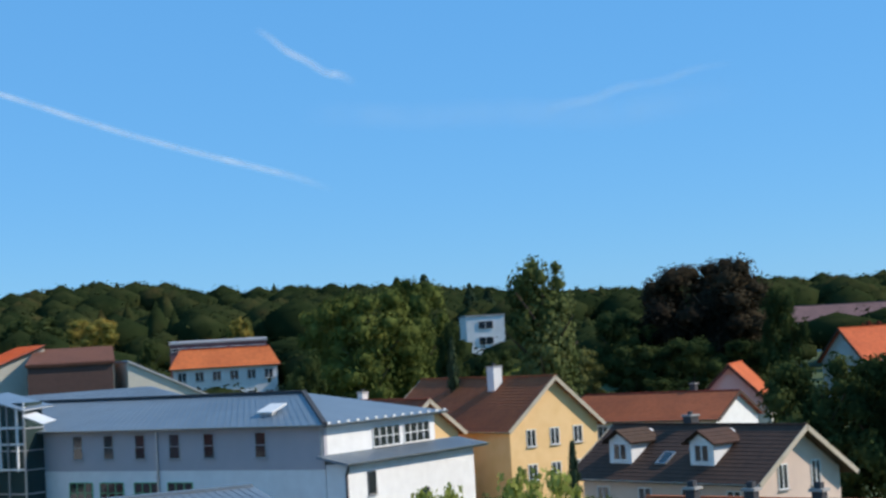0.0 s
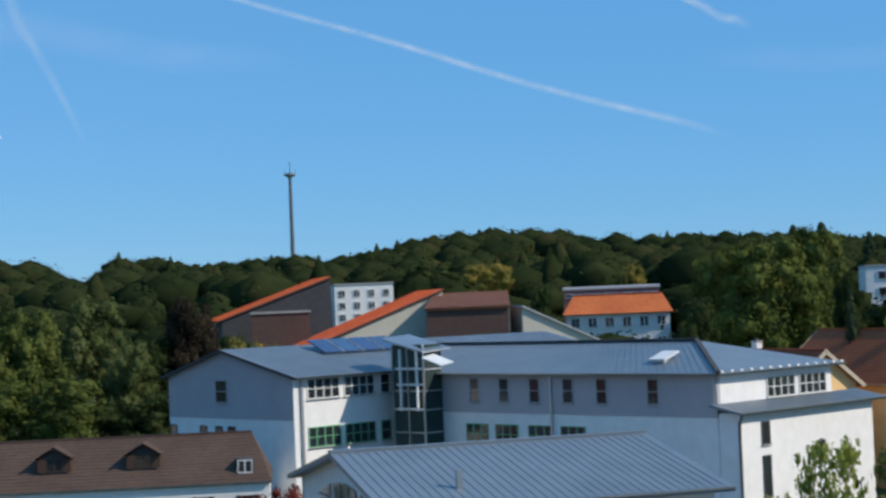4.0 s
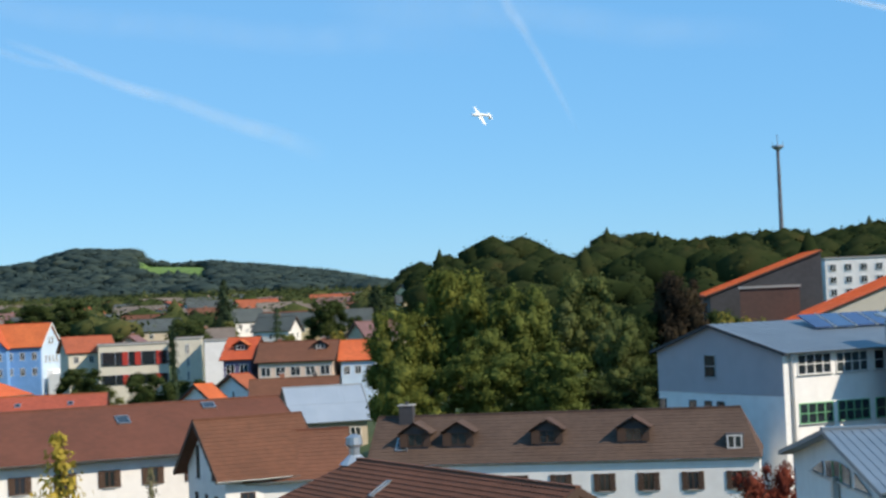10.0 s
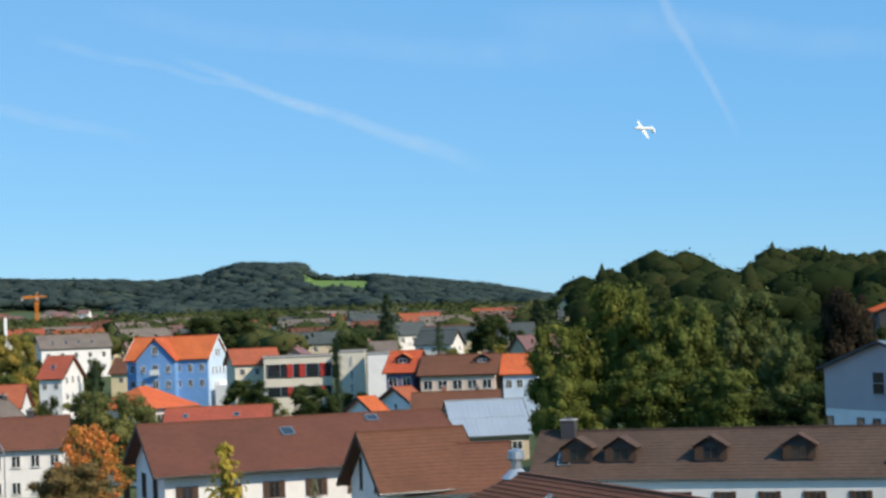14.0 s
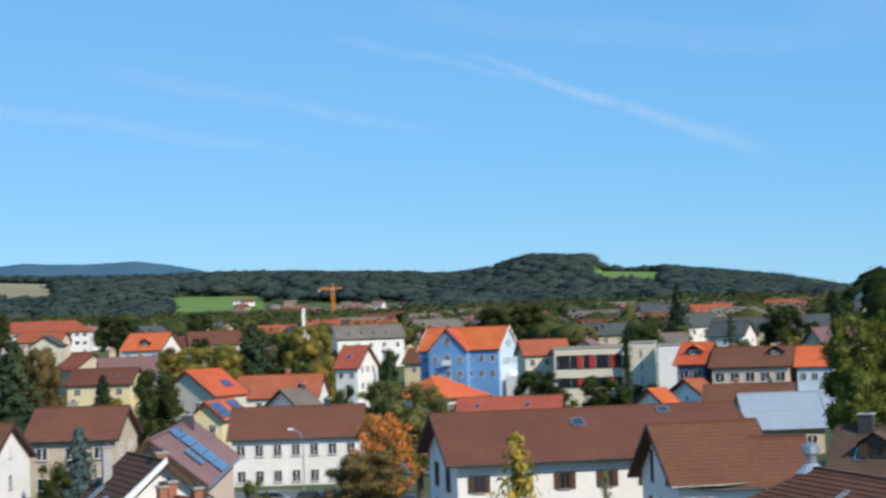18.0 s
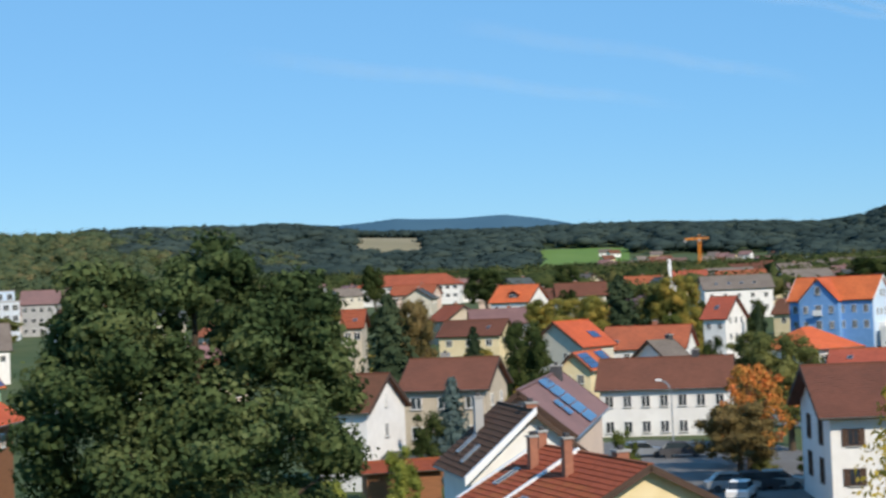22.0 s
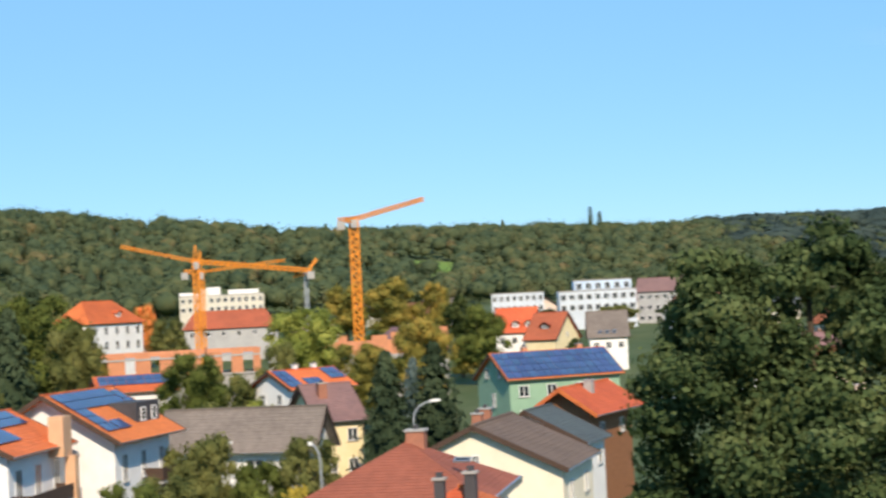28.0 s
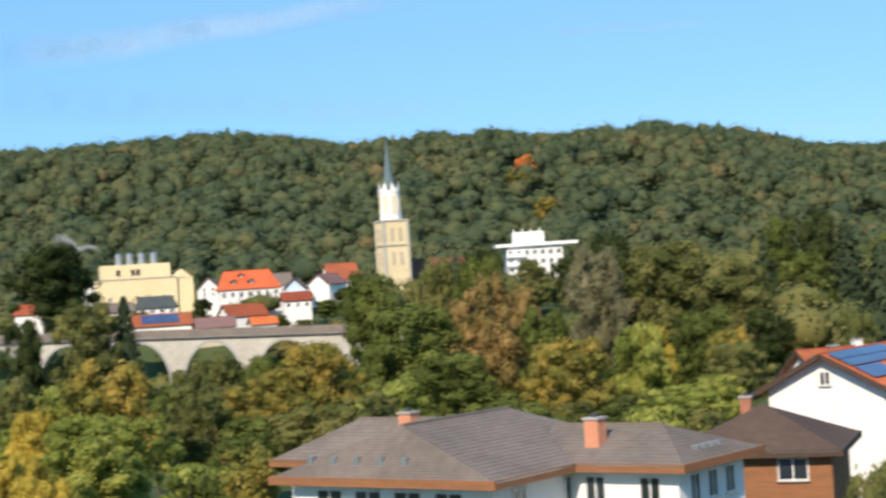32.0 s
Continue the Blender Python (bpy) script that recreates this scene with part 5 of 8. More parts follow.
for i, (a, b, c) in enumerate(((-8, -5.8, 11.6), (-5.2, -3.6, 12.4), (-2.6, -0.4, 11.4), (0.4, 3.0, 12.2), (3.6, 6.2, 12.6), (6.8, 9.6, 12.9), (10.2, 13, 13.1))):
    boxes("brick_pier", [(a, b, -5, -4.6, 9.0, c)], M["brick_wall"], shell2)
boxes("rear_wall", [(-8, 13, 4.6, 5, 9.0, 11.2)], M["brick_wall"], shell2)


# ---- tower cranes ----
def lattice(p, q, size, step):
    """Chords and diagonals of a square lattice from p to q."""
    p, q = Vector(p), Vector(q)
    d = (q - p).normalized()
    s = d.cross(Vector((0, 0, 1)) if abs(d.z) < 0.9 else Vector((0, 1, 0))).normalized() * size / 2
    t = d.cross(s).normalized() * size / 2
    c = [s + t, s - t, -s - t, -s + t]
    out = [(p + k, q + k) for k in c]
    n = max(1, int((q - p).length / step))
    for i in range(n):
        a, b = p.lerp(q, i / n), p.lerp(q, (i + 1) / n)
        for j in range(4):
            out.append((a + c[j], b + c[(j + 1) % 4]))
            out.append((b + c[j], b + c[(j + 1) % 4]))
    return out


def crane(label, bearing, d, z0, z1, jib_a, jib_b, size=1.5, apex=None, mat="crane", tie=True):
    x, y = at(bearing, d)
    h = tagged(base("tower_crane", x, y, -bearing), label, "crane")
    bars("mast", lattice((0, 0, z0), (0, 0, z1), size, size), size * 0.2, M[mat], h, "lattice mast")
    boxes("base_block", [(-2, 2, -2, 2, -1, z0)], M["concrete"], h)
    bars("jib", lattice((0, 0, z1), jib_a, size * 0.45, size), size * 0.085, M[mat], h, "lattice jib")
    if jib_b:
        bars("counter_jib", lattice((0, 0, z1), jib_b, size * 0.6, size), size * 0.14, M[mat], h, "counter jib")
        boxes("counterweight", [(jib_b[0] - 0.7, jib_b[0] + 0.7, jib_b[1] - 0.5, jib_b[1] + 0.5, jib_b[2] - 1.6, jib_b[2] - 0.2)], M["concrete"], h)
    boxes("cab", [(-size * 0.35, size * 0.45, -size * 1.1, -size * 0.5, z1 - 1.5, z1 - 0.1)], M["concrete"], h)
    if apex:
        bars("tower_head", [((-0.5, 0, z1), apex), ((0.5, 0, z1), apex)], 0.2, M[mat], h)
        if tie:
            bars("tie_rod", [(apex, Vector(jib_a).lerp(Vector((0, 0, z1)), 0.35))] + ([(apex, jib_b)] if jib_b else []), 0.07, M["steel"], h)
    return h


crane("orange tower crane with its jib turned away", -79.63, 300, 0.5, 32.3, (13.0, 22, 36.6), (-2.2, -3.8, 32.0), 1.45)
crane("orange tower crane with a long raised jib", -84.9, 332, 0.5, 27.2, (-14.0, 4, 30.8), (21.5, -5, 24.4), 1.2, apex=(0, 0, 30.4), tie=False)
crane("orange tower crane partly behind another", -84.75, 350, 0.5, 25.6, (17.0, 5, 27.4), (-3.2, 0, 25.8), 1.1, apex=(0, 0, 30), tie=False)
hk = tagged(base("steel_post", *at(-81.3, 330), 81.3), "pale steel crane leg by the building site", "post")
bars("post", lattice((0, 0, 0), (0, 0, 24.0), 0.7, 1.2), 0.16, M["steel"], hk)
bars("arm", [((0, 0, 23.8), (2.2, 0, 26.6)), ((0, 0, 23.8), (-2.4, 0, 23.4))], 0.5, M["crane"], hk)
crane("far orange tower crane above the roofs", -48.0, 900, 10, 36.9, (4.8, 3, 37.2), (-7.1, -3, 36.7), 1.6, apex=(0.3, 0, 39.6))

# ---- the radio mast on the hill ----
ms = tagged(base("radio_mast", *at(-18.12, 740), 18.1), "slender dark grey radio mast with an antenna platform", "radio mast")
link("shaft", [(r * math.cos(k * math.pi / 6), r * math.sin(k * math.pi / 6), z) for r, z in ((1.0, 25), (0.65, 76)) for k in range(12)], [(k, (k + 1) % 12, (k + 1) % 12 + 12, k + 12) for k in range(12)], M["weathered_concrete"], ms)
link("platform", [(r * math.cos(k * math.pi / 6), r * math.sin(k * math.pi / 6), z) for r, z in ((0.8, 74.6), (2.6, 75.8), (2.6, 76.5), (0.6, 76.9)) for k in range(12)], [(j * 12 + k, j * 12 + (k + 1) % 12, (j + 1) * 12 + (k + 1) % 12, (j + 1) * 12 + k) for j in range(3) for k in range(12)], M["steel"], ms)
bars("antenna", [((0, 0, 76), (0, 0, 81.5))], 0.35, M["steel"], ms)
for sx in (-1, 1):
    bars("antenna", [((sx * 2.2, 0, 75.5), (sx * 2.2, 0, 78.2))], 0.2, M["steel"], ms)

# ---- church, brewery, bridge and the old town across the valley ----
ch = tagged(base("church", *at(-106.95, 520), 106.95 + 20), "church with a pale yellow tower and slim copper spire", "church")
boxes("tower", [(-3.9, 3.9, -3.9, 3.9, 0, 37.2)], M["cream_wall"], ch)
boxes("tower_band", [(-4.2, 4.2, -4.2, 4.2, z, z + 0.5) for z in (29.8, 37.2)], M["stone"], ch)
for sx in (-1, 1):
    for sy in (-1, 1):
        boxes("corner_pier", [(sx * 3.7 - 0.4, sx * 3.7 + 0.4, sy * 3.7 - 0.4, sy * 3.7 + 0.4, 0, 37.2)], M["stone"], ch)
for z in (33.2, 26):
    for k in range(4):
        m = Matrix.Rotation(k * math.pi / 2, 4, "Z")
        for dx in (-1.3, 1.3):
            boxes("louvre", [(dx - 0.5, dx + 0.5, -4.05, -3.88, z - 2.0, z + 2.0)], M["beige_wall"], ch, at=m)
oct_pts = lambda r, z: [(r * math.cos(math.pi / 8 + k * math.pi / 4), r * math.sin(math.pi / 8 + k * math.pi / 4), z) for k in range(8)]
ring = [(k, (k + 1) % 8, (k + 1) % 8 + 8, k + 8) for k in range(8)]
link("octagon", oct_pts(3.4, 37.7) + oct_pts(3.2, 46.5), ring + [tuple(range(8, 16))], M["white_wall"], ch)
for k in range(8):
    a = math.pi / 4 * k
    m = Matrix.Rotation(a, 4, "Z")
    link("gablet", [tuple(m @ Vector(p)) for p in ((3.2, -1.2, 46.0), (3.2, 1.2, 46.0), (3.1, 0, 49.2), (2.2, 0, 46.4))], [(0, 1, 2), (1, 3, 2), (3, 0, 2)], M["white_wall"], ch)
    boxes("belfry_window", [(3.1, 3.3, -0.45, 0.45, 39.5, 45)], M["cream_wall"], ch, at=m)
link("spire", oct_pts(1.9, 46.2) + [(0, 0, 63.0)], [(k, (k + 1) % 8, 8) for k in range(8)], M["copper"], ch, "slim grey-green copper spire")
nave = house("long church nave with brown tiled roof", *at(-105.7, 536), 105.7 + 8, 24, 13, 19.5, 25.6, "sand_wall", "brown_tile", name="church_nave", category="church", wins=[("n", 6, 1, 1.2, 4.5, 1.5)])

hp = block("white high-rise clinic with projecting roof slab", -102.3, 560, 6, 18, 12, 0, 27.8, "white_wall", [("n", 7, 5, 1.3, 1.6, 1.2, 2.9)], name="clinic")
boxes("roof_slab", [(-12.5, 14, -7.2, 7.2, 27.9, 28.9)], M["white_paint"], hp)
boxes("penthouse", [(-6.3, 3.6, -3, 3, 28.9, 32.6)], M["white_wall"], hp)
for i in range(5):
    boxes("balcony", [(-9.3, -3.0, -7.4, -6.0, 24.5 - i * 2.9, 25.6 - i * 2.9)], M["white_paint"], hp)
for i in range(4):
    boxes("antenna", [(-6 + i * 2.8, -5.7 + i * 2.8, 0, 0.3, 32.6, 33.6)], M["white_paint"], hp)

br = block("pale yellow brewery building with roof tanks", -115.5, 485, 4, 22, 14, 0, 24.0, "cream_wall", [("n", 3, 1, 0.9, 1.4, 4.5, 3)], name="brewery")
boxes("upper_storey", [(-9.3, 9.6, -5, 6, 24, 28.2)], M["cream_wall"], br)
boxes("gable_block", [(11, 15.6, -6, 5, 0, 23.7)], M["cream_wall"], br)
link("gable", [(9.6, -6.1, 24), (15.6, -6.1, 23.7), (12.6, -6.1, 26.2), (9.6, 4, 24), (15.6, 4, 23.7), (12.6, 4, 26.2)], [(0, 1, 2), (3, 5, 4), (0, 2, 5, 3), (1, 4, 5, 2)], M["cream_wall"], br)
boxes("white_side", [(-15.2, -11, -6, 5, 0, 24.0)], M["white_wall"], br)
for i, x in enumerate((-4.0, -1.0, 2.2, 5.6)):
    link("tank", [(x + r * math.cos(k * math.pi / 6), r * math.sin(k * math.pi / 6), z) for r, z in ((1.0, 28), (1.0, 31), (0.3, 31.5)) for k in range(12)], [(j * 12 + k, j * 12 + (k + 1) % 12, (j + 1) * 12 + (k + 1) % 12, (j + 1) * 12 + k) for j in range(2) for k in range(12)], M["steel"], br, "steel roof tank")
for x in (-4.6, -0.6, 0.8):
    window(br, pose(x, -5.03, 26.0), 1.1, 1.6, "mid_wood")

bg = tagged(base("viaduct", *at(-115.0, 400), 115.0 - 6), "pale stone viaduct with round arches", "bridge")
bg.matrix_basis = bg.matrix_basis @ Matrix.Rotation(radians(1.9), 4, "Y")
for k in range(-3, 3):
    cx = -3.0 + 16.4 * k
    bm = bmesh.new()
    n = 18
    rows = []
    for i in range(n + 1):
        a = math.pi * i / n
        x, z = cx - 6.7 * math.cos(a), -2.0 + 10.0 * math.sin(a)
        rows.append([bm.verts.new((x, y, zz)) for y in (-2.6, 2.6) for zz in (z, 9.0)])
    for p, q in zip(rows[:-1], rows[1:]):
        bm.faces.new((p[0], q[0], q[1], p[1]))
        bm.faces.new((q[2], p[2], p[3], q[3]))
        bm.faces.new((p[0], p[2], q[2], q[0]))
    me = bpy.data.meshes.new("arch")
    bm.to_mesh(me)
    bm.free()
    me.materials.append(M["stone"])
    new("arch", me).parent = bg
    # the arch ring stands a little proud of the wall
    ring_v, ring_f = [], []
    for i in range(n + 1):
        a = math.pi * i / n
        ring_v += [(cx - r * math.cos(a), y, -2.0 + (10.0 + r - 6.7) * math.sin(a)) for r in (6.6, 7.2) for y in (-2.72, -2.55)]
    for i in range(n):
        p, q = i * 4, i * 4 + 4
        ring_f += [(p, q, q + 2, p + 2), (p, p + 1, q + 1, q), (p + 2, q + 2, q + 3, p + 3)]
    link("arch_ring", ring_v, ring_f, M["concrete"], bg)
for k in range(-4, 3):
    px = 5.2 + 16.4 * k
    boxes("pier", [(px - 1.5, px + 1.5, -2.6, 2.6, -8, 9.0)], M["stone"], bg)
    boxes("pier_foot", [(px - 1.8, px + 1.8, -3.0, 3.0, -8, -1.8)], M["stone"], bg)
boxes("abutment", [(39.5, 60, -2.6, 2.6, -8, 9.0)], M["stone"], bg)
boxes("abutment", [(-90, -61.9, -2.6, 2.6, -8, 9.0)], M["stone"], bg)
boxes("cornice", [(-92, 60, -3.0, -2.55, 8.75, 9.15)], M["dark_wall"], bg, "dark cornice under the parapet")
boxes("deck", [(-92, 60, -3.0, 3.0, 9.0, 9.3)], M["concrete"], bg)
for sy in (-1, 1):
    boxes("parapet", [(-92, 60, sy * 2.9 - 0.15, sy * 2.9 + 0.15, 9.3, 10.9)], M["earth_wall"], bg)

for lab, b, d, turn, L, W, ze, zr, w, r, ex in (
        ("white house with steep gable by the brewery", -113.05, 470, 84, 11, 6.8, 20.0, 23.4, "white_wall", "grey_tile", {"wins": [("l", 2, 1, 0.8, 1.1, -0.4), ("l", 2, 1, 0.8, 1.1, 0.9)]}),
        ("white house with a large orange mansard roof", -111.8, 460, 4, 16.8, 11, 19.4, 24.3, "white_wall", "orange_tile", {"wins": [("n", 7, 1, 1.0, 1.5, 0.6)], "dormers": [(-4, 0.7, 1.6, 0.7, "dark_wall"), (0.5, 0.7, 1.6, 0.7, "dark_wall"), (-2, 0.35, 1.4, 0.6, "dark_wall")], "hipl": 0.35, "hipr": 0.5}),
        ("pale blue gabled town house", -110.23, 480, 84, 10, 7.0, 18.5, 21.7, "lightblue_wall", "grey_tile", {"wins": [("l", 2, 1, 0.8, 1.1, 0.5)]}),
        ("white house with a grey roof behind the blue gable", -111.0, 492, 5, 11, 8, 20.0, 23.5, "white_wall", "grey_tile", {}),
        ("white gabled house beside the church", -109.2, 490, 60, 11, 8, 19.5, 22.5, "white_wall", "mauve_tile", {}),
        ("white house with brown roof above the valley", -110.25, 440, 5, 8.0, 7, 15.6, 17.8, "white_wall", "redbrown_tile", {"wins": [("n", 3, 1, 0.9, 1.1, 0.6)]}),
        ("low house with a red-brown roof by the viaduct", -112.05, 432, 24, 11, 8.5, 12.6, 15.6, "white_wall", "redbrown_tile", {"wins": [("r", 2, 1, 1.0, 1.1, 0.3)]}),
        ("low brown-roofed house above the viaduct", -112.98, 420, 5, 10, 7, 10.4, 12.9, "beige_wall", "mauve_tile", {}),
        ("small low house with an orange roof", -111.4, 422, 12, 7, 6, 10.4, 12.3, "white_wall", "orange_tile", {}),
        ("low house with solar panels above the viaduct", -114.7, 425, 6, 14.5, 8, 11.6, 14.5, "white_wall", "old_orange_tile", {"pv": [(-5, 4, 0.1, 0.8, 9, 3)]}),
        ("white house with a dark mansard roof", -114.85, 450, 4, 11, 8, 16.0, 18.9, "white_wall", "slate", {"wins": [("n", 4, 1, 1.2, 1.0, 0.4)], "hipl": 0.3, "hipr": 0.3}),
        ("low house with a weathered grey roof", -116.1, 442, 10, 8, 7, 15.6, 17.8, "beige_wall", "grey_tile", {}),
        ("low white house with brown roof by the brewery", -116.7, 455, -14, 9, 7, 15.0, 17.5, "white_wall", "brown_tile", {}),
        ("small orange-roofed house among trees", -118.9, 440, -5, 7.5, 7, 16.3, 18.8, "white_wall", "old_orange_tile", {}),
        ("steep brown-roofed house by the church", -108.75, 505, 20, 10, 9, 20.5, 25.5, "white_wall", "old_orange_tile", {})):
    house(lab, *at(b, d), -b + turn, L, W, ze, zr, w, r, **ex)


# ---- the bungalow with hipped roofs and brown eaves band ----
def hip_block(label, corner_b, corner_d, right_b, right_d, depth, ze, zr, wall, roof, wins=(), chimneys=(), band="mid_wood", over=0.6, sky=(), name="bungalow"):
    """A hipped block whose near eave runs between two places given by bearing and distance."""
    p, q = Vector((*at(corner_b, corner_d), 0)), Vector((*at(right_b, right_d), 0))
    L = (q - p).length
    ang = math.degrees(math.atan2(q.y - p.y, q.x - p.x))
    n = Vector((-(q - p).y, (q - p).x, 0)).normalized()
    c = (p + q) / 2 + n * depth / 2
    hip = min(1.0, L / depth * 0.98)
    h = house(label, c.x, c.y, ang, L, depth, ze, zr, wall, roof, hipl=hip, hipr=hip, wins=wins, chimneys=chimneys, over=over, sky=sky, name=name, tiles=0)
    for x0, x1, y0, y1 in ((-L / 2 - 0.1, L / 2 + 0.1, -depth / 2 - 0.1, -depth / 2 + 0.05), (-L / 2 - 0.1, L / 2 + 0.1, depth / 2 - 0.05, depth / 2 + 0.1),
                           (-L / 2 - 0.1, -L / 2 + 0.05, -depth / 2 + 0.05, depth / 2 - 0.05), (L / 2 - 0.05, L / 2 + 0.1, -depth / 2 + 0.05, depth / 2 - 0.05)):
        boxes("eaves_band", [(x0, x1, y0, y1, ze - 0.32, ze + 0.03)], M[band], h, "brown eaves band")
    return h


def bungalow(label, x, y, rot, L, W, ze, zr, **ex):
    h = house(label, x, y, rot, L, W, ze, zr, "white_wall", "grey_tile", name="bungalow", over=0.7, **ex)
    for x0, x1, y0, y1 in ((-L / 2 - 0.1, L / 2 + 0.1, -W / 2 - 0.1, -W / 2 + 0.05), (-L / 2 - 0.1, L / 2 + 0.1, W / 2 - 0.05, W / 2 + 0.1), (-L / 2 - 0.1, -L / 2 + 0.05, -W / 2 + 0.05, W / 2 - 0.05), (L / 2 - 0.05, L / 2 + 0.1, -W / 2 + 0.05, W / 2 - 0.05)):
        boxes("eaves_band", [(x0, x1, y0, y1, ze - 0.36, ze + 0.03)], M["mid_wood"], h, "brown eaves band")
    return h


main_wing = bungalow("white bungalow with weathered grey hipped roof", -80.2, -21.3, 158.3, 14.0, 12.9, 8.5, 10.7, hipl=0.32, hipr=0.53, wins=[("l", 4, 1, 1.6, 1.5, 0.6), ("n", 3, 1, 1.1, 1.4, 0.6)], sky=[(5.0, 0.5, 0.5, 0.4)])
bungalow("rear wing of the bungalow with grey hipped roof", -85.1, -26.85, 68.3, 10.0, 7.0, 8.55, 10.3, hipl=0.9, hipr=0.5, chimneys=[(1.7, -0.3, 0.3, 0.75, "terracotta")])
side_wing = bungalow("side wing of the bungalow with grey hipped roof", -80.5, -13.55, 68.3, 10.0, 7.6, 8.5, 9.9, hipl=0.3, hipr=0.8, wins=[("n", 3, 1, 1.1, 1.4, 0.6), ("r", 3, 1, 0.9, 1.3, 0.6)], chimneys=[(-0.6, -1.9, 0.45, 0.75, "terracotta")])
for y in (4.4, 3.0, 1.6, 0.2, -1.2):
    boxes("roof_vent", [(-6.5, -6.15, y - 0.14, y + 0.14, 9.0, 9.42)], M["steel"], main_wing, "small pale roof vent")
for y in (-1.0, -0.3, 0.4, 1.1):
    boxes("roof_vent", [(3.95, 4.3, y - 0.14, y + 0.14, 8.75, 9.06)], M["steel"], side_wing, "small pale roof vent")
hip_block("low garage house with a brown hipped roof", -98.4, 92, -92.7, 90.5, 9.5, 7.3, 9.35, "mid_wood", "dusky_tile", wins=[("n", 2, 1, 1.6, 1.2, 0.4)], chimneys=[(-1.0, 0.6, 0.4, 0.6, "brick")], band="brown_wood")
# red hipped roof and orange roof near the street lamps
hip_block("house with a red-brown hipped tile roof", -82.3, 80.0, -75.6, 78.0, 11.0, 7.9, 10.3, "white_wall", "salmon_tile", wins=[("n", 4, 1, 1.2, 1.3, 0.6), ("r", 3, 1, 1.2, 1.3, 0.6)], chimneys=[(0.4, 0.3, 0.5, 0.9, "brick")], band="steel", name="house", sky=[(3.0, 0.35, 0.8, 0.4)])
hip_block("house with a bright orange hipped roof", -81.8, 66.0, -73.0, 63.5, 10.0, 6.9, 9.6, "cream_wall", "orange_tile", chimneys=[(-0.6, -1.2, 0.4, 0.4, "dark_wall"), (0.6, -0.9, 0.6, 0.45, "dark_wall")], band="steel", name="house")
house("small orange-roofed house behind the garage", *at(-92.6, 150), 92.6 + 30, 8, 7, 7.4, 9.6, "white_wall", "old_orange_tile", chimneys=[(2.0, 0.2, 0.5, 0.7, "white_wall"), (-1.0, -1.0, 0.2, 0.7, "brick")])
house("house with solar panels and an orange gable", *at(-87.1, 215), 87.1 + 10, 10, 8, 8.1, 10.0, "white_wall", "orange_tile", pv=[(-4.5, 4.5, 0.05, 0.6, 8, 2)])
house("low shed with a dark blue roof", *at(-57.1, 150), 57.1, 9, 5, 2.2, 2.9, "mid_wood", "slate", name="shed", category="shed")
house("timber carport with red-brown roof", *at(-58.2, 140), 58.2 + 8, 7, 4.5, 2.5, 3.2, "mid_wood", "redbrown_tile", name="carport", category="carport")
house("low link roof between two white houses", *at(-34.6, 118), 34.6 + 3, 8, 8, 5.6, 8.6, "white_wall", "brown_tile", name="link_building", category="building")
house("white lean-to porch with a grey roof", *at(-38.6, 106), 38.6 + 25, 5.5, 4, 3.6, 5.0, "white_wall", "grey_tile", name="porch", category="porch")


# ---- street lamps, poles and a chimney pipe ----
def street_lamp(bearing, d, z, arm, label="grey steel street lamp with curved arm"):
    x, y = at(bearing, d)
    g = float(terrain(np.array([x]), np.array([y]))[0])
    h = tagged(base("street_lamp", x, y, -bearing, g), label, "street lamp", "street lamps along the road")
    z -= g
    pts = [(0, 0, 0), (0, 0, z * 0.82)] + [(arm * (1 - math.cos(a)) * 0.9, 0, z * 0.82 + z * 0.17 * math.sin(a)) for a in np.linspace(0.3, math.pi / 2, 6)]
    bars("pole", list(zip(pts[:-1], pts[1:])), 0.14, M["steel"], h)
    boxes("lamp_head", [(arm * 0.8, arm * 1.25, -0.15, 0.15, z * 0.985, z * 1.01)], M["white_frame"], h)
    return h


street_lamp(-77.95, 150, 8.6, 1.9)
street_lamp(-85.1, 120, 8.1, 1.9)
street_lamp(-49.15, 165, 7.4, -1.1)
street_lamp(-81.1, 110, 8.5, -0.6)
mw = tagged(base("flagpole", *at(-49.0, 420), 49), "tall pale chimney pipe between roofs", "chimney")
bars("pipe", [((0, 0, 5), (0, 0, 21.6))], 0.75, M["white_paint"], mw)
fl = tagged(base("roof_vent", *at(-32.5, 83.5), 32), "shiny steel kitchen vent on the tiled roof", "vent")
link("duct", [(0.26 * math.cos(k * math.pi / 6), 0.26 * math.sin(k * math.pi / 6), z) for z in (9.2, 10.2) for k in range(12)], [(k, (k + 1) % 12, (k + 1) % 12 + 12, k + 12) for k in range(12)], M["steel"], fl)
link("cowl", [(r * math.cos(k * math.pi / 6), r * math.sin(k * math.pi / 6), z) for r, z in ((0.28, 10.1), (0.42, 10.25), (0.38, 10.6), (0.1, 10.75)) for k in range(12)], [(j * 12 + k, j * 12 + (k + 1) % 12, (j + 1) * 12 + (k + 1) % 12, (j + 1) * 12 + k) for j in range(3) for k in range(12)], M["steel"], fl)
link("flashing", [(r * math.cos(k * math.pi / 6), r * math.sin(k * math.pi / 6), z) for r, z in ((0.75, 9.3), (0.28, 9.75)) for k in range(12)], [(k, (k + 1) % 12, (k + 1) % 12 + 12, k + 12) for k in range(12)], M["zinc_pale"], fl)


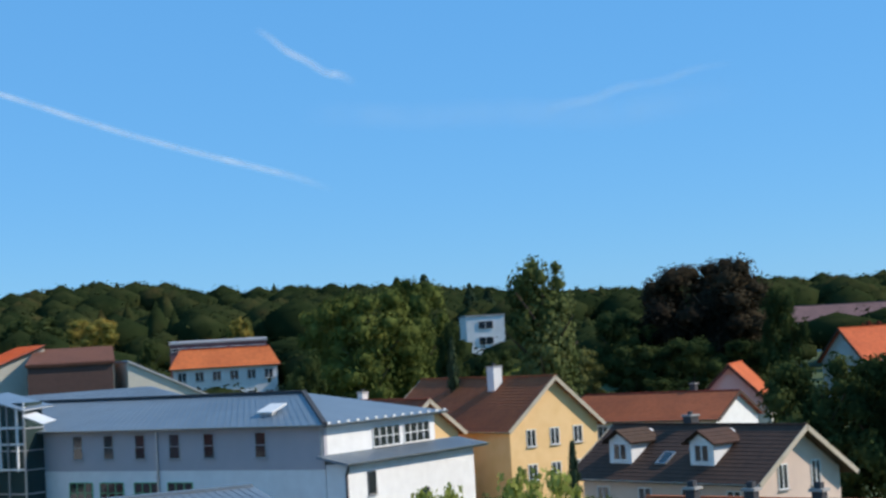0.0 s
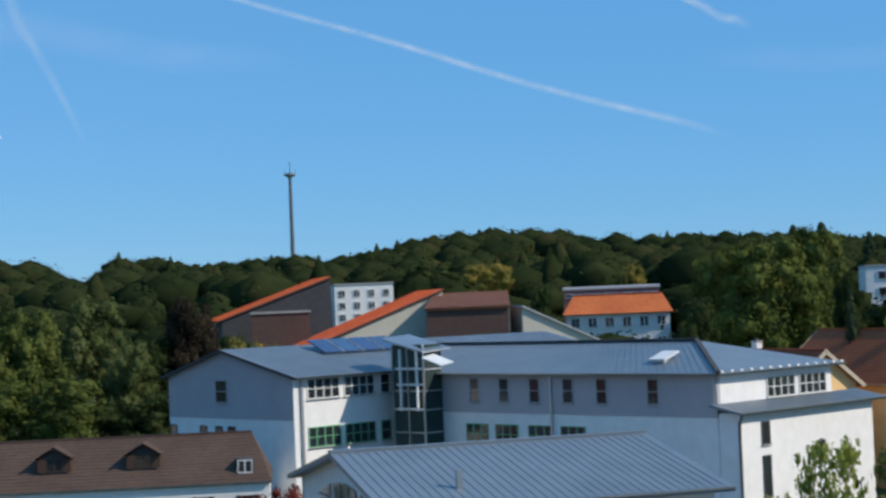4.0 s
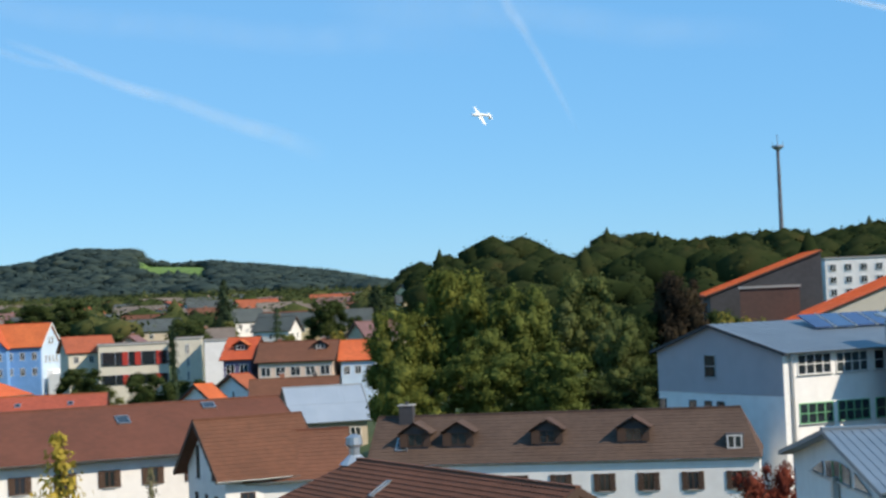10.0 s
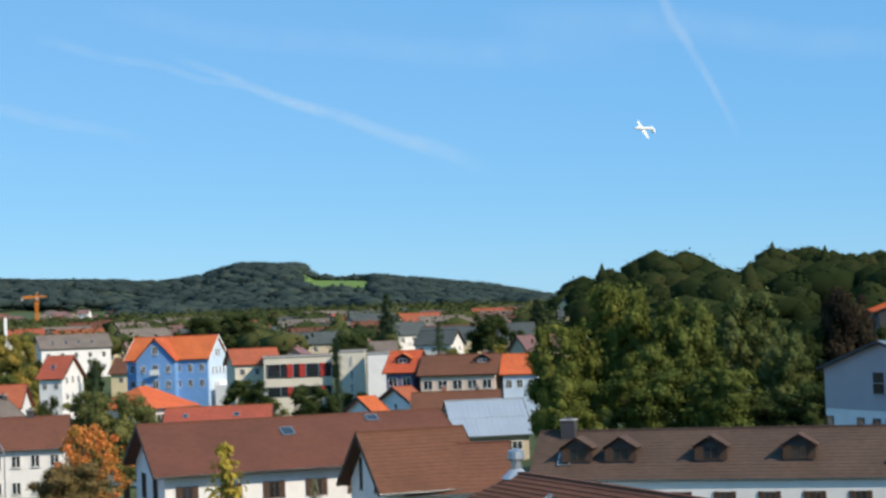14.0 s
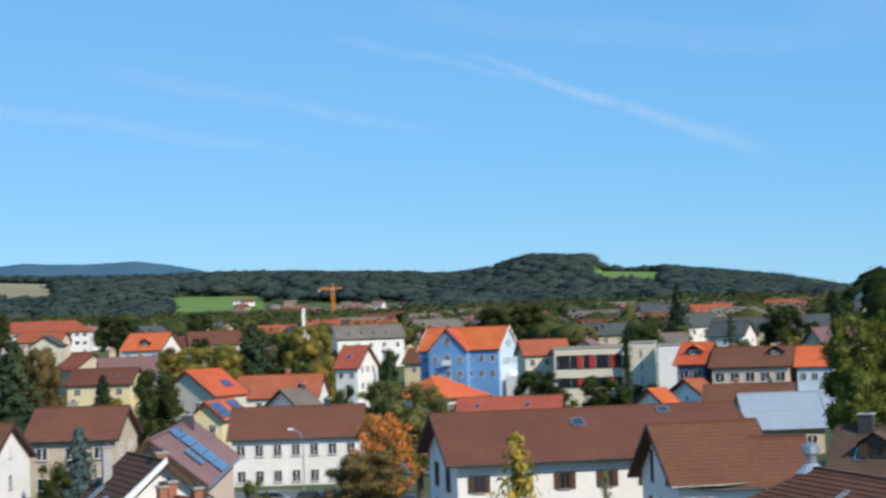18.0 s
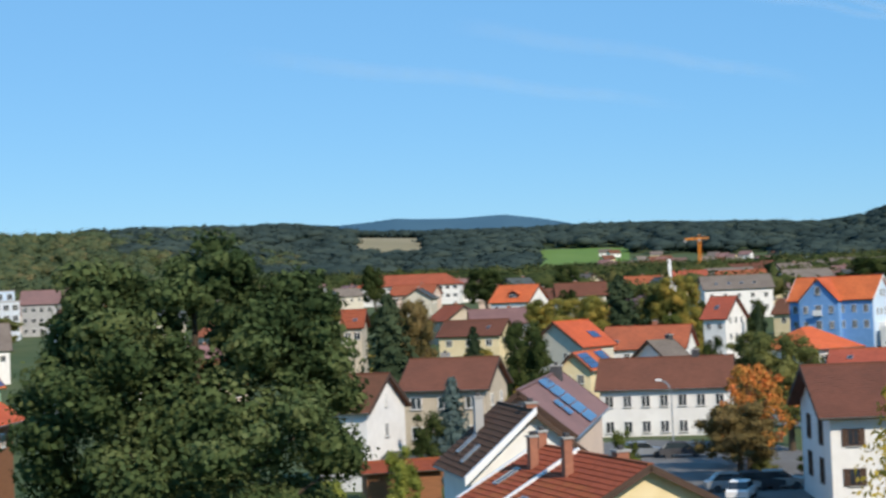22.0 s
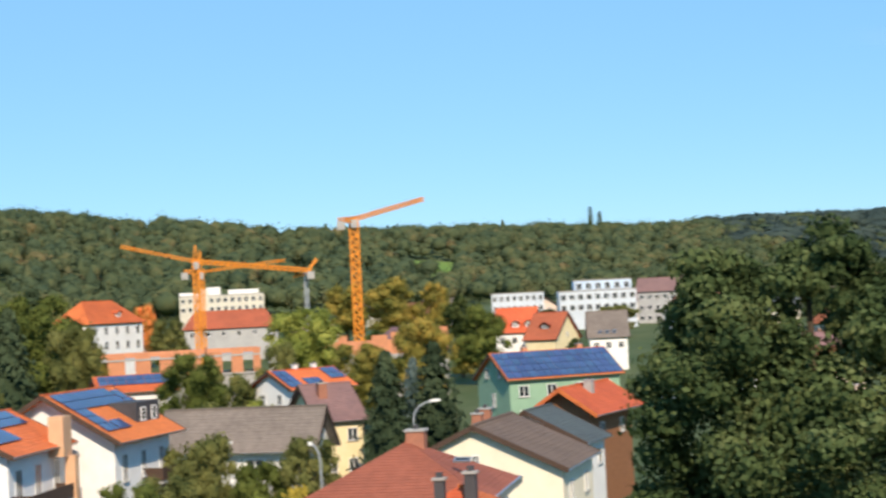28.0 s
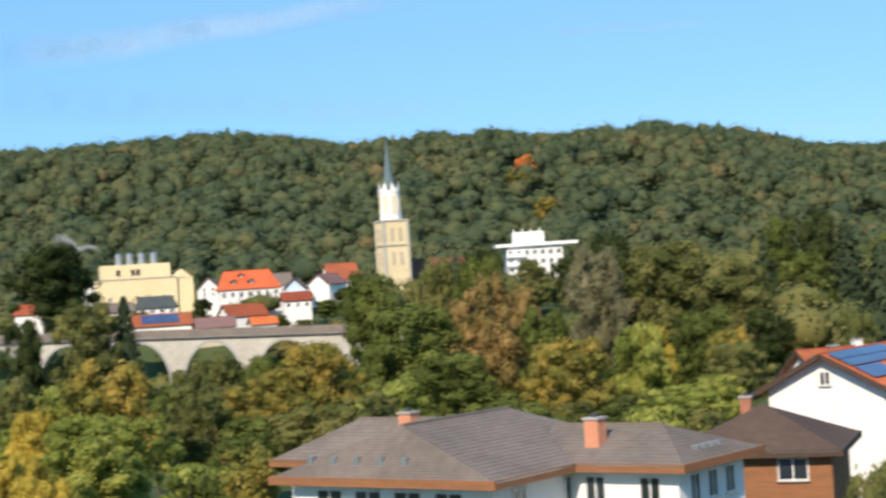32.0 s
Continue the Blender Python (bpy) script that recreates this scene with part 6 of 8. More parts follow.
# ---- balconies, dormer and pillar of the houses with solar panels ----
def balcony(h, x0, x1, y, z, depth=1.3, mat="brown_wood"):
    b = boxes("balcony", [(x0, x1, y - depth, y, z - 0.18, z)], M["concrete"], h, "balcony slab with brown boarded rail")
    boxes("rail", [(x0, x1, y - depth, y - depth + 0.06, z + 0.08, z + 0.95), (x0, x0 + 0.06, y - depth + 0.06, y, z + 0.08, z + 0.95), (x1 - 0.06, x1, y - depth + 0.06, y, z + 0.08, z + 0.95)], M[mat], b)


balcony(pv_house, 0.2, 4.9, -4.75, 5.6)
balcony(gable_house, -4.6, 3.0, -3.85, 5.6)
balcony(gable_house, -4.6, 3.0, -3.85, 2.8)
prism("shed_dormer", [(0.6, 9.4), (4.6, 9.4), (4.6, 11.1), (0.6, 11.1)], -4.1, -1.0, M["dark_wall"], pv_house, "dark shed dormer with white windows")
for x in (1.7, 3.6):
    window(pv_house, pose(x, -4.12, 10.25), 0.8, 1.0, "white_frame", mull=1, sill=False)
boxes("pillar", [(2.0, 3.6, -4.9, -3.9, 8.3, 10.9), (2.9, 3.6, -5.3, -4.6, -1, 8.3)], M["terracotta_pale"], gable_house, "pale terracotta pillar and flue")

# ---- white firewalls of the terrace ----
for h, x, w, ze, zr in ((terrace_a, 4.2, 8.2, 6.7, 10.1), (terrace_c, -6.4, 9.2, 6.4, 8.8), (terrace_c, -1.6, 9.2, 6.4, 8.8)):
    link("firewall", [(xx, y, z) for xx in (x, x + 0.28) for y, z in ((-w / 2 - 0.05, ze - 0.4), (0, zr - 0.1), (0, zr + 0.22), (-w / 2 - 0.05, ze + 0.1))], [(0, 1, 2, 3), (7, 6, 5, 4), (3, 2, 6, 7), (0, 3, 7, 4)], M["white_paint"], h, "white rendered firewall strip")


# ---- the yard and street between the gardens ----
def paving(name, label, outline, mat, z=0.03):
    v = [(*at(b, r), z) for b, r in outline]
    tagged(link(name, v, [tuple(range(len(v)))], mat), label, name, kind="structure")


paving("road", "grey asphalt yard and street between houses", [(-55, 128), (-50, 122), (-42, 122), (-42, 148), (-46, 176), (-50, 184), (-55, 178)], M["asphalt_pale"])
# unseen paving, added to bounce neutral light onto the school's shaded walls
paving("yard", "pale unseen ground added to bounce light round the school and hall", [(-19, 92), (-11, 62), (-2, 62), (1.5, 100), (-2, 108), (-8, 112), (-14, 118)], M["asphalt_pale"], 0.04)
paving("path", "narrow asphalt street by the white houses", [(-42, 126), (-30, 108), (-30, 114), (-42, 134)], M["asphalt_pale"], 0.035)


def car(label, b, d, turn, paint):
    h = tagged(base("car", *at(b, d), -b + turn), label, "car", "parked cars")
    side = [(-2.1, 0.35), (2.1, 0.35), (2.15, 0.75), (1.2, 0.92), (-1.7, 0.95), (-2.15, 0.8)]
    prism("body", side, -0.85, 0.85, M[paint], h)
    prism("cabin", [(-1.75, 0.94), (1.15, 0.9), (0.45, 1.42), (-1.2, 1.44)], -0.74, 0.74, M["glass"], h, "dark glazed cabin")
    prism("car_roof", [(-1.25, 1.43), (0.5, 1.41), (0.3, 1.5), (-1.0, 1.52)], -0.7, 0.7, M[paint], h)
    for sx in (-1.3, 1.3):
        for sy in (-0.8, 0.8):
            link("wheel", [(sx + 0.31 * math.cos(k * math.pi / 6), sy + o, 0.31 + 0.31 * math.sin(k * math.pi / 6)) for o in (-0.1, 0.1) for k in range(12)], [(k, (k + 1) % 12, (k + 1) % 12 + 12, k + 12) for k in range(12)] + [tuple(range(11, -1, -1)), tuple(range(12, 24))], M["dark_wall"], h)
    for sy in (-0.6, 0.6):
        boxes("headlight", [(2.1, 2.17, sy - 0.17, sy + 0.17, 0.6, 0.74)], M["white_paint"], h)


for lb, b, d, tn, pt in (("silver parked car on the yard", -47.3, 138, 10, "steel"), ("dark grey parked car on the yard", -46.5, 138.5, 14, "dark_wall"), ("pale grey parked car by the hedge", -45.8, 139, 8, "concrete"), ("white parked car on the yard", -47.0, 133, 80, "white_paint"), ("dark parked car by the white house", -48.9, 165, 5, "dark_wall"), ("silver parked car by the white house", -50.2, 166, 5, "steel"), ("dark parked car beside the terrace", -57.4, 112, 40, "dark_wall")):
    car(lb, b, d, tn, pt)
par = tagged(base("parasol", *at(-72.14, 118), 0), "red garden parasol on a white pole", "parasol")
bars("pole", [((0, 0, 0), (0, 0, 2.6))], 0.06, M["white_frame"], par)
link("canopy", [(1.4 * math.cos(k * math.pi / 4), 1.4 * math.sin(k * math.pi / 4), 2.45) for k in range(8)] + [(0, 0, 3.1)], [(k, (k + 1) % 8, 8) for k in range(8)], M["red_panel"], par, "red fabric canopy")
shade = tagged(base("parasol", *at(-72.6, 116), 0), "white garden parasol on a white pole", "parasol")
bars("pole", [((0, 0, 0), (0, 0, 2.3))], 0.06, M["white_frame"], shade)
link("canopy", [(1.5 * math.cos(k * math.pi / 4), 1.5 * math.sin(k * math.pi / 4), 2.15) for k in range(8)] + [(0, 0, 2.7)], [(k, (k + 1) % 8, 8) for k in range(8)], M["white_paint"], shade, "white fabric canopy")

# the near house whose weathered red roof comes into view with the first turn
house("house with a weathered red tiled roof", 11.9, 55.1, -40, 14, 10, 8.0, 11.2, "cream_wall", "old_orange_tile", chimneys=[(-4.9, -0.4, 0.35, 0.36, "dark_wall"), (-2.6, -0.5, 0.35, 0.36, "dark_wall"), (-0.2, -0.4, 0.35, 0.36, "dark_wall")], sky=[(-3.4, 0.3, 0.5, 0.5)])

# ---- leaves ----
def leaves(name, stops, scale=0.12, random_leaf=0.35, through_light=0.22, lift=1.5, patchy=0.5):
    """Foliage: colours change from tree to tree and leaf to leaf, and some light passes through."""
    m = bpy.data.materials.new(name)
    m.use_nodes = True
    n, l = m.node_tree.nodes, m.node_tree.links
    n.remove(n["Principled BSDF"])
    co = n.new("ShaderNodeTexCoord")
    info = n.new("ShaderNodeObjectInfo")
    ns = n.new("ShaderNodeTexNoise")
    ns.noise_dimensions = "4D"
    ns.inputs["Scale"].default_value, ns.inputs["Detail"].default_value = scale, 3
    ns.inputs["Roughness"].default_value = patchy
    mul = n.new("ShaderNodeMath")
    mul.operation, mul.inputs[1].default_value = "MULTIPLY", 50
    l.new(info.outputs["Random"], mul.inputs[0])
    l.new(mul.outputs[0], ns.inputs["W"])
    l.new(co.outputs["Object"], ns.inputs["Vector"])
    geo = n.new("ShaderNodeNewGeometry")
    mix = n.new("ShaderNodeMapRange")
    mix.inputs["From Min"].default_value, mix.inputs["From Max"].default_value = 0.32, 0.68
    l.new(ns.outputs[0], mix.inputs[0])
    jit = n.new("ShaderNodeMath")
    jit.operation = "MULTIPLY_ADD"
    jit.inputs[1].default_value = random_leaf
    l.new(geo.outputs["Random Per Island"], jit.inputs[0])
    sub = n.new("ShaderNodeMath")
    sub.operation, sub.inputs[1].default_value = "SUBTRACT", random_leaf / 2
    l.new(mix.outputs[0], sub.inputs[0])
    l.new(sub.outputs[0], jit.inputs[2])
    ramp = n.new("ShaderNodeValToRGB")
    while len(ramp.color_ramp.elements) < len(stops):
        ramp.color_ramp.elements.new(0.5)
    for i, c in enumerate(stops):
        ramp.color_ramp.elements[i].position = i / (len(stops) - 1)
        grey = sum(c) / 3
        ramp.color_ramp.elements[i].color = (*(min(1.0, (v * 0.87 + grey * 0.13) * lift) for v in c), 1)
    l.new(jit.outputs[0], ramp.inputs[0])
    d, t, g, s = n.new("ShaderNodeBsdfDiffuse"), n.new("ShaderNodeBsdfTranslucent"), n.new("ShaderNodeMixShader"), n["Material Output"]
    l.new(ramp.outputs[0], d.inputs[0])
    l.new(ramp.outputs[0], t.inputs[0])
    g.inputs[0].default_value = through_light
    l.new(d.outputs[0], g.inputs[1])
    l.new(t.outputs[0], g.inputs[2])
    l.new(g.outputs[0], s.inputs[0])
    return m


LEAF = {
    "leaf": leaves("green_foliage", [(0.034, 0.047, 0.010), (0.064, 0.082, 0.016), (0.102, 0.12, 0.024)], 3, lift=1.62),
    # lighter copy of leaf with the sunlight put into its colour
    "leaflime": leaves("sunlit_green_foliage", [(0.05, 0.064, 0.012), (0.098, 0.112, 0.018), (0.15, 0.155, 0.028)], 3),
    "leafdark": leaves("dark_green_foliage", [(0.014, 0.024, 0.008), (0.03, 0.045, 0.013), (0.055, 0.07, 0.02)], 3),
    "leafbirch": leaves("grey_green_foliage", [(0.035, 0.05, 0.014), (0.07, 0.09, 0.025), (0.11, 0.125, 0.04)], 3),
    "leafcopper": leaves("copper_beech_foliage", [(0.014, 0.012, 0.009), (0.026, 0.02, 0.013), (0.045, 0.035, 0.02)], 3),
    # lift 1.95 and through_light 0.34 pale the western crowns in place of haze
    "leafyg": leaves("yellow_green_foliage", [(0.07, 0.09, 0.015), (0.14, 0.16, 0.025), (0.22, 0.22, 0.04)], 3, through_light=0.34, lift=1.95),
    "leafolive": leaves("olive_foliage", [(0.045, 0.055, 0.016), (0.085, 0.09, 0.024), (0.13, 0.125, 0.035)], 3, through_light=0.34, lift=1.95),
    "leafautumn": leaves("turning_autumn_foliage", [(0.06, 0.07, 0.015), (0.14, 0.12, 0.02), (0.26, 0.17, 0.025)], 3, through_light=0.34, lift=1.95),
    "leafyellow": leaves("yellow_autumn_foliage", [(0.16, 0.13, 0.015), (0.30, 0.22, 0.02), (0.42, 0.30, 0.03)], 3),
    "leaforange": leaves("orange_autumn_foliage", [(0.12, 0.09, 0.015), (0.42, 0.16, 0.022), (0.74, 0.17, 0.03)], 3),
    "leafbrown": leaves("brown_autumn_foliage", [(0.07, 0.052, 0.018), (0.12, 0.088, 0.03), (0.175, 0.12, 0.045)], 3),
    "leaftan": leaves("orange_brown_autumn_foliage", [(0.10, 0.080, 0.022), (0.17, 0.115, 0.034), (0.25, 0.15, 0.05)], 3, through_light=0.34, lift=1.95),
    "leafpale": leaves("pale_thin_foliage", [(0.10, 0.10, 0.05), (0.17, 0.16, 0.08), (0.23, 0.20, 0.11)], 3, through_light=0.34, lift=1.35),
    "spruce": leaves("spruce_needles", [(0.016, 0.027, 0.014), (0.030, 0.048, 0.024), (0.052, 0.074, 0.036)], 3),
    "bluespruce": leaves("blue_spruce_needles", [(0.03, 0.055, 0.05), (0.06, 0.095, 0.09), (0.10, 0.14, 0.13)], 3),
    "red": leaves("dark_red_foliage", [(0.06, 0.014, 0.010), (0.12, 0.025, 0.015), (0.18, 0.04, 0.02)], 3),
    # paler and bluer than hillwood: the haze over these slopes is in the colour
    "wood": leaves("mixed_woodland", [(0.026, 0.044, 0.026), (0.036, 0.054, 0.028), (0.048, 0.064, 0.029), (0.066, 0.072, 0.030), (0.105, 0.080, 0.034)], 0.034, 0.15, 0.3, lift=2.05, patchy=0.85),
    # valley leaves brightened likewise, a hazy paleness put into their colour
    "valleywood": leaves("mixed_valley_trees", [(0.042, 0.054, 0.02), (0.062, 0.076, 0.024), (0.085, 0.09, 0.027), (0.115, 0.102, 0.03), (0.165, 0.125, 0.035)], 0.05, 0.25, 0.34, lift=2.1),
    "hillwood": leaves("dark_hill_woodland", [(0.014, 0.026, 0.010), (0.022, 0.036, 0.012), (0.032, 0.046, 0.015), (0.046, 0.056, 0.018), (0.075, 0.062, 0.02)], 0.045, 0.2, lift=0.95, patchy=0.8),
    # aerial haze is painted in: blue-shifted, lifted leaf colours
    "farwood": leaves("haze_blue_woodland", [(0.022, 0.038, 0.037), (0.032, 0.052, 0.048), (0.046, 0.066, 0.053)], 0.012, 0.2),
    "townwood": leaves("town_garden_trees", [(0.020, 0.032, 0.012), (0.034, 0.048, 0.016), (0.055, 0.066, 0.02), (0.085, 0.075, 0.024)], 0.05, 0.25),
    "oak": leaves("oak_leaves", [(0.021, 0.038, 0.014), (0.040, 0.064, 0.022), (0.068, 0.096, 0.032), (0.105, 0.128, 0.045)], 0.5, 0.5, lift=1.4),
}


def raw_mesh(name, verts, faces4, tri, mat):
    """A mesh straight from arrays of quads and triangles."""
    me = bpy.data.meshes.new(name)
    me.vertices.add(len(verts))
    me.vertices.foreach_set("co", np.asarray(verts, np.float32).ravel())
    q, t = np.asarray(faces4, np.int32).reshape(-1, 4), np.asarray(tri, np.int32).reshape(-1, 3)
    idx = np.concatenate([q.ravel(), t.ravel()])
    me.loops.add(len(idx))
    me.loops.foreach_set("vertex_index", idx)
    me.polygons.add(len(q) + len(t))
    starts = np.concatenate([np.arange(len(q)) * 4, len(q) * 4 + np.arange(len(t)) * 3])
    me.polygons.foreach_set("loop_start", starts.astype(np.int32))
    me.materials.append(mat)
    me.update(calc_edges=True)
    return me


def unit(v):
    return v / np.linalg.norm(v, axis=-1, keepdims=True)


def leaf_quads(c, out, size, rng, spread=0.42, slim=0.65):
    nrm = unit(out + rng.normal(scale=spread, size=out.shape))
    t1 = unit(np.cross(nrm, rng.normal(size=out.shape)))
    t2 = np.cross(nrm, t1)
    sz = size * (0.6 + 0.8 * rng.random(len(c)))[:, None] if np.isscalar(size) else (size * (0.6 + 0.8 * rng.random(len(c))))[:, None]
    return np.stack([c - t1 * sz, c - t2 * sz * slim, c + t1 * sz, c + t2 * sz * slim], 1).reshape(-1, 3)


_bm = bmesh.new()
bmesh.ops.create_icosphere(_bm, subdivisions=1, radius=1)
_bm.verts.index_update()
ICO_V = np.array([v.co[:] for v in _bm.verts])
ICO_F = np.array([[v.index for v in f.verts] for f in _bm.faces])
_bm.free()


def crown(name, rng, lobes, count, size, mat, fill=0.64, shell=0.55):
    """Leaf clumps on and inside several lobes (x, y, z, rx, rz) with dark hearts."""
    lobes = np.array(lobes, float)
    w = lobes[:, 3] * lobes[:, 4]
    pick = rng.choice(len(lobes), count, p=w / w.sum())
    d = unit(rng.normal(size=(count, 3)))
    k = 1 - shell * rng.random(count) ** 2.2 + 0.13 * rng.normal(size=count)
    c = lobes[pick, :3] + d * k[:, None] * np.stack([lobes[pick, 3], lobes[pick, 3], lobes[pick, 4]], 1)
    q = leaf_quads(c, d, size, rng)
    nv = len(q)
    faces = np.arange(nv).reshape(-1, 4)
    verts, tris = [q], []
    for i, (x, y, z, rx, rz) in enumerate(lobes):
        tris.append(ICO_F + nv + i * len(ICO_V))
        verts.append(ICO_V * [rx * fill, rx * fill, rz * fill] * (0.85 + 0.3 * rng.random((len(ICO_V), 1))) + [x, y, z])
    return raw_mesh(name, np.concatenate(verts), faces, np.concatenate(tris), mat)


def broad_lobes(rng, n=46, bottom=0.18, r0=0.055, r1=0.125):
    """Many boughs spread over an uneven egg-shaped crown, with a heart that closes the middle."""
    out = []
    lean = rng.uniform(0, 2 * math.pi)
    for i in range(n):
        a, z = rng.uniform(0, 2 * math.pi), bottom + 0.1 + (0.84 - bottom) * (i + rng.random()) / n
        span = 0.40 * math.sqrt(max(0.06, 1 - ((z - 0.5) / 0.54) ** 2)) * (1 + 0.16 * math.cos(a - lean) + 0.13 * math.sin(3 * a + lean))
        r = rng.uniform(r0, r1)
        k = rng.uniform(0.6, 1.0)
        out.append((math.cos(a) * max(0.02, span - r * 0.6) * k, math.sin(a) * max(0.02, span - r * 0.6) * k, min(z, 1 - r * 0.9), r, r * rng.uniform(0.62, 0.9)))
    out += [(0, 0, 0.46, 0.23, 0.24), (0.03 * math.cos(lean), 0.03 * math.sin(lean), 0.66, 0.19, 0.2)]
    return out


def stem(name, segments, mat=None):
    """Tapered round limbs: each ((x, y, z, r), (x, y, z, r))."""
    v, f = [], []
    for p, q in segments:
        k = len(v)
        a, b = Vector(p[:3]), Vector(q[:3])
        d = (b - a).normalized()
        s = d.cross(Vector((1, 0, 0)) if abs(d.x) < 0.8 else Vector((0, 1, 0))).normalized()
        t = d.cross(s)
        for c, r in ((a, p[3]), (b, q[3])):
            v += [tuple(c + (s * math.cos(j * math.pi / 4) + t * math.sin(j * math.pi / 4)) * r) for j in range(8)]
        f += [(k + j, k + (j + 1) % 8, k + (j + 1) % 8 + 8, k + j + 8) for j in range(8)]
    me = bpy.data.meshes.new(name)
    me.from_pydata(v, [], f)
    me.materials.append(mat or M["bark"])
    return me


KINDS = {}


def make_kinds():
    rng = np.random.default_rng(4)
    some = LEAF["leaf"]
    KINDS["broad"] = [(crown("crown", rng, broad_lobes(rng, 48), 10500, 0.0135, some, 0.7, 0.45), 0) for i in range(6)]
    KINDS["tall"] = [(crown("crown", rng, [(x * 0.6, y * 0.6, z, r * 0.8, rz * 1.1) for x, y, z, r, rz in broad_lobes(rng, 40, 0.06)], 7000, 0.0135, some, 0.6, 0.6), 0)]
    KINDS["bush"] = [(crown("crown", rng, [(x, y, max(0.15, z - 0.12), r * 1.2, rz * 1.1) for x, y, z, r, rz in broad_lobes(rng, 26, 0.0)], 4200, 0.021, some), 0) for i in range(3)]
    KINDS["young"] = [(crown("crown", rng, [(x * (0.5 + 0.75 * rng.random()), y * (0.5 + 0.75 * rng.random()), z, r * 0.7, rz * 0.55) for x, y, z, r, rz in broad_lobes(rng, 90, 0.10)[:90]], 3000, 0.0165, some, 0.06, 1.0), 0) for i in range(2)]
    for kind, wide, n in (("cone", 1.0, 4200), ("column", 0.9, 1800), ("larch", 0.7, 1500)):
        got = []
        for i in range(2 if kind == "cone" else 1):
            tiers = 13
            t = rng.integers(0, tiers, n)
            h = 0.06 + 0.92 * (t + 0.9 * rng.random(n) ** 0.5) / tiers
            if kind == "column":
                R = 0.46 * np.minimum(1, (1.02 - h) * 4) ** 0.6
            else:
                R = 0.5 * (1.03 - h) ** (0.8 if kind == "cone" else 0.85)
            u = rng.random(n) ** (0.5 if kind != "larch" else 0.6)
            a = rng.uniform(0, 2 * math.pi, n)
            lobed = (0.75 + 0.25 * np.sin(a * 5 + t * 2.1)) if kind != "larch" else (0.68 + 0.32 * np.sign(np.sin(a * 4 + t * 1.7)))
            c = np.stack([np.cos(a) * R * u * lobed, np.sin(a) * R * u * lobed, h - 0.05 * u * (1 - h) - 0.02 * rng.random(n)], 1)
            out = np.stack([np.cos(a), np.sin(a), np.full(n, 0.6)], 1)
            q = leaf_quads(c, out, 0.026 if kind != "larch" else 0.022, rng, 0.45, 0.5)
            ring = np.array([[math.cos(k * math.pi / 4), math.sin(k * math.pi / 4)] for k in range(8)])
            s = 0.3 if kind != "column" else 0.36
            cv = np.concatenate([np.c_[ring * s * 0.9, np.full(8, 0.1)], [[0, 0, 0.92]]]) if kind != "larch" else np.zeros((0, 3))
            nv = len(q)
            tri = [[nv + k, nv + (k + 1) % 8, nv + 8] for k in range(8)] if kind != "larch" else np.zeros((0, 3))
            got.append((raw_mesh("crown", np.concatenate([q, cv]), np.arange(nv).reshape(-1, 4), tri, some), 0))
        KINDS[kind] = got
    limbs = [((0, 0, 0, 0.035), (0.004, 0, 0.35, 0.024)), ((0.004, 0, 0.35, 0.024), (0, 0.01, 0.8, 0.006))]
    for k in range(7):
        a = k * 2.4
        limbs.append(((0, 0, 0.25 + k * 0.06, 0.012), (0.26 * math.cos(a), 0.26 * math.sin(a), 0.45 + k * 0.06, 0.003)))
    KINDS["trunk"] = stem("trunk", limbs)
    KINDS["pole"] = stem("trunk", [((0, 0, 0, 0.03), (0, 0, 0.95, 0.004))])


make_kinds()
WORDS = {"leaf": "green", "leaflime": "sunlit-toned green", "leafdark": "dark green", "leafbirch": "grey-green", "leafcopper": "dark copper-leaved", "leafyg": "yellow-green", "leafolive": "olive-green", "leafautumn": "turning yellow-brown", "leafyellow": "yellow autumn",
         "leaforange": "bright orange autumn", "leafbrown": "brown autumn", "leaftan": "orange-brown autumn", "leafpale": "pale thin-leaved", "spruce": "dark", "bluespruce": "blue-grey", "red": "dark red"}
NOUN = {"broad": "broadleaf tree with a dense uneven crown", "tall": "tall slender broadleaf tree with loose crown", "bush": "garden shrub with rounded crown", "young": "young garden tree with open crown", "cone": "conifer with layered drooping branches", "column": "narrow columnar conifer", "larch": "slim larch with feathery branches"}
_turn = random.Random(9)


def tree(kind, leaf, bearing, d, top, width):
    x, y = at(bearing, d)
    g = float(terrain(np.array([x]), np.array([y]))[0])
    h = max(top - g, 1.5)
    e = tagged(new("shrub" if kind == "bush" else "tree"), WORDS[leaf] + " " + NOUN[kind], "shrub" if kind == "bush" else "tree")
    wide = width * {"broad": 1.12, "bush": 1.1, "young": 1.15, "tall": 1.5, "cone": 1.75, "column": 1.0, "larch": 1.1}[kind]
    e.matrix_basis = pose(x, y, g - 0.1, 0, 0, _turn.uniform(0, 360)) @ Matrix.Diagonal((wide, wide, h, 1))
    c = new("crown", _turn.choice(KINDS[kind])[0])
    c.parent = e
    c.material_slots[0].link = "OBJECT"
    c.material_slots[0].material = LEAF[leaf]
    t = new("trunk", KINDS["pole" if kind in ("cone", "column", "larch") else "trunk"])
    t.parent = e
    return e


# kind, leaves, bearing, distance, height of the top, width
tree("broad", "leaf", -2.6, 190, 23.5, 13.1)
tree("broad", "leaf", -1.1, 200, 24.8, 9.2)
tree("broad", "leaf", -4.0, 195, 23.0, 8.3)
tree("broad", "leafdark", -4.7, 160, 17.0, 5.8)
tree("broad", "leafdark", -0.0, 170, 19.3, 3.9)
tree("tall", "leafbirch", 3.25, 172, 25.4, 10.5)
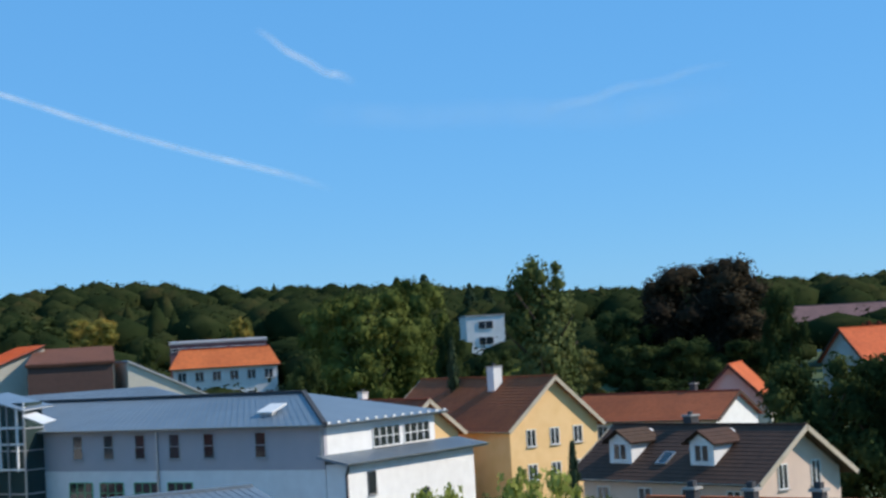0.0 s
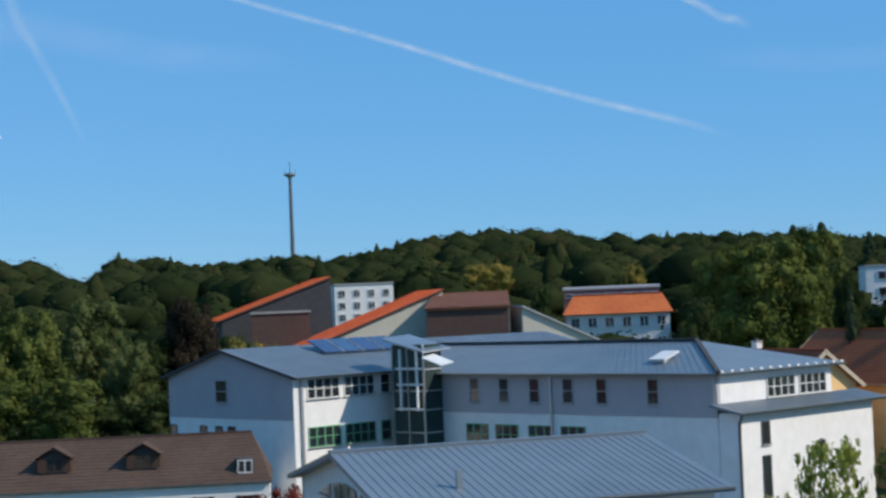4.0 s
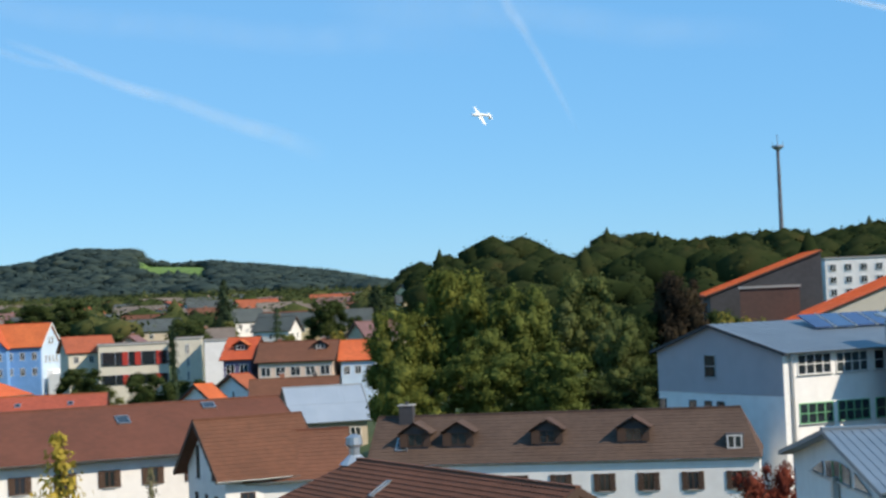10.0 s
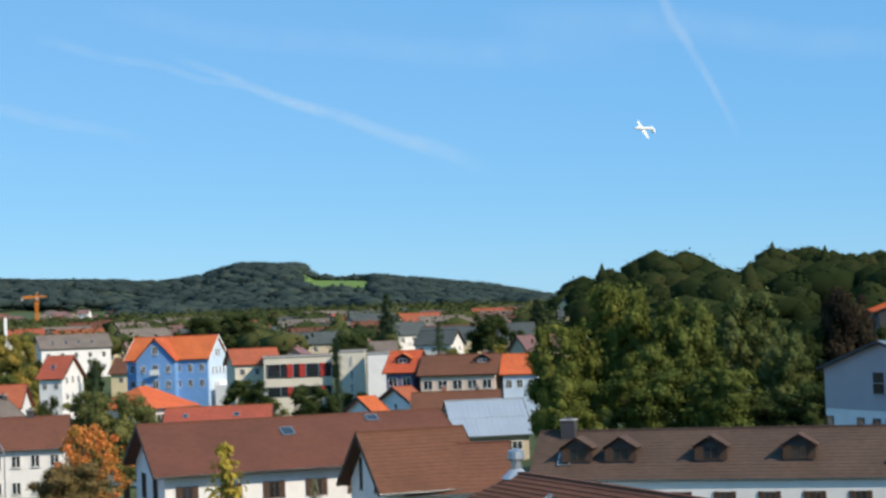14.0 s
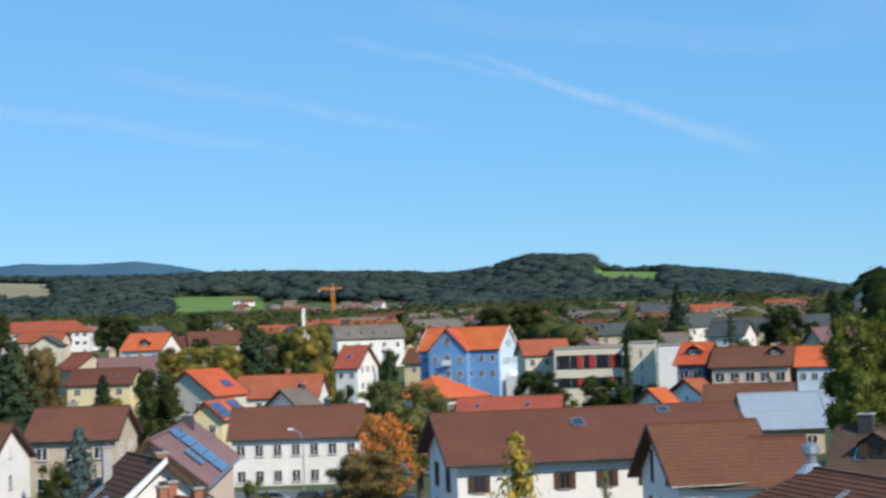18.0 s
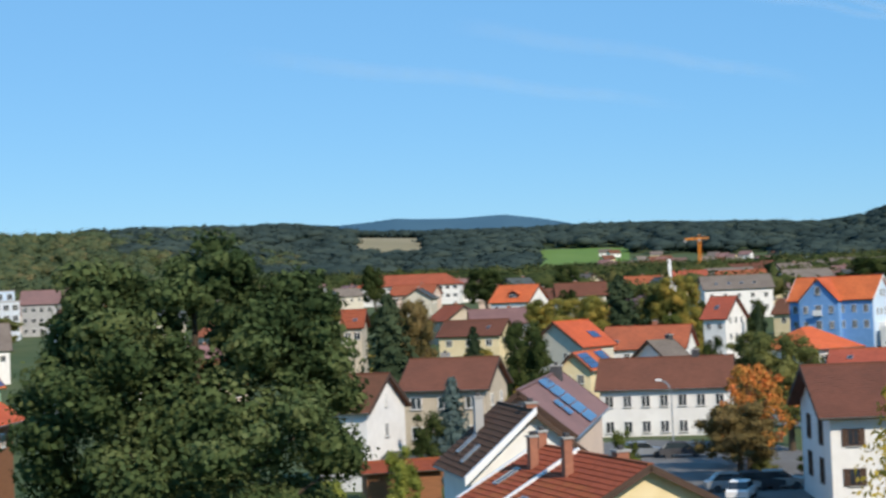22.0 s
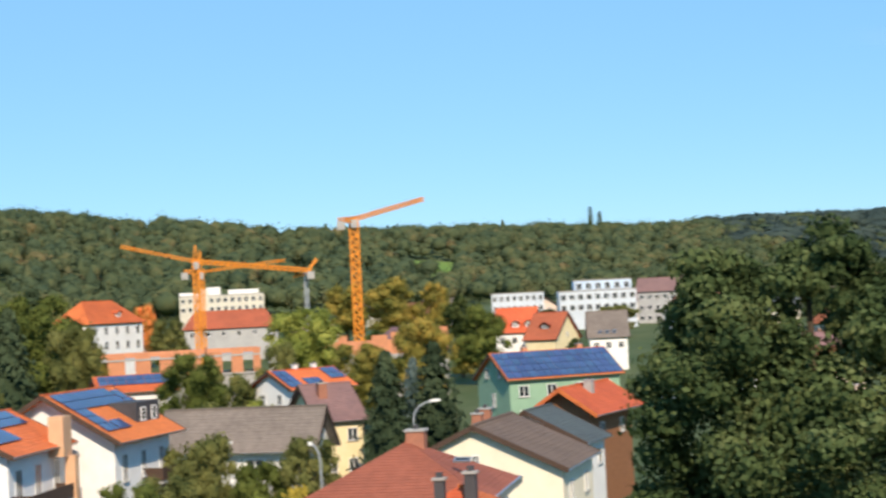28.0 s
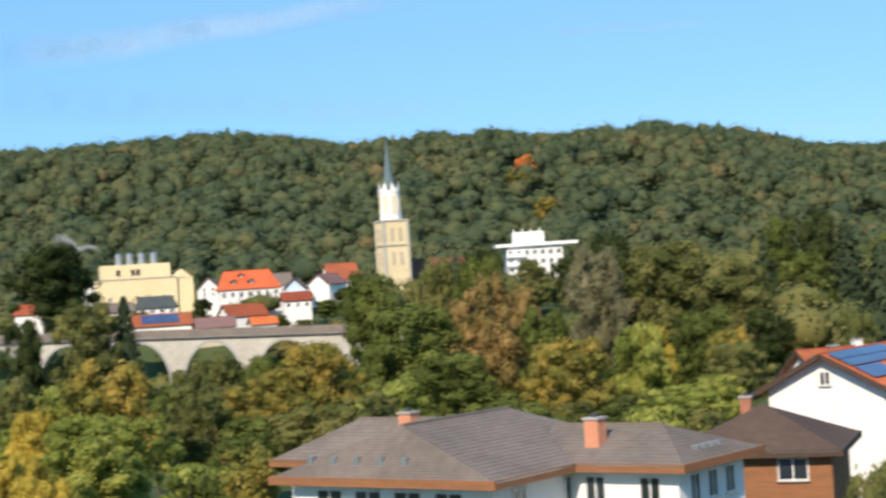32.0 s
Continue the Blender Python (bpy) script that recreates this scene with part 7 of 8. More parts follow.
tree("broad", "leafcopper", 8.9, 212, 25.6, 18.0)
tree("broad", "leafdark", 5.6, 212, 19.6, 10)
tree("broad", "leafcopper", 7.2, 215, 23.6, 9.5)
tree("broad", "leafdark", 10.2, 225, 17.0, 9.0)
tree("broad", "leafdark", 11.0, 200, 21.4, 5.9)
tree("broad", "leafdark", 12.1, 120, 14.9, 10.5)
tree("broad", "leafdark", 14.2, 118, 15.2, 11.5)
tree("broad", "leafdark", 1.6, 215, 15.8, 6.0)
tree("bush", "leafyg", 2.2, 205, 14.4, 5.0)
tree("cone", "spruce", 0.1, 150, 17.6, 2.2)
tree("cone", "spruce", -0.7, 380, 32.2, 7.5)
tree("cone", "spruce", 0.8, 400, 30.3, 5.9)
tree("cone", "spruce", 1.4, 400, 29.2, 5.9)
tree("cone", "leafdark", -1.6, 300, 28.7, 5.9)
tree("cone", "spruce", 3.9, 100, 11.1, 1.6)
tree("young", "leafyg", -0.8, 65, 12.3, 4.2)
tree("young", "leafyg", -2.6, 63, 10.4, 2.6)
tree("bush", "red", -0.2, 62, 9.9, 4.2)
tree("bush", "red", -4.3, 61, 8.9, 2.6)
tree("bush", "red", 3.2, 60, 9.3, 3.0)
tree("bush", "red", -19.5, 103, 7.3, 4.2)
tree("bush", "red", -18.7, 105, 7.6, 3.4)
tree("young", "leafyg", 2.9, 66, 12.7, 5.6)
tree("young", "leaf", 1.6, 68, 11.6, 4.4)
tree("young", "leaf", 5.0, 64, 11.6, 4.0)
tree("bush", "leafyg", -3.2, 140, 14.0, 4.1)
tree("bush", "leafyg", 1.4, 150, 15.9, 3.4)
tree("broad", "leafautumn", -11.7, 330, 25.2, 14.1)
tree("tall", "leafdark", -9.9, 230, 19.4, 4.5)
tree("broad", "leafautumn", -6.9, 320, 23.5, 6.3)
tree("broad", "leafdark", -13.5, 350, 26.3, 17.2)
tree("broad", "red", 13.8, 240, 16.6, 4.7)
tree("bush", "leafautumn", -19.1, 170, 15.8, 5.0)
tree("bush", "leafautumn", -20.0, 165, 16.5, 4.3)
tree("broad", "leaf", -28.1, 166, 14.6, 7.0)
tree("broad", "leaflime", -29.2, 172, 20.8, 10.5)
tree("broad", "leaflime", -31.0, 170, 16.8, 8.0)
tree("broad", "leaf", -26.9, 168, 18.6, 8.0)
tree("broad", "leafbirch", -24.6, 180, 19.6, 8.6)
tree("broad", "leafcopper", -21.4, 172, 19.2, 7.9)
tree("broad", "leafdark", -22.7, 170, 15.5, 6.7)
tree("broad", "leaflime", -30.4, 160, 11.6, 7.4)
tree("broad", "leaf", -28.0, 160, 12.4, 10.5)
tree("broad", "leaf", -25.7, 158, 12.3, 8.8)
tree("broad", "leafbirch", -23.7, 165, 15.1, 7.0)
tree("broad", "leafdark", -20.2, 180, 15.1, 6.5)
tree("larch", "leafyellow", -42.1, 100, 10.8, 8.0)
tree("larch", "leafpale", -39.2, 102, 8.3, 2.8)
tree("bush", "leaforange", -38.8, 88, 7.1, 2.7)
tree("bush", "leaforange", -28.4, 64, 9.2, 2.5)
tree("bush", "leafautumn", -22.1, 95, 5.3, 2.8)
tree("bush", "leafdark", -20.1, 100, 4.4, 3.9)
tree("young", "leaforange", -46.7, 150, 10.0, 6.4)
tree("broad", "leafbrown", -47.0, 144, 6.8, 7.2)
tree("broad", "leafolive", -45.3, 168, 11.5, 9.4)
tree("broad", "leafdark", -39.3, 232, 9.4, 8.8)
tree("broad", "leafdark", -41.2, 262, 9.6, 9.0)
tree("bush", "leafolive", -40.6, 250, 7.4, 7.0)
tree("broad", "leafdark", -73.6, 395, 14.6, 13)
tree("broad", "leafolive", -71.2, 405, 14.8, 14)
tree("broad", "leafdark", -75.2, 390, 14.2, 11)
tree("column", "spruce", -38.3, 240, 15.8, 2.0)
tree("column", "spruce", -34.9, 300, 17.6, 3.0)
tree("cone", "spruce", -36.6, 420, 24.8, 6.2)
tree("broad", "leafdark", -37.7, 330, 16.1, 11.9)
tree("broad", "leafdark", -33.3, 380, 18.7, 11.2)
tree("cone", "spruce", -31.6, 430, 21.9, 7.1)
tree("broad", "leafdark", -42.7, 420, 20.6, 15.2)
tree("broad", "leafdark", -41.6, 430, 21.1, 12.7)
tree("young", "leaforange", -46.4, 157, 9.0, 7.0)
tree("broad", "leafbrown", -47.0, 154, 6.1, 7.6)
tree("cone", "spruce", -58.4, 212, 17.0, 7.7)
tree("cone", "spruce", -55.6, 232, 12.0, 4.2)
tree("cone", "bluespruce", -56.4, 150, 9.5, 3.9)
tree("broad", "leafdark", -54.0, 200, 13.1, 7.6)
tree("cone", "spruce", -50.7, 320, 18.4, 9.5)
tree("broad", "leafolive", -49.7, 330, 16.9, 8.7)
tree("broad", "leafautumn", -48.7, 325, 18.0, 10.7)
tree("broad", "leafolive", -46.1, 215, 10.4, 10.6)
tree("broad", "leafdark", -55.1, 480, 22.2, 14.2)
tree("broad", "leafdark", -52.4, 480, 22.5, 9.5)
tree("broad", "leafautumn", -53.1, 330, 14.5, 11.9)
tree("broad", "leafbrown", -57.5, 280, 15.8, 8.3)
tree("broad", "leafautumn", -51.8, 310, 14.9, 12.2)
tree("bush", "leaf", -50.8, 128, 7.1, 2.7)
tree("bush", "leafyellow", -54.3, 128, 10.8, 2.7)
tree("bush", "leafdark", -57.3, 150, 7.3, 4.4)
tree("bush", "leafdark", -55.1, 150, 7.3, 3.9)
tree("broad", "leafdark", -58.8, 500, 24.9, 9.9)
tree("broad", "leafolive", -60.6, 350, 16.2, 11.5)
tree("column", "spruce", -46.2, 300, 12.3, 3.0)
tree("bush", "leafdark", -47.7, 230, 10.6, 4.5)
tree("bush", "leafyg", -58.2, 135, 5.6, 3.5)
tree("broad", "leaf", -90.1, 235, 21.3, 14.7)
tree("cone", "spruce", -91.0, 215, 19.3, 8.5)
tree("broad", "leafolive", -88.9, 225, 16.9, 9.6)
tree("broad", "leaf", -85.0, 205, 13.0, 9.8)
tree("broad", "leafolive", -83.6, 190, 10.6, 6.5)
tree("bush", "leafyg", -82.9, 186, 9.0, 5.0)
tree("broad", "leafolive", -84.6, 243, 10.4, 8.0)
tree("bush", "leafolive", -84.3, 172, 9.6, 7.9)
tree("broad", "leafyg", -81.4, 262, 17.7, 14.6)
tree("broad", "leafolive", -82.2, 240, 13.1, 7.1)
tree("broad", "leafautumn", -77.8, 240, 15.5, 11.8)
tree("broad", "leafautumn", -78.5, 390, 23.7, 17.9)
tree("broad", "leafautumn", -80.0, 400, 22.8, 13.1)
tree("broad", "leafautumn", -77.0, 400, 22.5, 9.2)
tree("cone", "spruce", -78.8, 152, 13.4, 5.4)
tree("broad", "leafautumn", -79.7, 228, 12.6, 11)
tree("cone", "spruce", -77.2, 156, 13.9, 6.0)
tree("cone", "bluespruce", -77.9, 158, 12.5, 3.6)
tree("bush", "leafolive", -85.2, 125, 9.3, 6.2)
tree("bush", "leafolive", -81.8, 112, 8.7, 4.0)
tree("bush", "leafyg", -82.9, 100, 7.6, 3.9)
tree("bush", "leafdark", -87.0, 98, 8.1, 5.2)
tree("bush", "leafyellow", -84.8, 90, 8.5, 1.8)
tree("broad", "leaf", -75.6, 300, 16.8, 10.8)
tree("broad", "leafdark", -76.3, 380, 18.8, 8.7)
tree("broad", "leaforange", -86.6, 380, 20.3, 6.2)
tree("broad", "leafolive", -85.8, 350, 17.0, 9.2)
tree("bush", "leafdark", -83.6, 120, 7.4, 3.2)
tree("tall", "leaf", -94.1, 330, 27.0, 12.0)
tree("tall", "leafdark", -93.0, 333, 27.9, 12.0)
tree("broad", "leaf", -93.5, 322, 19.5, 12.0)
tree("cone", "spruce", -92.1, 325, 24.4, 9.6)
tree("cone", "spruce", -94.6, 330, 23.4, 9.8)
tree("cone", "spruce", -90.2, 320, 23.6, 12.6)
tree("broad", "leafdark", -89.2, 300, 17.9, 8.9)
tree("broad", "leafolive", -97.8, 285, 22.7, 17.8)
tree("broad", "leafpale", -100.2, 270, 22.5, 10.6)
tree("broad", "leafolive", -95.4, 280, 19.0, 12.0)
tree("broad", "leafyg", -99.1, 200, 11.6, 7.9)
tree("broad", "leafautumn", -101.2, 190, 10.7, 11.9)
tree("broad", "leaftan", -103.9, 240, 18.6, 11.5)
tree("broad", "leaf", -106.3, 230, 15.3, 17.4)
tree("broad", "leafautumn", -109.8, 200, 11.6, 13.8)
tree("broad", "leafdark", -99.8, 300, 24.7, 10.8)
tree("broad", "leaf", -96.8, 220, 12.5, 10.8)
tree("broad", "leafolive", -91.8, 170, 12.4, 5.0)
tree("bush", "leafyg", -98.5, 130, 8.2, 6.8)
tree("bush", "leafolive", -91.9, 84, 8.4, 4.1)
tree("bush", "leafdark", -87.0, 95, 8.1, 5.0)
tree("bush", "leafyellow", -84.7, 90, 8.4, 1.8)
tree("broad", "leafdark", -94.9, 240, 11.5, 9.5)
tree("broad", "leaf", -102.0, 235, 13.7, 9.3)
tree("broad", "leafautumn", -116.5, 150, 12.9, 9.9)
tree("broad", "leafyellow", -118.9, 150, 9.0, 6.4)
tree("broad", "leafolive", -113.8, 160, 9.7, 7.4)
tree("broad", "leafautumn", -109.7, 190, 12.1, 11.9)
tree("broad", "leafdark", -104.2, 330, 24.6, 13.0)
tree("broad", "leafolive", -105.5, 335, 22.8, 12.0)
tree("broad", "leafolive", -102.4, 420, 22.4, 13.0)
tree("broad", "leafdark", -101.2, 430, 22.6, 11.0)
tree("broad", "leaf", -107.6, 280, 20.6, 14.5)
tree("broad", "leaftan", -102.9, 252, 16.8, 9.0)
tree("broad", "leaf", -104.0, 320, 23.0, 11.5)
tree("broad", "leafpale", -100.1, 290, 21.5, 14.3)
tree("broad", "leafolive", -98.4, 300, 22.5, 17.7)
tree("broad", "leafautumn", -101.4, 205, 10.1, 11.4)
tree("broad", "leafyellow", -98.6, 210, 11.0, 8.3)
tree("bush", "leafyg", -98.6, 112, 9.0, 5.2)
tree("bush", "leafolive", -91.9, 76, 9.3, 2.7)
tree("broad", "leaf", -111.2, 200, 10.8, 8.5)
tree("broad", "leaforange", -102.33, 812, 76.5, 12.0)
tree("broad", "leafautumn", -101.8, 716, 51.5, 13.0)
tree("broad", "leafautumn", -102.7, 776, 66.5, 14.0)
tree("broad", "leaftan", -103.5, 800, 71.0, 13.0)
tree("broad", "leaftan", -112.2, 640, 34.0, 14.0)
tree("broad", "leafdark", -118.1, 440, 33.9, 26.0)
tree("broad", "leafolive", -117.1, 340, 18.7, 16.8)
tree("cone", "spruce", -115.9, 340, 19.4, 6.7)
tree("broad", "leafdark", -119.1, 300, 16.3, 8.9)
tree("broad", "leafolive", -96.1, 280, 16.4, 16.6)
tree("broad", "leafolive", -112.7, 230, 10.3, 8.3)
tree("broad", "leaf", -115.1, 170, 8.1, 6.1)
tree("broad", "leafyellow", -119.5, 120, 7.6, 4.7)
tree("bush", "leafautumn", -112.3, 115, 8.3, 6.0)
tree("broad", "leaf", -105.2, 200, 9.4, 13.1)
tree("broad", "leafolive", -95.9, 190, 9.2, 9.4)
tree("bush", "leaf", -103.0, 130, 8.8, 6.8)
tree("broad", "leafolive", -108.3, 140, 9.0, 8.3)
tree("bush", "leafolive", -96.9, 120, 8.7, 4.7)
tree("bush", "leaf", -114.1, 100, 8.4, 5.3)
tree("bush", "leafolive", -100.5, 100, 8.4, 5.3)
tree("broad", "leaf", -87.4, 100, 8.0, 5.0)
tree("bush", "leafolive", -89.2, 100, 7.6, 4.0)
tree("broad", "leafolive", -86.2, 104, 7.8, 5.5)
tree("bush", "leaf", -91.2, 93, 7.6, 3.0)
tree("broad", "leafolive", -84.7, 114, 9.4, 6.0)
tree("broad", "leaf", -83.2, 113, 7.6, 5.0)
tree("young", "leafyellow", -81.9, 98, 7.6, 2.6)
tree("young", "leafyellow", -84.0, 98, 6.6, 2.4)
tree("broad", "leafolive", -81.3, 114, 9.0, 5.5)
tree("bush", "leafolive", -88.3, 92, 5.5, 5.0)
tree("bush", "leaf", -86.0, 96, 5.6, 5.0)
tree("broad", "leafolive", -113.9, 428, 14.2, 9)
tree("broad", "leaf", -110.9, 430, 12.5, 8)
tree("broad", "leafdark", -116.4, 430, 15.0, 10)
tree("broad", "leafolive", -115.4, 436, 15.6, 7)
tree("broad", "leaf", -109.3, 440, 15.5, 9)
tree("broad", "leafdark", -113.4, 445, 18.0, 7)
tree("broad", "leafolive", -110.0, 425, 11.0, 8)
tree("broad", "leaf", -117.6, 428, 15.0, 9)
tree("broad", "leafdark", -108.5, 450, 18.5, 9)
tree("bush", "leaf", -71.6, 100, 2.6, 3)
tree("bush", "leafolive", -70.9, 98, 3.0, 3)
tree("bush", "leafyg", -70.3, 96, 2.2, 2.6)
tree("bush", "leaf", -60.2, 100, 3.4, 4)
tree("broad", "leafyg", -60.9, 112, 5.2, 4.5)
tree("bush", "leafolive", -59.3, 104, 2.8, 3.5)
tree("bush", "leaf", -61.6, 96, 3.2, 3.6)
tree("bush", "leafolive", -46.3, 150, 2.2, 3)
tree("bush", "leaf", -44.6, 146, 2.4, 3.4)
tree("young", "leafyg", -37.3, 86, 6.8, 2.6)
tree("bush", "leaf", -36.4, 88, 5.2, 2.4)
tree("broad", "leafdark", 6.2, 200, 15.5, 9)
tree("broad", "leafdark", 8.0, 198, 16, 10)
tree("broad", "leafdark", 9.6, 205, 15.5, 9)
tree("broad", "leafolive", 4.4, 202, 15.5, 8)
tree("bush", "leafdark", 7.1, 192, 12.5, 9)
tree("bush", "leafdark", 10.8, 190, 13, 8)
tree("broad", "leafdark", -22.6, 158, 10.5, 8)
tree("broad", "leafdark", -21.2, 165, 12, 8)
tree("bush", "leafdark", -20.2, 160, 9.0, 7)
tree("broad", "leafdark", -24.0, 160, 9.5, 8)


# ---- the big oak in front ----
def big_oak(bearing, d, top, width):
    rng = np.random.default_rng(12)
    x, y = at(bearing, d)
    e = tagged(base("oak_tree", x, y, 0), "large dark green oak with a dense uneven crown", "tree")
    w2 = width / 2
    lobes = []
    for i in range(150):
        z = rng.uniform(4.5, 16.3)
        prof = np.interp(z, [4, 7, 10, 13, 15, 16.3], [0.8, 0.96, 1.0, 0.96, 0.84, 0.66])
        a = rng.uniform(0, 2 * math.pi)
        k = rng.uniform(0.35, 1.0) ** 0.5
        r = rng.uniform(0.6, 1.2)
        reach = max(0, w2 * prof - r * 0.7) * k
        lobes.append((math.cos(a) * reach, math.sin(a) * reach, z, r, r * rng.uniform(0.5, 0.75)))
    # three leaders part near the top
    for off, peak, wide, n in ((-2.8, 18.5, 1.9, 22), (0.5, 19.2, 2.3, 30), (3.1, 17.9, 2.0, 22)):
        for i in range(n):
            z = rng.uniform(14.4, peak - 0.5)
            a, r = rng.uniform(0, 2 * math.pi), rng.uniform(0.45, 0.85)
            reach = wide * np.interp(z, [14.4, peak - 1.2, peak], [1.0, 0.75, 0.2]) * rng.uniform(0.3, 1.0)
            lobes.append((off * 0.424 + math.cos(a) * reach, off * 0.906 + math.sin(a) * reach, z, r, r * 0.7))
    lobes += [(0, 0, z, w2 * f, 2.2) for z, f in ((7, 0.62), (10, 0.66), (13, 0.6))]
    me = crown("crown", rng, lobes, 100000, 0.115, LEAF["oak"], 0.6, 0.5)
    c = new("crown", me)
    c.parent = e
    segs = [((0, 0, -0.5, 0.55), (0.1, 0, 5, 0.42)), ((0.1, 0, 5, 0.42), (0, 0.2, 11, 0.25)), ((0, 0.2, 11, 0.25), (0.2, 0, top - 1.5, 0.05))]
    for k in range(12):
        a, z = k * 2.4, 4 + k * 0.6
        r = w2 * 0.7
        segs.append(((0.05, 0, z, 0.2), (r * 0.6 * math.cos(a), r * 0.6 * math.sin(a), z + 1.4, 0.1)))
        segs.append(((r * 0.6 * math.cos(a), r * 0.6 * math.sin(a), z + 1.4, 0.1), (r * math.cos(a + 0.25), r * math.sin(a + 0.25), z + 2.6, 0.03)))
    t = new("trunk", stem("trunk", segs))
    t.parent = e


big_oak(-64.9, 55, 19.1, 12.6)


# ---- woods on the hills: each wood is one mass of crowns ----
def wood(name, label, b0, b1, near, far, spacing, height, mat, leaves_each, leaf_size, seed, gaps=(), keep=1.0, clear=(), conifers=0.08, upward=0.3, plump=1.0, rugged=0.17, heart=0.88):
    rng = np.random.default_rng(seed)
    span = (radians(b1) - radians(b0)) / 2
    n = int(span * (far ** 2 - near ** 2) / spacing ** 2)
    b = rng.uniform(b0, b1, n)
    r = np.sqrt(rng.uniform(near ** 2, far ** 2, n))
    s, d = np.interp(b, CB, CS), np.interp(b, CB, CD)
    ok = (r > s * keep + rng.normal(scale=15, size=n)) & (r < d * 1.06)
    for g0, g1, r0, r1 in gaps:
        ok &= ~((b > g0) & (b < g1) & (r > r0) & (r < r1))
    if len(clear):
        cx, cy = np.array(clear).T
        ok &= np.hypot(r[:, None] * np.sin(np.radians(b))[:, None] - cx, r[:, None] * np.cos(np.radians(b))[:, None] - cy).min(1) > 11
    b, r = b[ok], r[ok]
    n = len(b)
    x, y = r * np.sin(np.radians(b)), r * np.cos(np.radians(b))
    z = terrain(x, y)
    grown = rng.random(n)
    h = height * (0.55 + 0.6 * grown)
    w = spacing * plump * (0.34 + 0.34 * grown ** 2 + 0.12 * rng.random(n))
    con = rng.random(n) < conifers
    k = leaves_each
    dirs = unit(rng.normal(size=(n, k, 3)) + [0, 0, 0.35])
    q = 1 - 0.4 * rng.random((n, k, 1)) ** 2 + 0.02 * rng.normal(size=(n, k, 1))
    lump = 0.96 + rugged * np.sin(dirs[..., :1] * 5 + rng.uniform(0, 6, (n, 1, 1))) * np.cos(dirs[..., 1:2] * 4)
    off = dirs * q * lump * np.stack([w, w, h * 0.42], 1)[:, None, :]
    taper = np.where(con[:, None], np.clip(1.0 - (off[..., 2] / (h[:, None] * 0.42) + 1) * 0.47, 0.05, 1) * 0.8, 1.0)
    off[..., :2] *= taper[..., None]
    off[..., 2] *= np.where(con, 1.15, 1.0)[:, None]
    c = (np.stack([x, y, z + h * 0.58], 1)[:, None, :] + off).reshape(-1, 3)
    v = leaf_quads(c, dirs.reshape(-1, 3) + [0, 0, upward], leaf_size, rng, 0.4, 0.7)
    nv = len(v)
    zz = ICO_V[None, :, 2:]
    fat = np.where(con[:, None, None], np.clip(0.45 - 0.42 * zz, 0.04, 1), heart + 0.07 * rng.normal(size=(n, len(ICO_V), 1)))
    core = (np.concatenate([ICO_V[None, :, :2] * w[:, None, None] * fat, zz * (h * np.where(con, 0.5, 0.43 * heart))[:, None, None] * np.ones((n, 1, 1))], 2) + np.stack([x, y, z + h * 0.575], 1)[:, None, :]).reshape(-1, 3)
    tri = (ICO_F[None] + (np.arange(n) * len(ICO_V))[:, None, None] + nv).reshape(-1, 3)
    ob = new(name, raw_mesh(name, np.concatenate([v, core]), np.arange(nv).reshape(-1, 4), tri, mat))
    tagged(ob, label, "woodland", kind="stuff")


wood("woodland_valley", "steep mixed woodland in early autumn colours", -124, -86, 440, 1080, 7.6, 12.5, LEAF["wood"], 64, 0.74, 21, upward=1.2, plump=1.3, rugged=0.34, heart=0.74, conifers=0.05, gaps=[(-119, -106, 300, 545), (-104.5, -100, 300, 590), (-104.5, -103.9, 890, 985)], keep=1.0)
wood("woodland_ridge", "wooded ridge of dark mixed trees", -86, -61, 640, 1700, 9.8, 14, LEAF["wood"], 40, 1.0, 22, upward=1.2, plump=1.2, rugged=0.3, heart=0.74, conifers=0.05, gaps=[(-78.1, -76.1, 960, 1050)])
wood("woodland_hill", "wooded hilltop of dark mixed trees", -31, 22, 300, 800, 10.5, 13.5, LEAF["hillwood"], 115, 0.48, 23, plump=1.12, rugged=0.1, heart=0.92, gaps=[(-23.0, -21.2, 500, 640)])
# the far wood's leaf colour carries its haze
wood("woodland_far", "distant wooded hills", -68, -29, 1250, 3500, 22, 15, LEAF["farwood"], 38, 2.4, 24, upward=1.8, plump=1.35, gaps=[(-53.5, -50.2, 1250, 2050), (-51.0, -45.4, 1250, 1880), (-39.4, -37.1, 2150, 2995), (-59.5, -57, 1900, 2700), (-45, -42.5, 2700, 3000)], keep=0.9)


def field(label, b0, b1, r0, r1, mat):
    nb, nr = 14, 8
    B, R = np.meshgrid(np.radians(np.linspace(b0, b1, nb)), np.linspace(r0, r1, nr), indexing="ij")
    X, Y = R * np.sin(B), R * np.cos(B)
    v = np.stack([X, Y, terrain(X, Y) + 1.2], -1).reshape(-1, 3)
    f = [(i * nr + j, i * nr + j + 1, (i + 1) * nr + j + 1, (i + 1) * nr + j) for i in range(nb - 1) for j in range(nr - 1)]
    tagged(link("field", v.tolist(), f, mat, smooth=True), label, "field", kind="structure")


# blue of distant haze mixed into the base colour of these hills
M["hazed_hills"] = material("haze_blue_hills", (0.038, 0.095, 0.15), (0.055, 0.12, 0.175), 1.0, 0.004, spec=0.0)


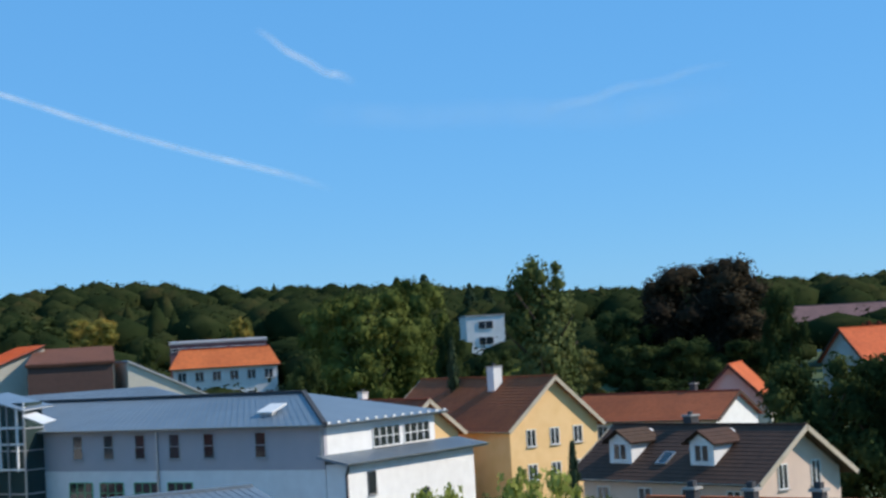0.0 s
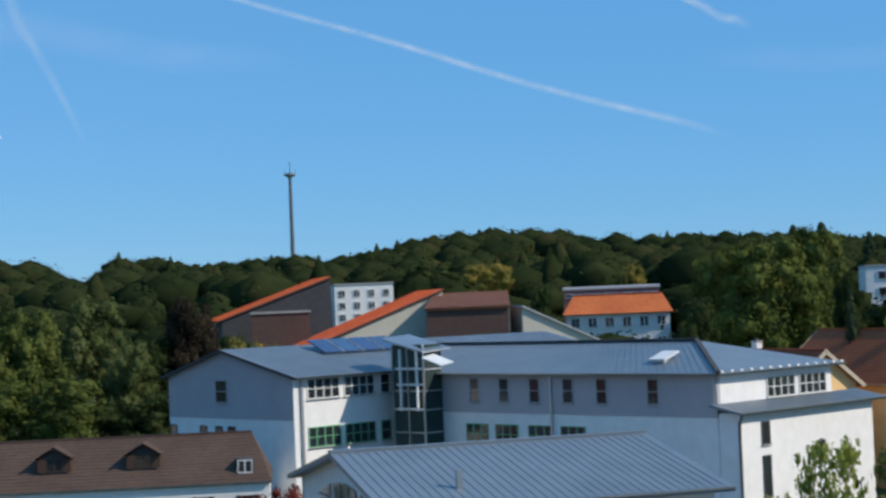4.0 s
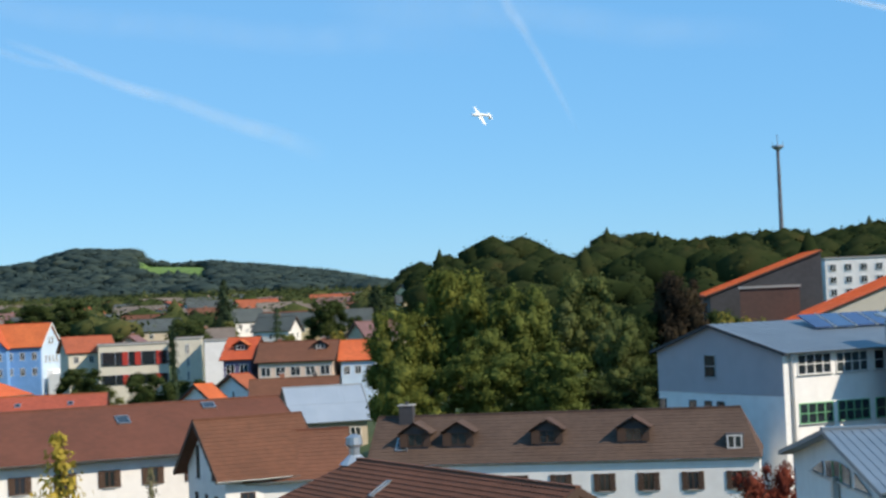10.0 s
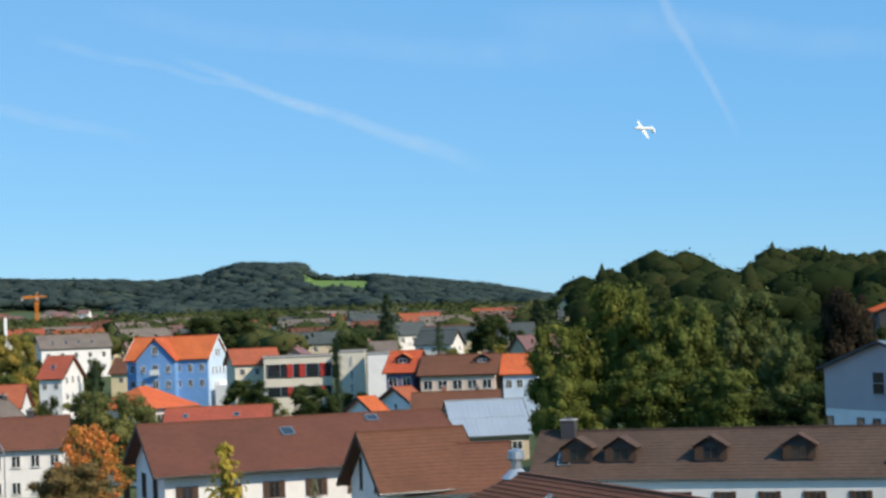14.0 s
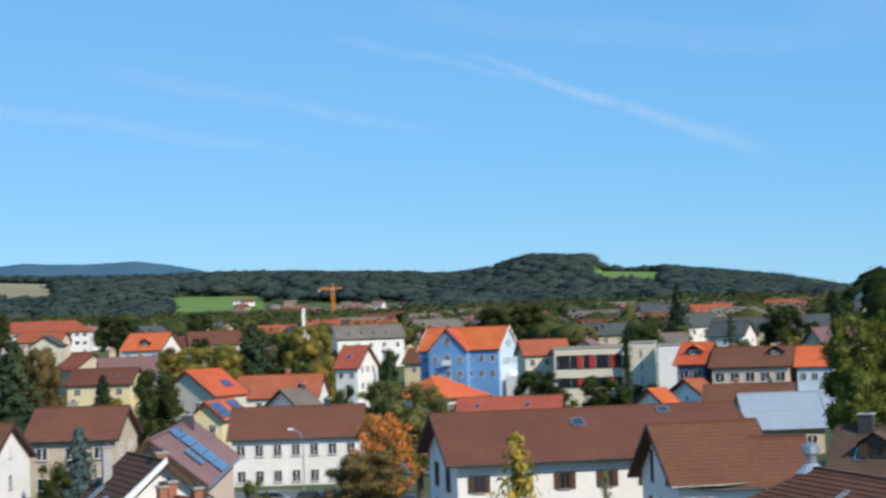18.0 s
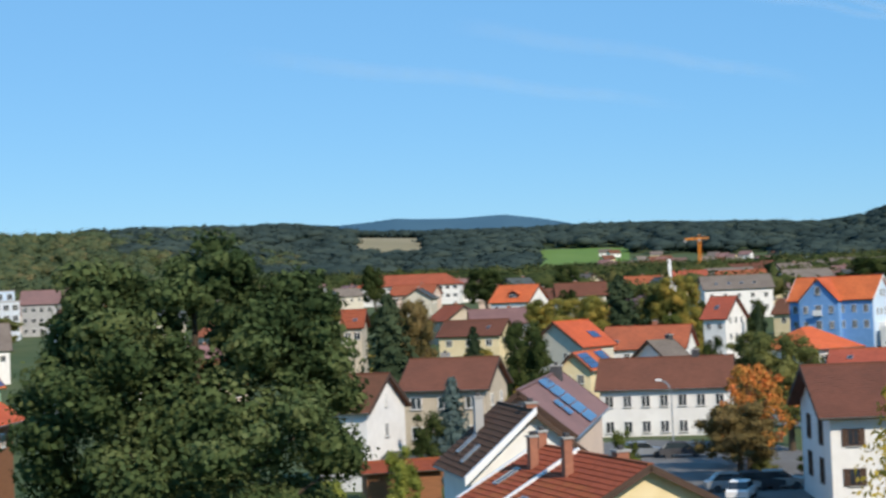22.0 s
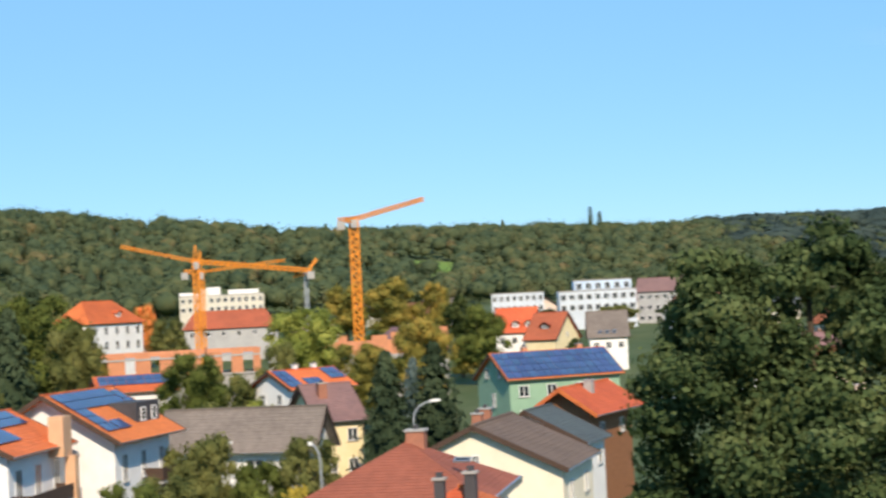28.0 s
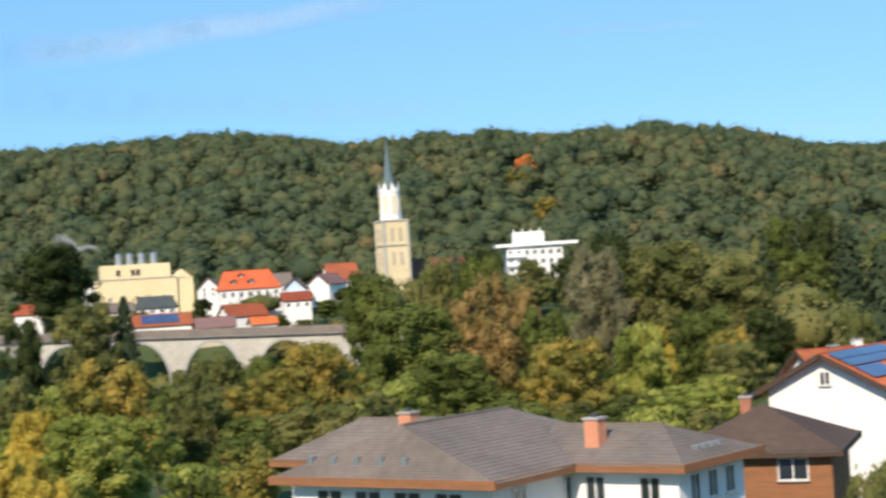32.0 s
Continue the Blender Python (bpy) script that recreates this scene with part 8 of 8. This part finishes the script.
def far_hills():
    """The farthest range, a plain backdrop of distance with haze in its colour."""
    bs = np.arange(-72, -47.9, 0.15)
    es = np.interp(bs, [-72, -68, -63, -61, -60, -59, -58, -57.3, -56, -55, -54.4, -53.3, -52.4, -51, -48], [1.2, 1.9, 2.2, 2.3, 2.22, 2.28, 2.38, 2.33, 2.3, 2.34, 2.36, 2.2, 2.02, 1.7, 1.2])
    es = es + 0.012 * np.sin(bs * 23) + 0.008 * np.sin(bs * 61)
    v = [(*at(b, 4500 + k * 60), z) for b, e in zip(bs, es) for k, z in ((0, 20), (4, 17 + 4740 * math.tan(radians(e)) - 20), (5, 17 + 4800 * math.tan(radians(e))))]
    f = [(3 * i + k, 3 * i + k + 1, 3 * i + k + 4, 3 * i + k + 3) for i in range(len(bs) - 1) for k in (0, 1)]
    tagged(link("backdrop", v, f, M["hazed_hills"], smooth=True), "farthest range of wooded hills on the horizon, coloured with blue haze", "hills", kind="structure")


far_hills()
M["meadow"] = material("bright_meadow", (0.10, 0.19, 0.03), (0.14, 0.22, 0.045), 0.95, 0.03)
M["stubble"] = material("stubble_field", (0.30, 0.25, 0.15), (0.24, 0.20, 0.11), 0.95, 0.03)
field("bright green meadow below the wooded hills", -53.4, -50.3, 1260, 2040, M["meadow"])
field("green meadow on the wooded hillside", -39.3, -37.2, 2200, 2980, M["meadow"])
field("pale stubble field on the hillside", -59.4, -57.1, 1950, 2650, M["stubble"])
field("pale field between far woods", -45, -42.6, 2720, 2980, M["stubble"])
field("pale bare patch under the hilltop", -104.4, -103.95, 900, 980, M["stubble"])
field("small meadow on the wooded slope", -78.0, -76.2, 965, 1045, M["meadow"])

# ---- further houses of the town, standing close behind one another ----
rt = random.Random(31)
ROOFS = ["brown_tile", "orange_tile", "old_orange_tile", "redbrown_tile", "grey_tile", "mauve_tile", "slate"]
WALLS = ["white_wall", "cream_wall", "white_wall", "pink_wall", "sand_wall", "beige_wall", "white_wall"]
RN = {"brown_tile": "brown", "orange_tile": "orange", "old_orange_tile": "weathered orange", "redbrown_tile": "red-brown", "grey_tile": "grey", "mauve_tile": "mauve-brown", "slate": "dark grey-green"}
WN = {"white_wall": "white", "cream_wall": "cream", "pink_wall": "pale pink", "sand_wall": "sand-coloured", "beige_wall": "beige"}
taken = [(o.matrix_basis.translation.x, o.matrix_basis.translation.y) for o in scene.objects if o.parent is None and o.type == "EMPTY"]
made = 0
for k in range(900):
    b, r = (rt.uniform(-63, -30), rt.uniform(300, 640)) if made < 56 else (rt.uniform(-82, -63), rt.uniform(240, 560))
    if made >= 76:
        break
    x, y = at(b, r)
    if min(math.hypot(x - p, y - q) for p, q in taken) < 17 or (-78 < b < -69 and r < 300):
        continue
    taken.append((x, y))
    made += 1
    g = float(terrain(np.array([x]), np.array([y]))[0])
    roof = "slate" if (b > -40 and r > 380 and rt.random() < 0.6) else rt.choice(ROOFS[:6] if r < 400 else ["brown_tile", "old_orange_tile", "grey_tile", "mauve_tile", "grey_tile", "slate"])
    wl_ = rt.choice(WALLS)
    L, W = rt.uniform(9, 15), rt.uniform(8, 10.5)
    ze = g + rt.uniform(3.4, 5.6)
    house("%s house with a %s tiled roof" % (WN[wl_], RN[roof]), x, y, -b + rt.choice((5, -20, 30, 80, -65)), L, W, ze, ze + W * rt.uniform(0.26, 0.4), wl_, roof, plinth=g - 1.5,
          wins=[("n", 3, 1, 1.0, 1.2, 0.6), ("l", 2, 1, 0.9, 1.2, 0.5), ("r", 2, 1, 0.9, 1.2, 0.5)], chimneys=[(rt.uniform(-2, 2), 0.3, 0.5, 0.6, "brick")], group="houses of the town")
for k in range(26):
    b, r = rt.uniform(-51.2, -45.2), rt.uniform(1300, 1850)
    x, y = at(b, r)
    g = float(terrain(np.array([x]), np.array([y]))[0])
    house("small far white house at the foot of the hills", x, y, -b + rt.uniform(-40, 40), 13, 10, g + 5, g + 9, rt.choice(("white_wall", "cream_wall")), rt.choice(("brown_tile", "mauve_tile", "grey_tile")), plinth=g - 2, wins=[("n", 2, 1, 1.2, 1.3, 0.6)], group="far houses below the hills")
# the dense quarter before the hills, with many dark slate roofs
made = 0
for k in range(700):
    b, r = rt.uniform(-48, -30.5), rt.uniform(400, 760)
    x, y = at(b, r)
    if made >= 36 or min(math.hypot(x - p, y - q) for p, q in taken) < 16:
        continue
    taken.append((x, y))
    made += 1
    g = float(terrain(np.array([x]), np.array([y]))[0])
    roof = rt.choice(("slate", "slate", "slate", "grey_tile", "grey_tile", "old_orange_tile", "brown_tile"))
    wl_ = rt.choice(("white_wall", "white_wall", "cream_wall", "beige_wall"))
    W = rt.uniform(9, 11)
    ze = g + rt.uniform(4.6, 6.4)
    house("%s house with a %s tiled roof" % (WN[wl_], RN[roof]), x, y, -b + rt.choice((5, -12, 20, 75)), rt.uniform(12, 18), W, ze, ze + W * rt.uniform(0.24, 0.34), wl_, roof, plinth=g - 1.5, wins=[("n", 3, 1, 1.1, 1.2, 0.6)], group="houses of the town")
# trees between the houses
for k in range(60):
    b, r = rt.uniform(-84, -30), rt.uniform(250, 420)
    x, y = at(b, r)
    if min(math.hypot(x - p, y - q) for p, q in taken) < 9:
        continue
    g = float(terrain(np.array([x]), np.array([y]))[0])
    tree(rt.choice(("broad", "broad", "broad", "cone", "bush")), rt.choice(("leafdark", "leafolive", "leaf", "leafautumn", "leafdark")), b, r, g + rt.uniform(4.5, 9), rt.uniform(4, 7.5))
for k in range(60):
    b, r = rt.uniform(-121, -88), rt.uniform(105, 290)
    x, y = at(b, r)
    if min(math.hypot(x - p, y - q) for p, q in taken) < 10 or (b > -104 and r < 150):
        continue
    g = float(terrain(np.array([x]), np.array([y]))[0])
    tree("broad", rt.choice(("leaf", "leafolive", "leafautumn", "leafyg", "leafolive")), b, r, g + (rt.uniform(8, 13) if r > 190 else rt.uniform(4, 7.5)), rt.uniform(6, 9))
for k in range(75):
    b = rt.uniform(-121.5, -96)
    r = rt.uniform(118, 270) if b > -110 else rt.uniform(98, 270)
    x, y = at(b, r)
    if min(math.hypot(x - p, y - q) for p, q in taken) < 9:
        continue
    tree("broad", rt.choice(("leafyg", "leaf", "leafolive", "leafyg", "leafautumn", "leaf")), b, r, rt.uniform(5.0, 8.6) if b < -107 else rt.uniform(3.5, 7.5), rt.uniform(8, 12))
for b, r, top, w, lf in ((-117.6, 132, 9.3, 9, "leafyg"), (-116.0, 140, 8.6, 8, "leafyg"), (-118.8, 104, 7.6, 5, "leafyellow"), (-117.9, 100, 5.5, 4, "leafyellow"), (-111.0, 190, 9.6, 9, "leafautumn"), (-109.5, 200, 9.0, 10, "leafyg"), (-113.8, 118, 6.0, 6, "leafyg"), (-112.2, 150, 7.0, 8, "leaf")):
    tree("broad", lf, b, r, top, w)
wood("town_trees", "garden trees and hedges between far houses", -68, -30, 400, 1300, 14, 10, LEAF["townwood"], 90, 0.6, 25, keep=0.0, gaps=[(-61, -54.5, 400, 588), (-50.6, -45.6, 1100, 1300)], clear=taken, heart=0.66, rugged=0.3)
wood("valley_trees", "dense mixed trees on the valley floor", -104, -89.2, 250, 620, 10.5, 12, LEAF["valleywood"], 200, 0.42, 26, gaps=[(-104, -101.0, 330, 620)], keep=0.0, clear=taken, heart=0.66, rugged=0.3)
wood("valley_thicket", "low trees and bushes below the viaduct", -122, -103, 220, 385, 9.5, 5, LEAF["valleywood"], 170, 0.36, 27, keep=0.0, clear=taken, heart=0.66, rugged=0.3)
wood("old_town_trees", "garden trees among the old town houses", -121, -103, 430, 540, 11.5, 8, LEAF["valleywood"], 240, 0.36, 28, keep=0.0, clear=taken, heart=0.66, rugged=0.3)
wood("viaduct_trees", "dense trees close behind the viaduct", -122, -108, 405, 417, 5.5, 4.5, LEAF["valleywood"], 150, 0.36, 33, keep=0.0, heart=0.66, rugged=0.3)
wood("clinic_garden", "low trees in front of the clinic", -104.2, -100.6, 400, 545, 9.5, 6.5, LEAF["valleywood"], 150, 0.4, 34, keep=0.0, heart=0.66, rugged=0.3)
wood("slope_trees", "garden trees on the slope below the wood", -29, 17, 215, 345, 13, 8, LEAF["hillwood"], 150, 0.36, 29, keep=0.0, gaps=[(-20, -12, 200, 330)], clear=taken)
for b, h in ((-71.75, 71), (-71.45, 69)):
    tree("column", "leafdark", b, 1330, 17 + 1330 * math.tan(radians(2.9)) + (h - 70) * 2, 7)

# ---- contrails and the aeroplane ----
def vapour():
    m = bpy.data.materials.new("ice_vapour")
    m.use_nodes = True
    n, l = m.node_tree.nodes, m.node_tree.links
    b = n["Principled BSDF"]
    n.remove(b)
    uv = n.new("ShaderNodeAttribute")
    uv.attribute_name = "thin"
    co = n.new("ShaderNodeTexCoord")
    ns = n.new("ShaderNodeTexNoise")
    ns.inputs["Scale"].default_value, ns.inputs["Detail"].default_value = 0.012, 6
    l.new(co.outputs["Object"], ns.inputs["Vector"])
    mr = n.new("ShaderNodeMapRange")
    mr.inputs["From Min"].default_value, mr.inputs["From Max"].default_value, mr.inputs["To Min"].default_value = 0.25, 0.75, 0.3
    l.new(ns.outputs[0], mr.inputs[0])
    mu = n.new("ShaderNodeMath")
    mu.operation = "MULTIPLY"
    l.new(mr.outputs[0], mu.inputs[0])
    l.new(uv.outputs["Fac"], mu.inputs[1])
    d, t, tr = n.new("ShaderNodeBsdfDiffuse"), n.new("ShaderNodeBsdfTranslucent"), n.new("ShaderNodeBsdfTransparent")
    a, g = n.new("ShaderNodeMixShader"), n.new("ShaderNodeMixShader")
    d.inputs[0].default_value = t.inputs[0].default_value = (0.95, 0.96, 0.98, 1)
    l.new(d.outputs[0], a.inputs[1])
    l.new(t.outputs[0], a.inputs[2])
    l.new(mu.outputs[0], g.inputs[0])
    l.new(tr.outputs[0], g.inputs[1])
    l.new(a.outputs[0], g.inputs[2])
    l.new(g.outputs[0], n["Material Output"].inputs[0])
    return m


M["vapour"] = vapour()


def contrail(points, w0, w1, thick, label="thin white contrail drifting apart in the blue sky", lean=85):
    """A trail along bearings and heights in degrees; w0, w1: its width in degrees at both ends."""
    n, across = 40, 9
    ks = np.linspace(0, 1, len(points))
    t = np.linspace(0, 1, n)
    bs, es = np.interp(t, ks, [p[0] for p in points]), np.interp(t, ks, [p[1] for p in points])
    for i in range(3):
        bs[1:-1], es[1:-1] = (bs[:-2] + 2 * bs[1:-1] + bs[2:]) / 4, (es[:-2] + 2 * es[1:-1] + es[2:]) / 4
    es = es + 0.05 * np.sin(t * 17)
    db, de = np.gradient(bs), np.gradient(es)
    ln = np.hypot(db, de)
    nb, ne = -de / ln, db / ln
    v, thin = [], []
    for i in range(n):
        w = w0 + (w1 - w0) * t[i]
        for j in range(across):
            s = (j / (across - 1) - 0.5) * 2
            far = min(4850, max(2600, 3900 + lean * (bs[i] + nb[i] * s * w - bs.mean())))
            p = EYE + heading(bs[i] + nb[i] * s * w, es[i] + ne[i] * s * w) * far
            v.append(tuple(p))
            thin.append(thick * max(0.0, 1 - s * s) ** 1.5 * min(1, t[i] * 6, (1 - t[i]) * 4))
    f = [(i * across + j, i * across + j + 1, (i + 1) * across + j + 1, (i + 1) * across + j) for i in range(n - 1) for j in range(across - 1)]
    ob = link("contrail", v, f, M["vapour"])
    at_ = ob.data.attributes.new("thin", "FLOAT", "POINT")
    at_.data.foreach_set("value", thin)
    tagged(ob, label, "contrail", "contrails in the sky")


contrail([(-23.5, 11.7), (-21.8, 11.1), (-16.2, 9.3), (-11.0, 7.6), (-5.0, 5.7), (-3.5, 5.2)], 0.10, 0.17, 0.55)
contrail([(-5.9, 10.6), (-4.0, 9.3), (-2.6, 8.7)], 0.16, 0.2, 0.5)
contrail([(3.6, 7.4), (6.5, 8.0), (10.0, 8.6)], 0.25, 0.15, 0.22)
contrail([(-27.4, 11.6), (-26.7, 9.5), (-25.9, 8.2), (-24.6, 5.4)], 0.3, 0.12, 0.26)
contrail([(-43.5, 9.0), (-39.1, 7.3), (-36.0, 6.2), (-33.0, 5.0)], 0.16, 0.42, 0.3)
contrail([(-119.3, 8.2), (-112.5, 8.9), (-106.3, 9.6)], 0.7, 0.35, 0.3, "wide faint contrail turning to thin cloud", -60)
contrail([(-56.0, 8.7), (-49.2, 7.4), (-44.0, 6.2)], 0.4, 0.25, 0.15)
contrail([(-63.5, 8.0), (-54.9, 6.8), (-48.0, 5.6)], 0.4, 0.25, 0.15)
contrail([(-121.0, 8.1), (-112.0, 9.0), (-105.0, 9.6)], 0.6, 0.5, 0.4)
contrail([(-102.0, 8.2), (-95.5, 8.0)], 0.2, 0.2, 0.25)

contrail([(-4.5, 7.7), (0.0, 7.5), (6.0, 7.2), (11.0, 7.6)], 0.5, 0.7, 0.1, "faint veil of high thin cloud")
contrail([(-33.0, 9.8), (-27.5, 9.6), (-22.0, 8.6), (-17.5, 8.2)], 0.8, 0.6, 0.12, "faint veil of high thin cloud")
contrail([(-46.0, 10.6), (-41.0, 9.6), (-34.0, 8.9), (-27.0, 8.6)], 0.5, 0.7, 0.1, "faint veil of high thin cloud")
contrail([(-48.0, 9.6), (-43.6, 8.6), (-40.0, 7.6)], 0.25, 0.12, 0.14)
contrail([(-104.0, 5.9), (-109.0, 6.1), (-116.0, 6.6), (-121.0, 6.9)], 0.5, 0.8, 0.2, "faint veil of high thin cloud")


def smoke():
    """A wisp of steam that drifts from the brewery's roof."""
    v, thin, f = [], [], []
    n, across = 24, 7
    for i in range(n):
        t = i / (n - 1)
        b, e = -116.55 - 1.6 * t + 0.08 * math.sin(t * 14), 1.75 + 0.62 * t ** 0.8 + 0.1 * math.sin(t * 11)
        for j in range(across):
            k = (j / (across - 1) - 0.5) * 2
            v.append(tuple(EYE + heading(b, e + k * (0.08 + 0.14 * t)) * (478 + 8 * t)))
            thin.append(0.55 * (1 - k * k) * min(1, t * 8, (1 - t) * 3))
    f = [(i * across + j, i * across + j + 1, (i + 1) * across + j + 1, (i + 1) * across + j) for i in range(n - 1) for j in range(across - 1)]
    ob = link("steam_plume", v, f, M["vapour"])
    ob.data.attributes.new("thin", "FLOAT", "POINT").data.foreach_set("value", thin)
    tagged(ob, "wisp of pale steam drifting from the brewery roof", "steam")


smoke()


def aeroplane():
    p = EYE + heading(-27.8, 6.12) * 2450
    e = new("aeroplane")
    tagged(e, "white high-wing transport aeroplane banking in the sky", "aeroplane")
    right, away, up = Vector((0.885, 0.466, 0)), Vector((-0.466, 0.885, 0)), Vector((0, 0, 1))
    ax, ay = (right + away * 0.6).normalized(), (right * 0.47 - up * 0.93 - away * 0.78).normalized()
    e.matrix_basis = Matrix.Translation(p) @ Matrix((ax, ay, ax.cross(ay))).transposed().to_4x4()
    prof = [(-17, 0.2), (-15.5, 1.3), (-12, 2.1), (4, 2.1), (12, 1.3), (17, 0.4)]
    v = [(x, r * math.cos(k * math.pi / 6), r * math.sin(k * math.pi / 6) + (0.8 if x > 10 else 0)) for x, r in prof for k in range(12)]
    f = [(j * 12 + k, j * 12 + (k + 1) % 12, (j + 1) * 12 + (k + 1) % 12, (j + 1) * 12 + k) for j in range(5) for k in range(12)] + [tuple(range(11, -1, -1)), tuple(range(60, 72))]
    link("fuselage", v, f, M["white_paint"], e, smooth=True)
    for s in (-1, 1):
        slab("wing", ((-5, 0, 2.2), (0.5, 0, 2.2), (-0.6, s * 20, 2.6), (-3.4, s * 20, 2.6)), 0.5, M["white_paint"], e)
        slab("tailplane", ((12.5, 0, 1.6), (16, 0, 1.6), (16, s * 7, 1.7), (14, s * 7, 1.7)), 0.3, M["white_paint"], e)
        link("engine", [(x, s * 6 + 0.9 * math.cos(k * math.pi / 4), 1.6 + 0.9 * math.sin(k * math.pi / 4)) for x in (-7, -1) for k in range(8)], [(k, (k + 1) % 8, (k + 1) % 8 + 8, k + 8) for k in range(8)] + [tuple(range(7, -1, -1)), tuple(range(8, 16))], M["steel"], e)
    link("fin", [(11.5, y, 1.5) for y in (-0.2, 0.2)] + [(17, y, 1.5) for y in (-0.2, 0.2)] + [(17.5, y, 8) for y in (-0.2, 0.2)] + [(14.8, y, 8) for y in (-0.2, 0.2)], [(0, 2, 4, 6), (1, 7, 5, 3), (0, 6, 7, 1), (6, 4, 5, 7), (4, 2, 3, 5)], M["white_paint"], e)


aeroplane()
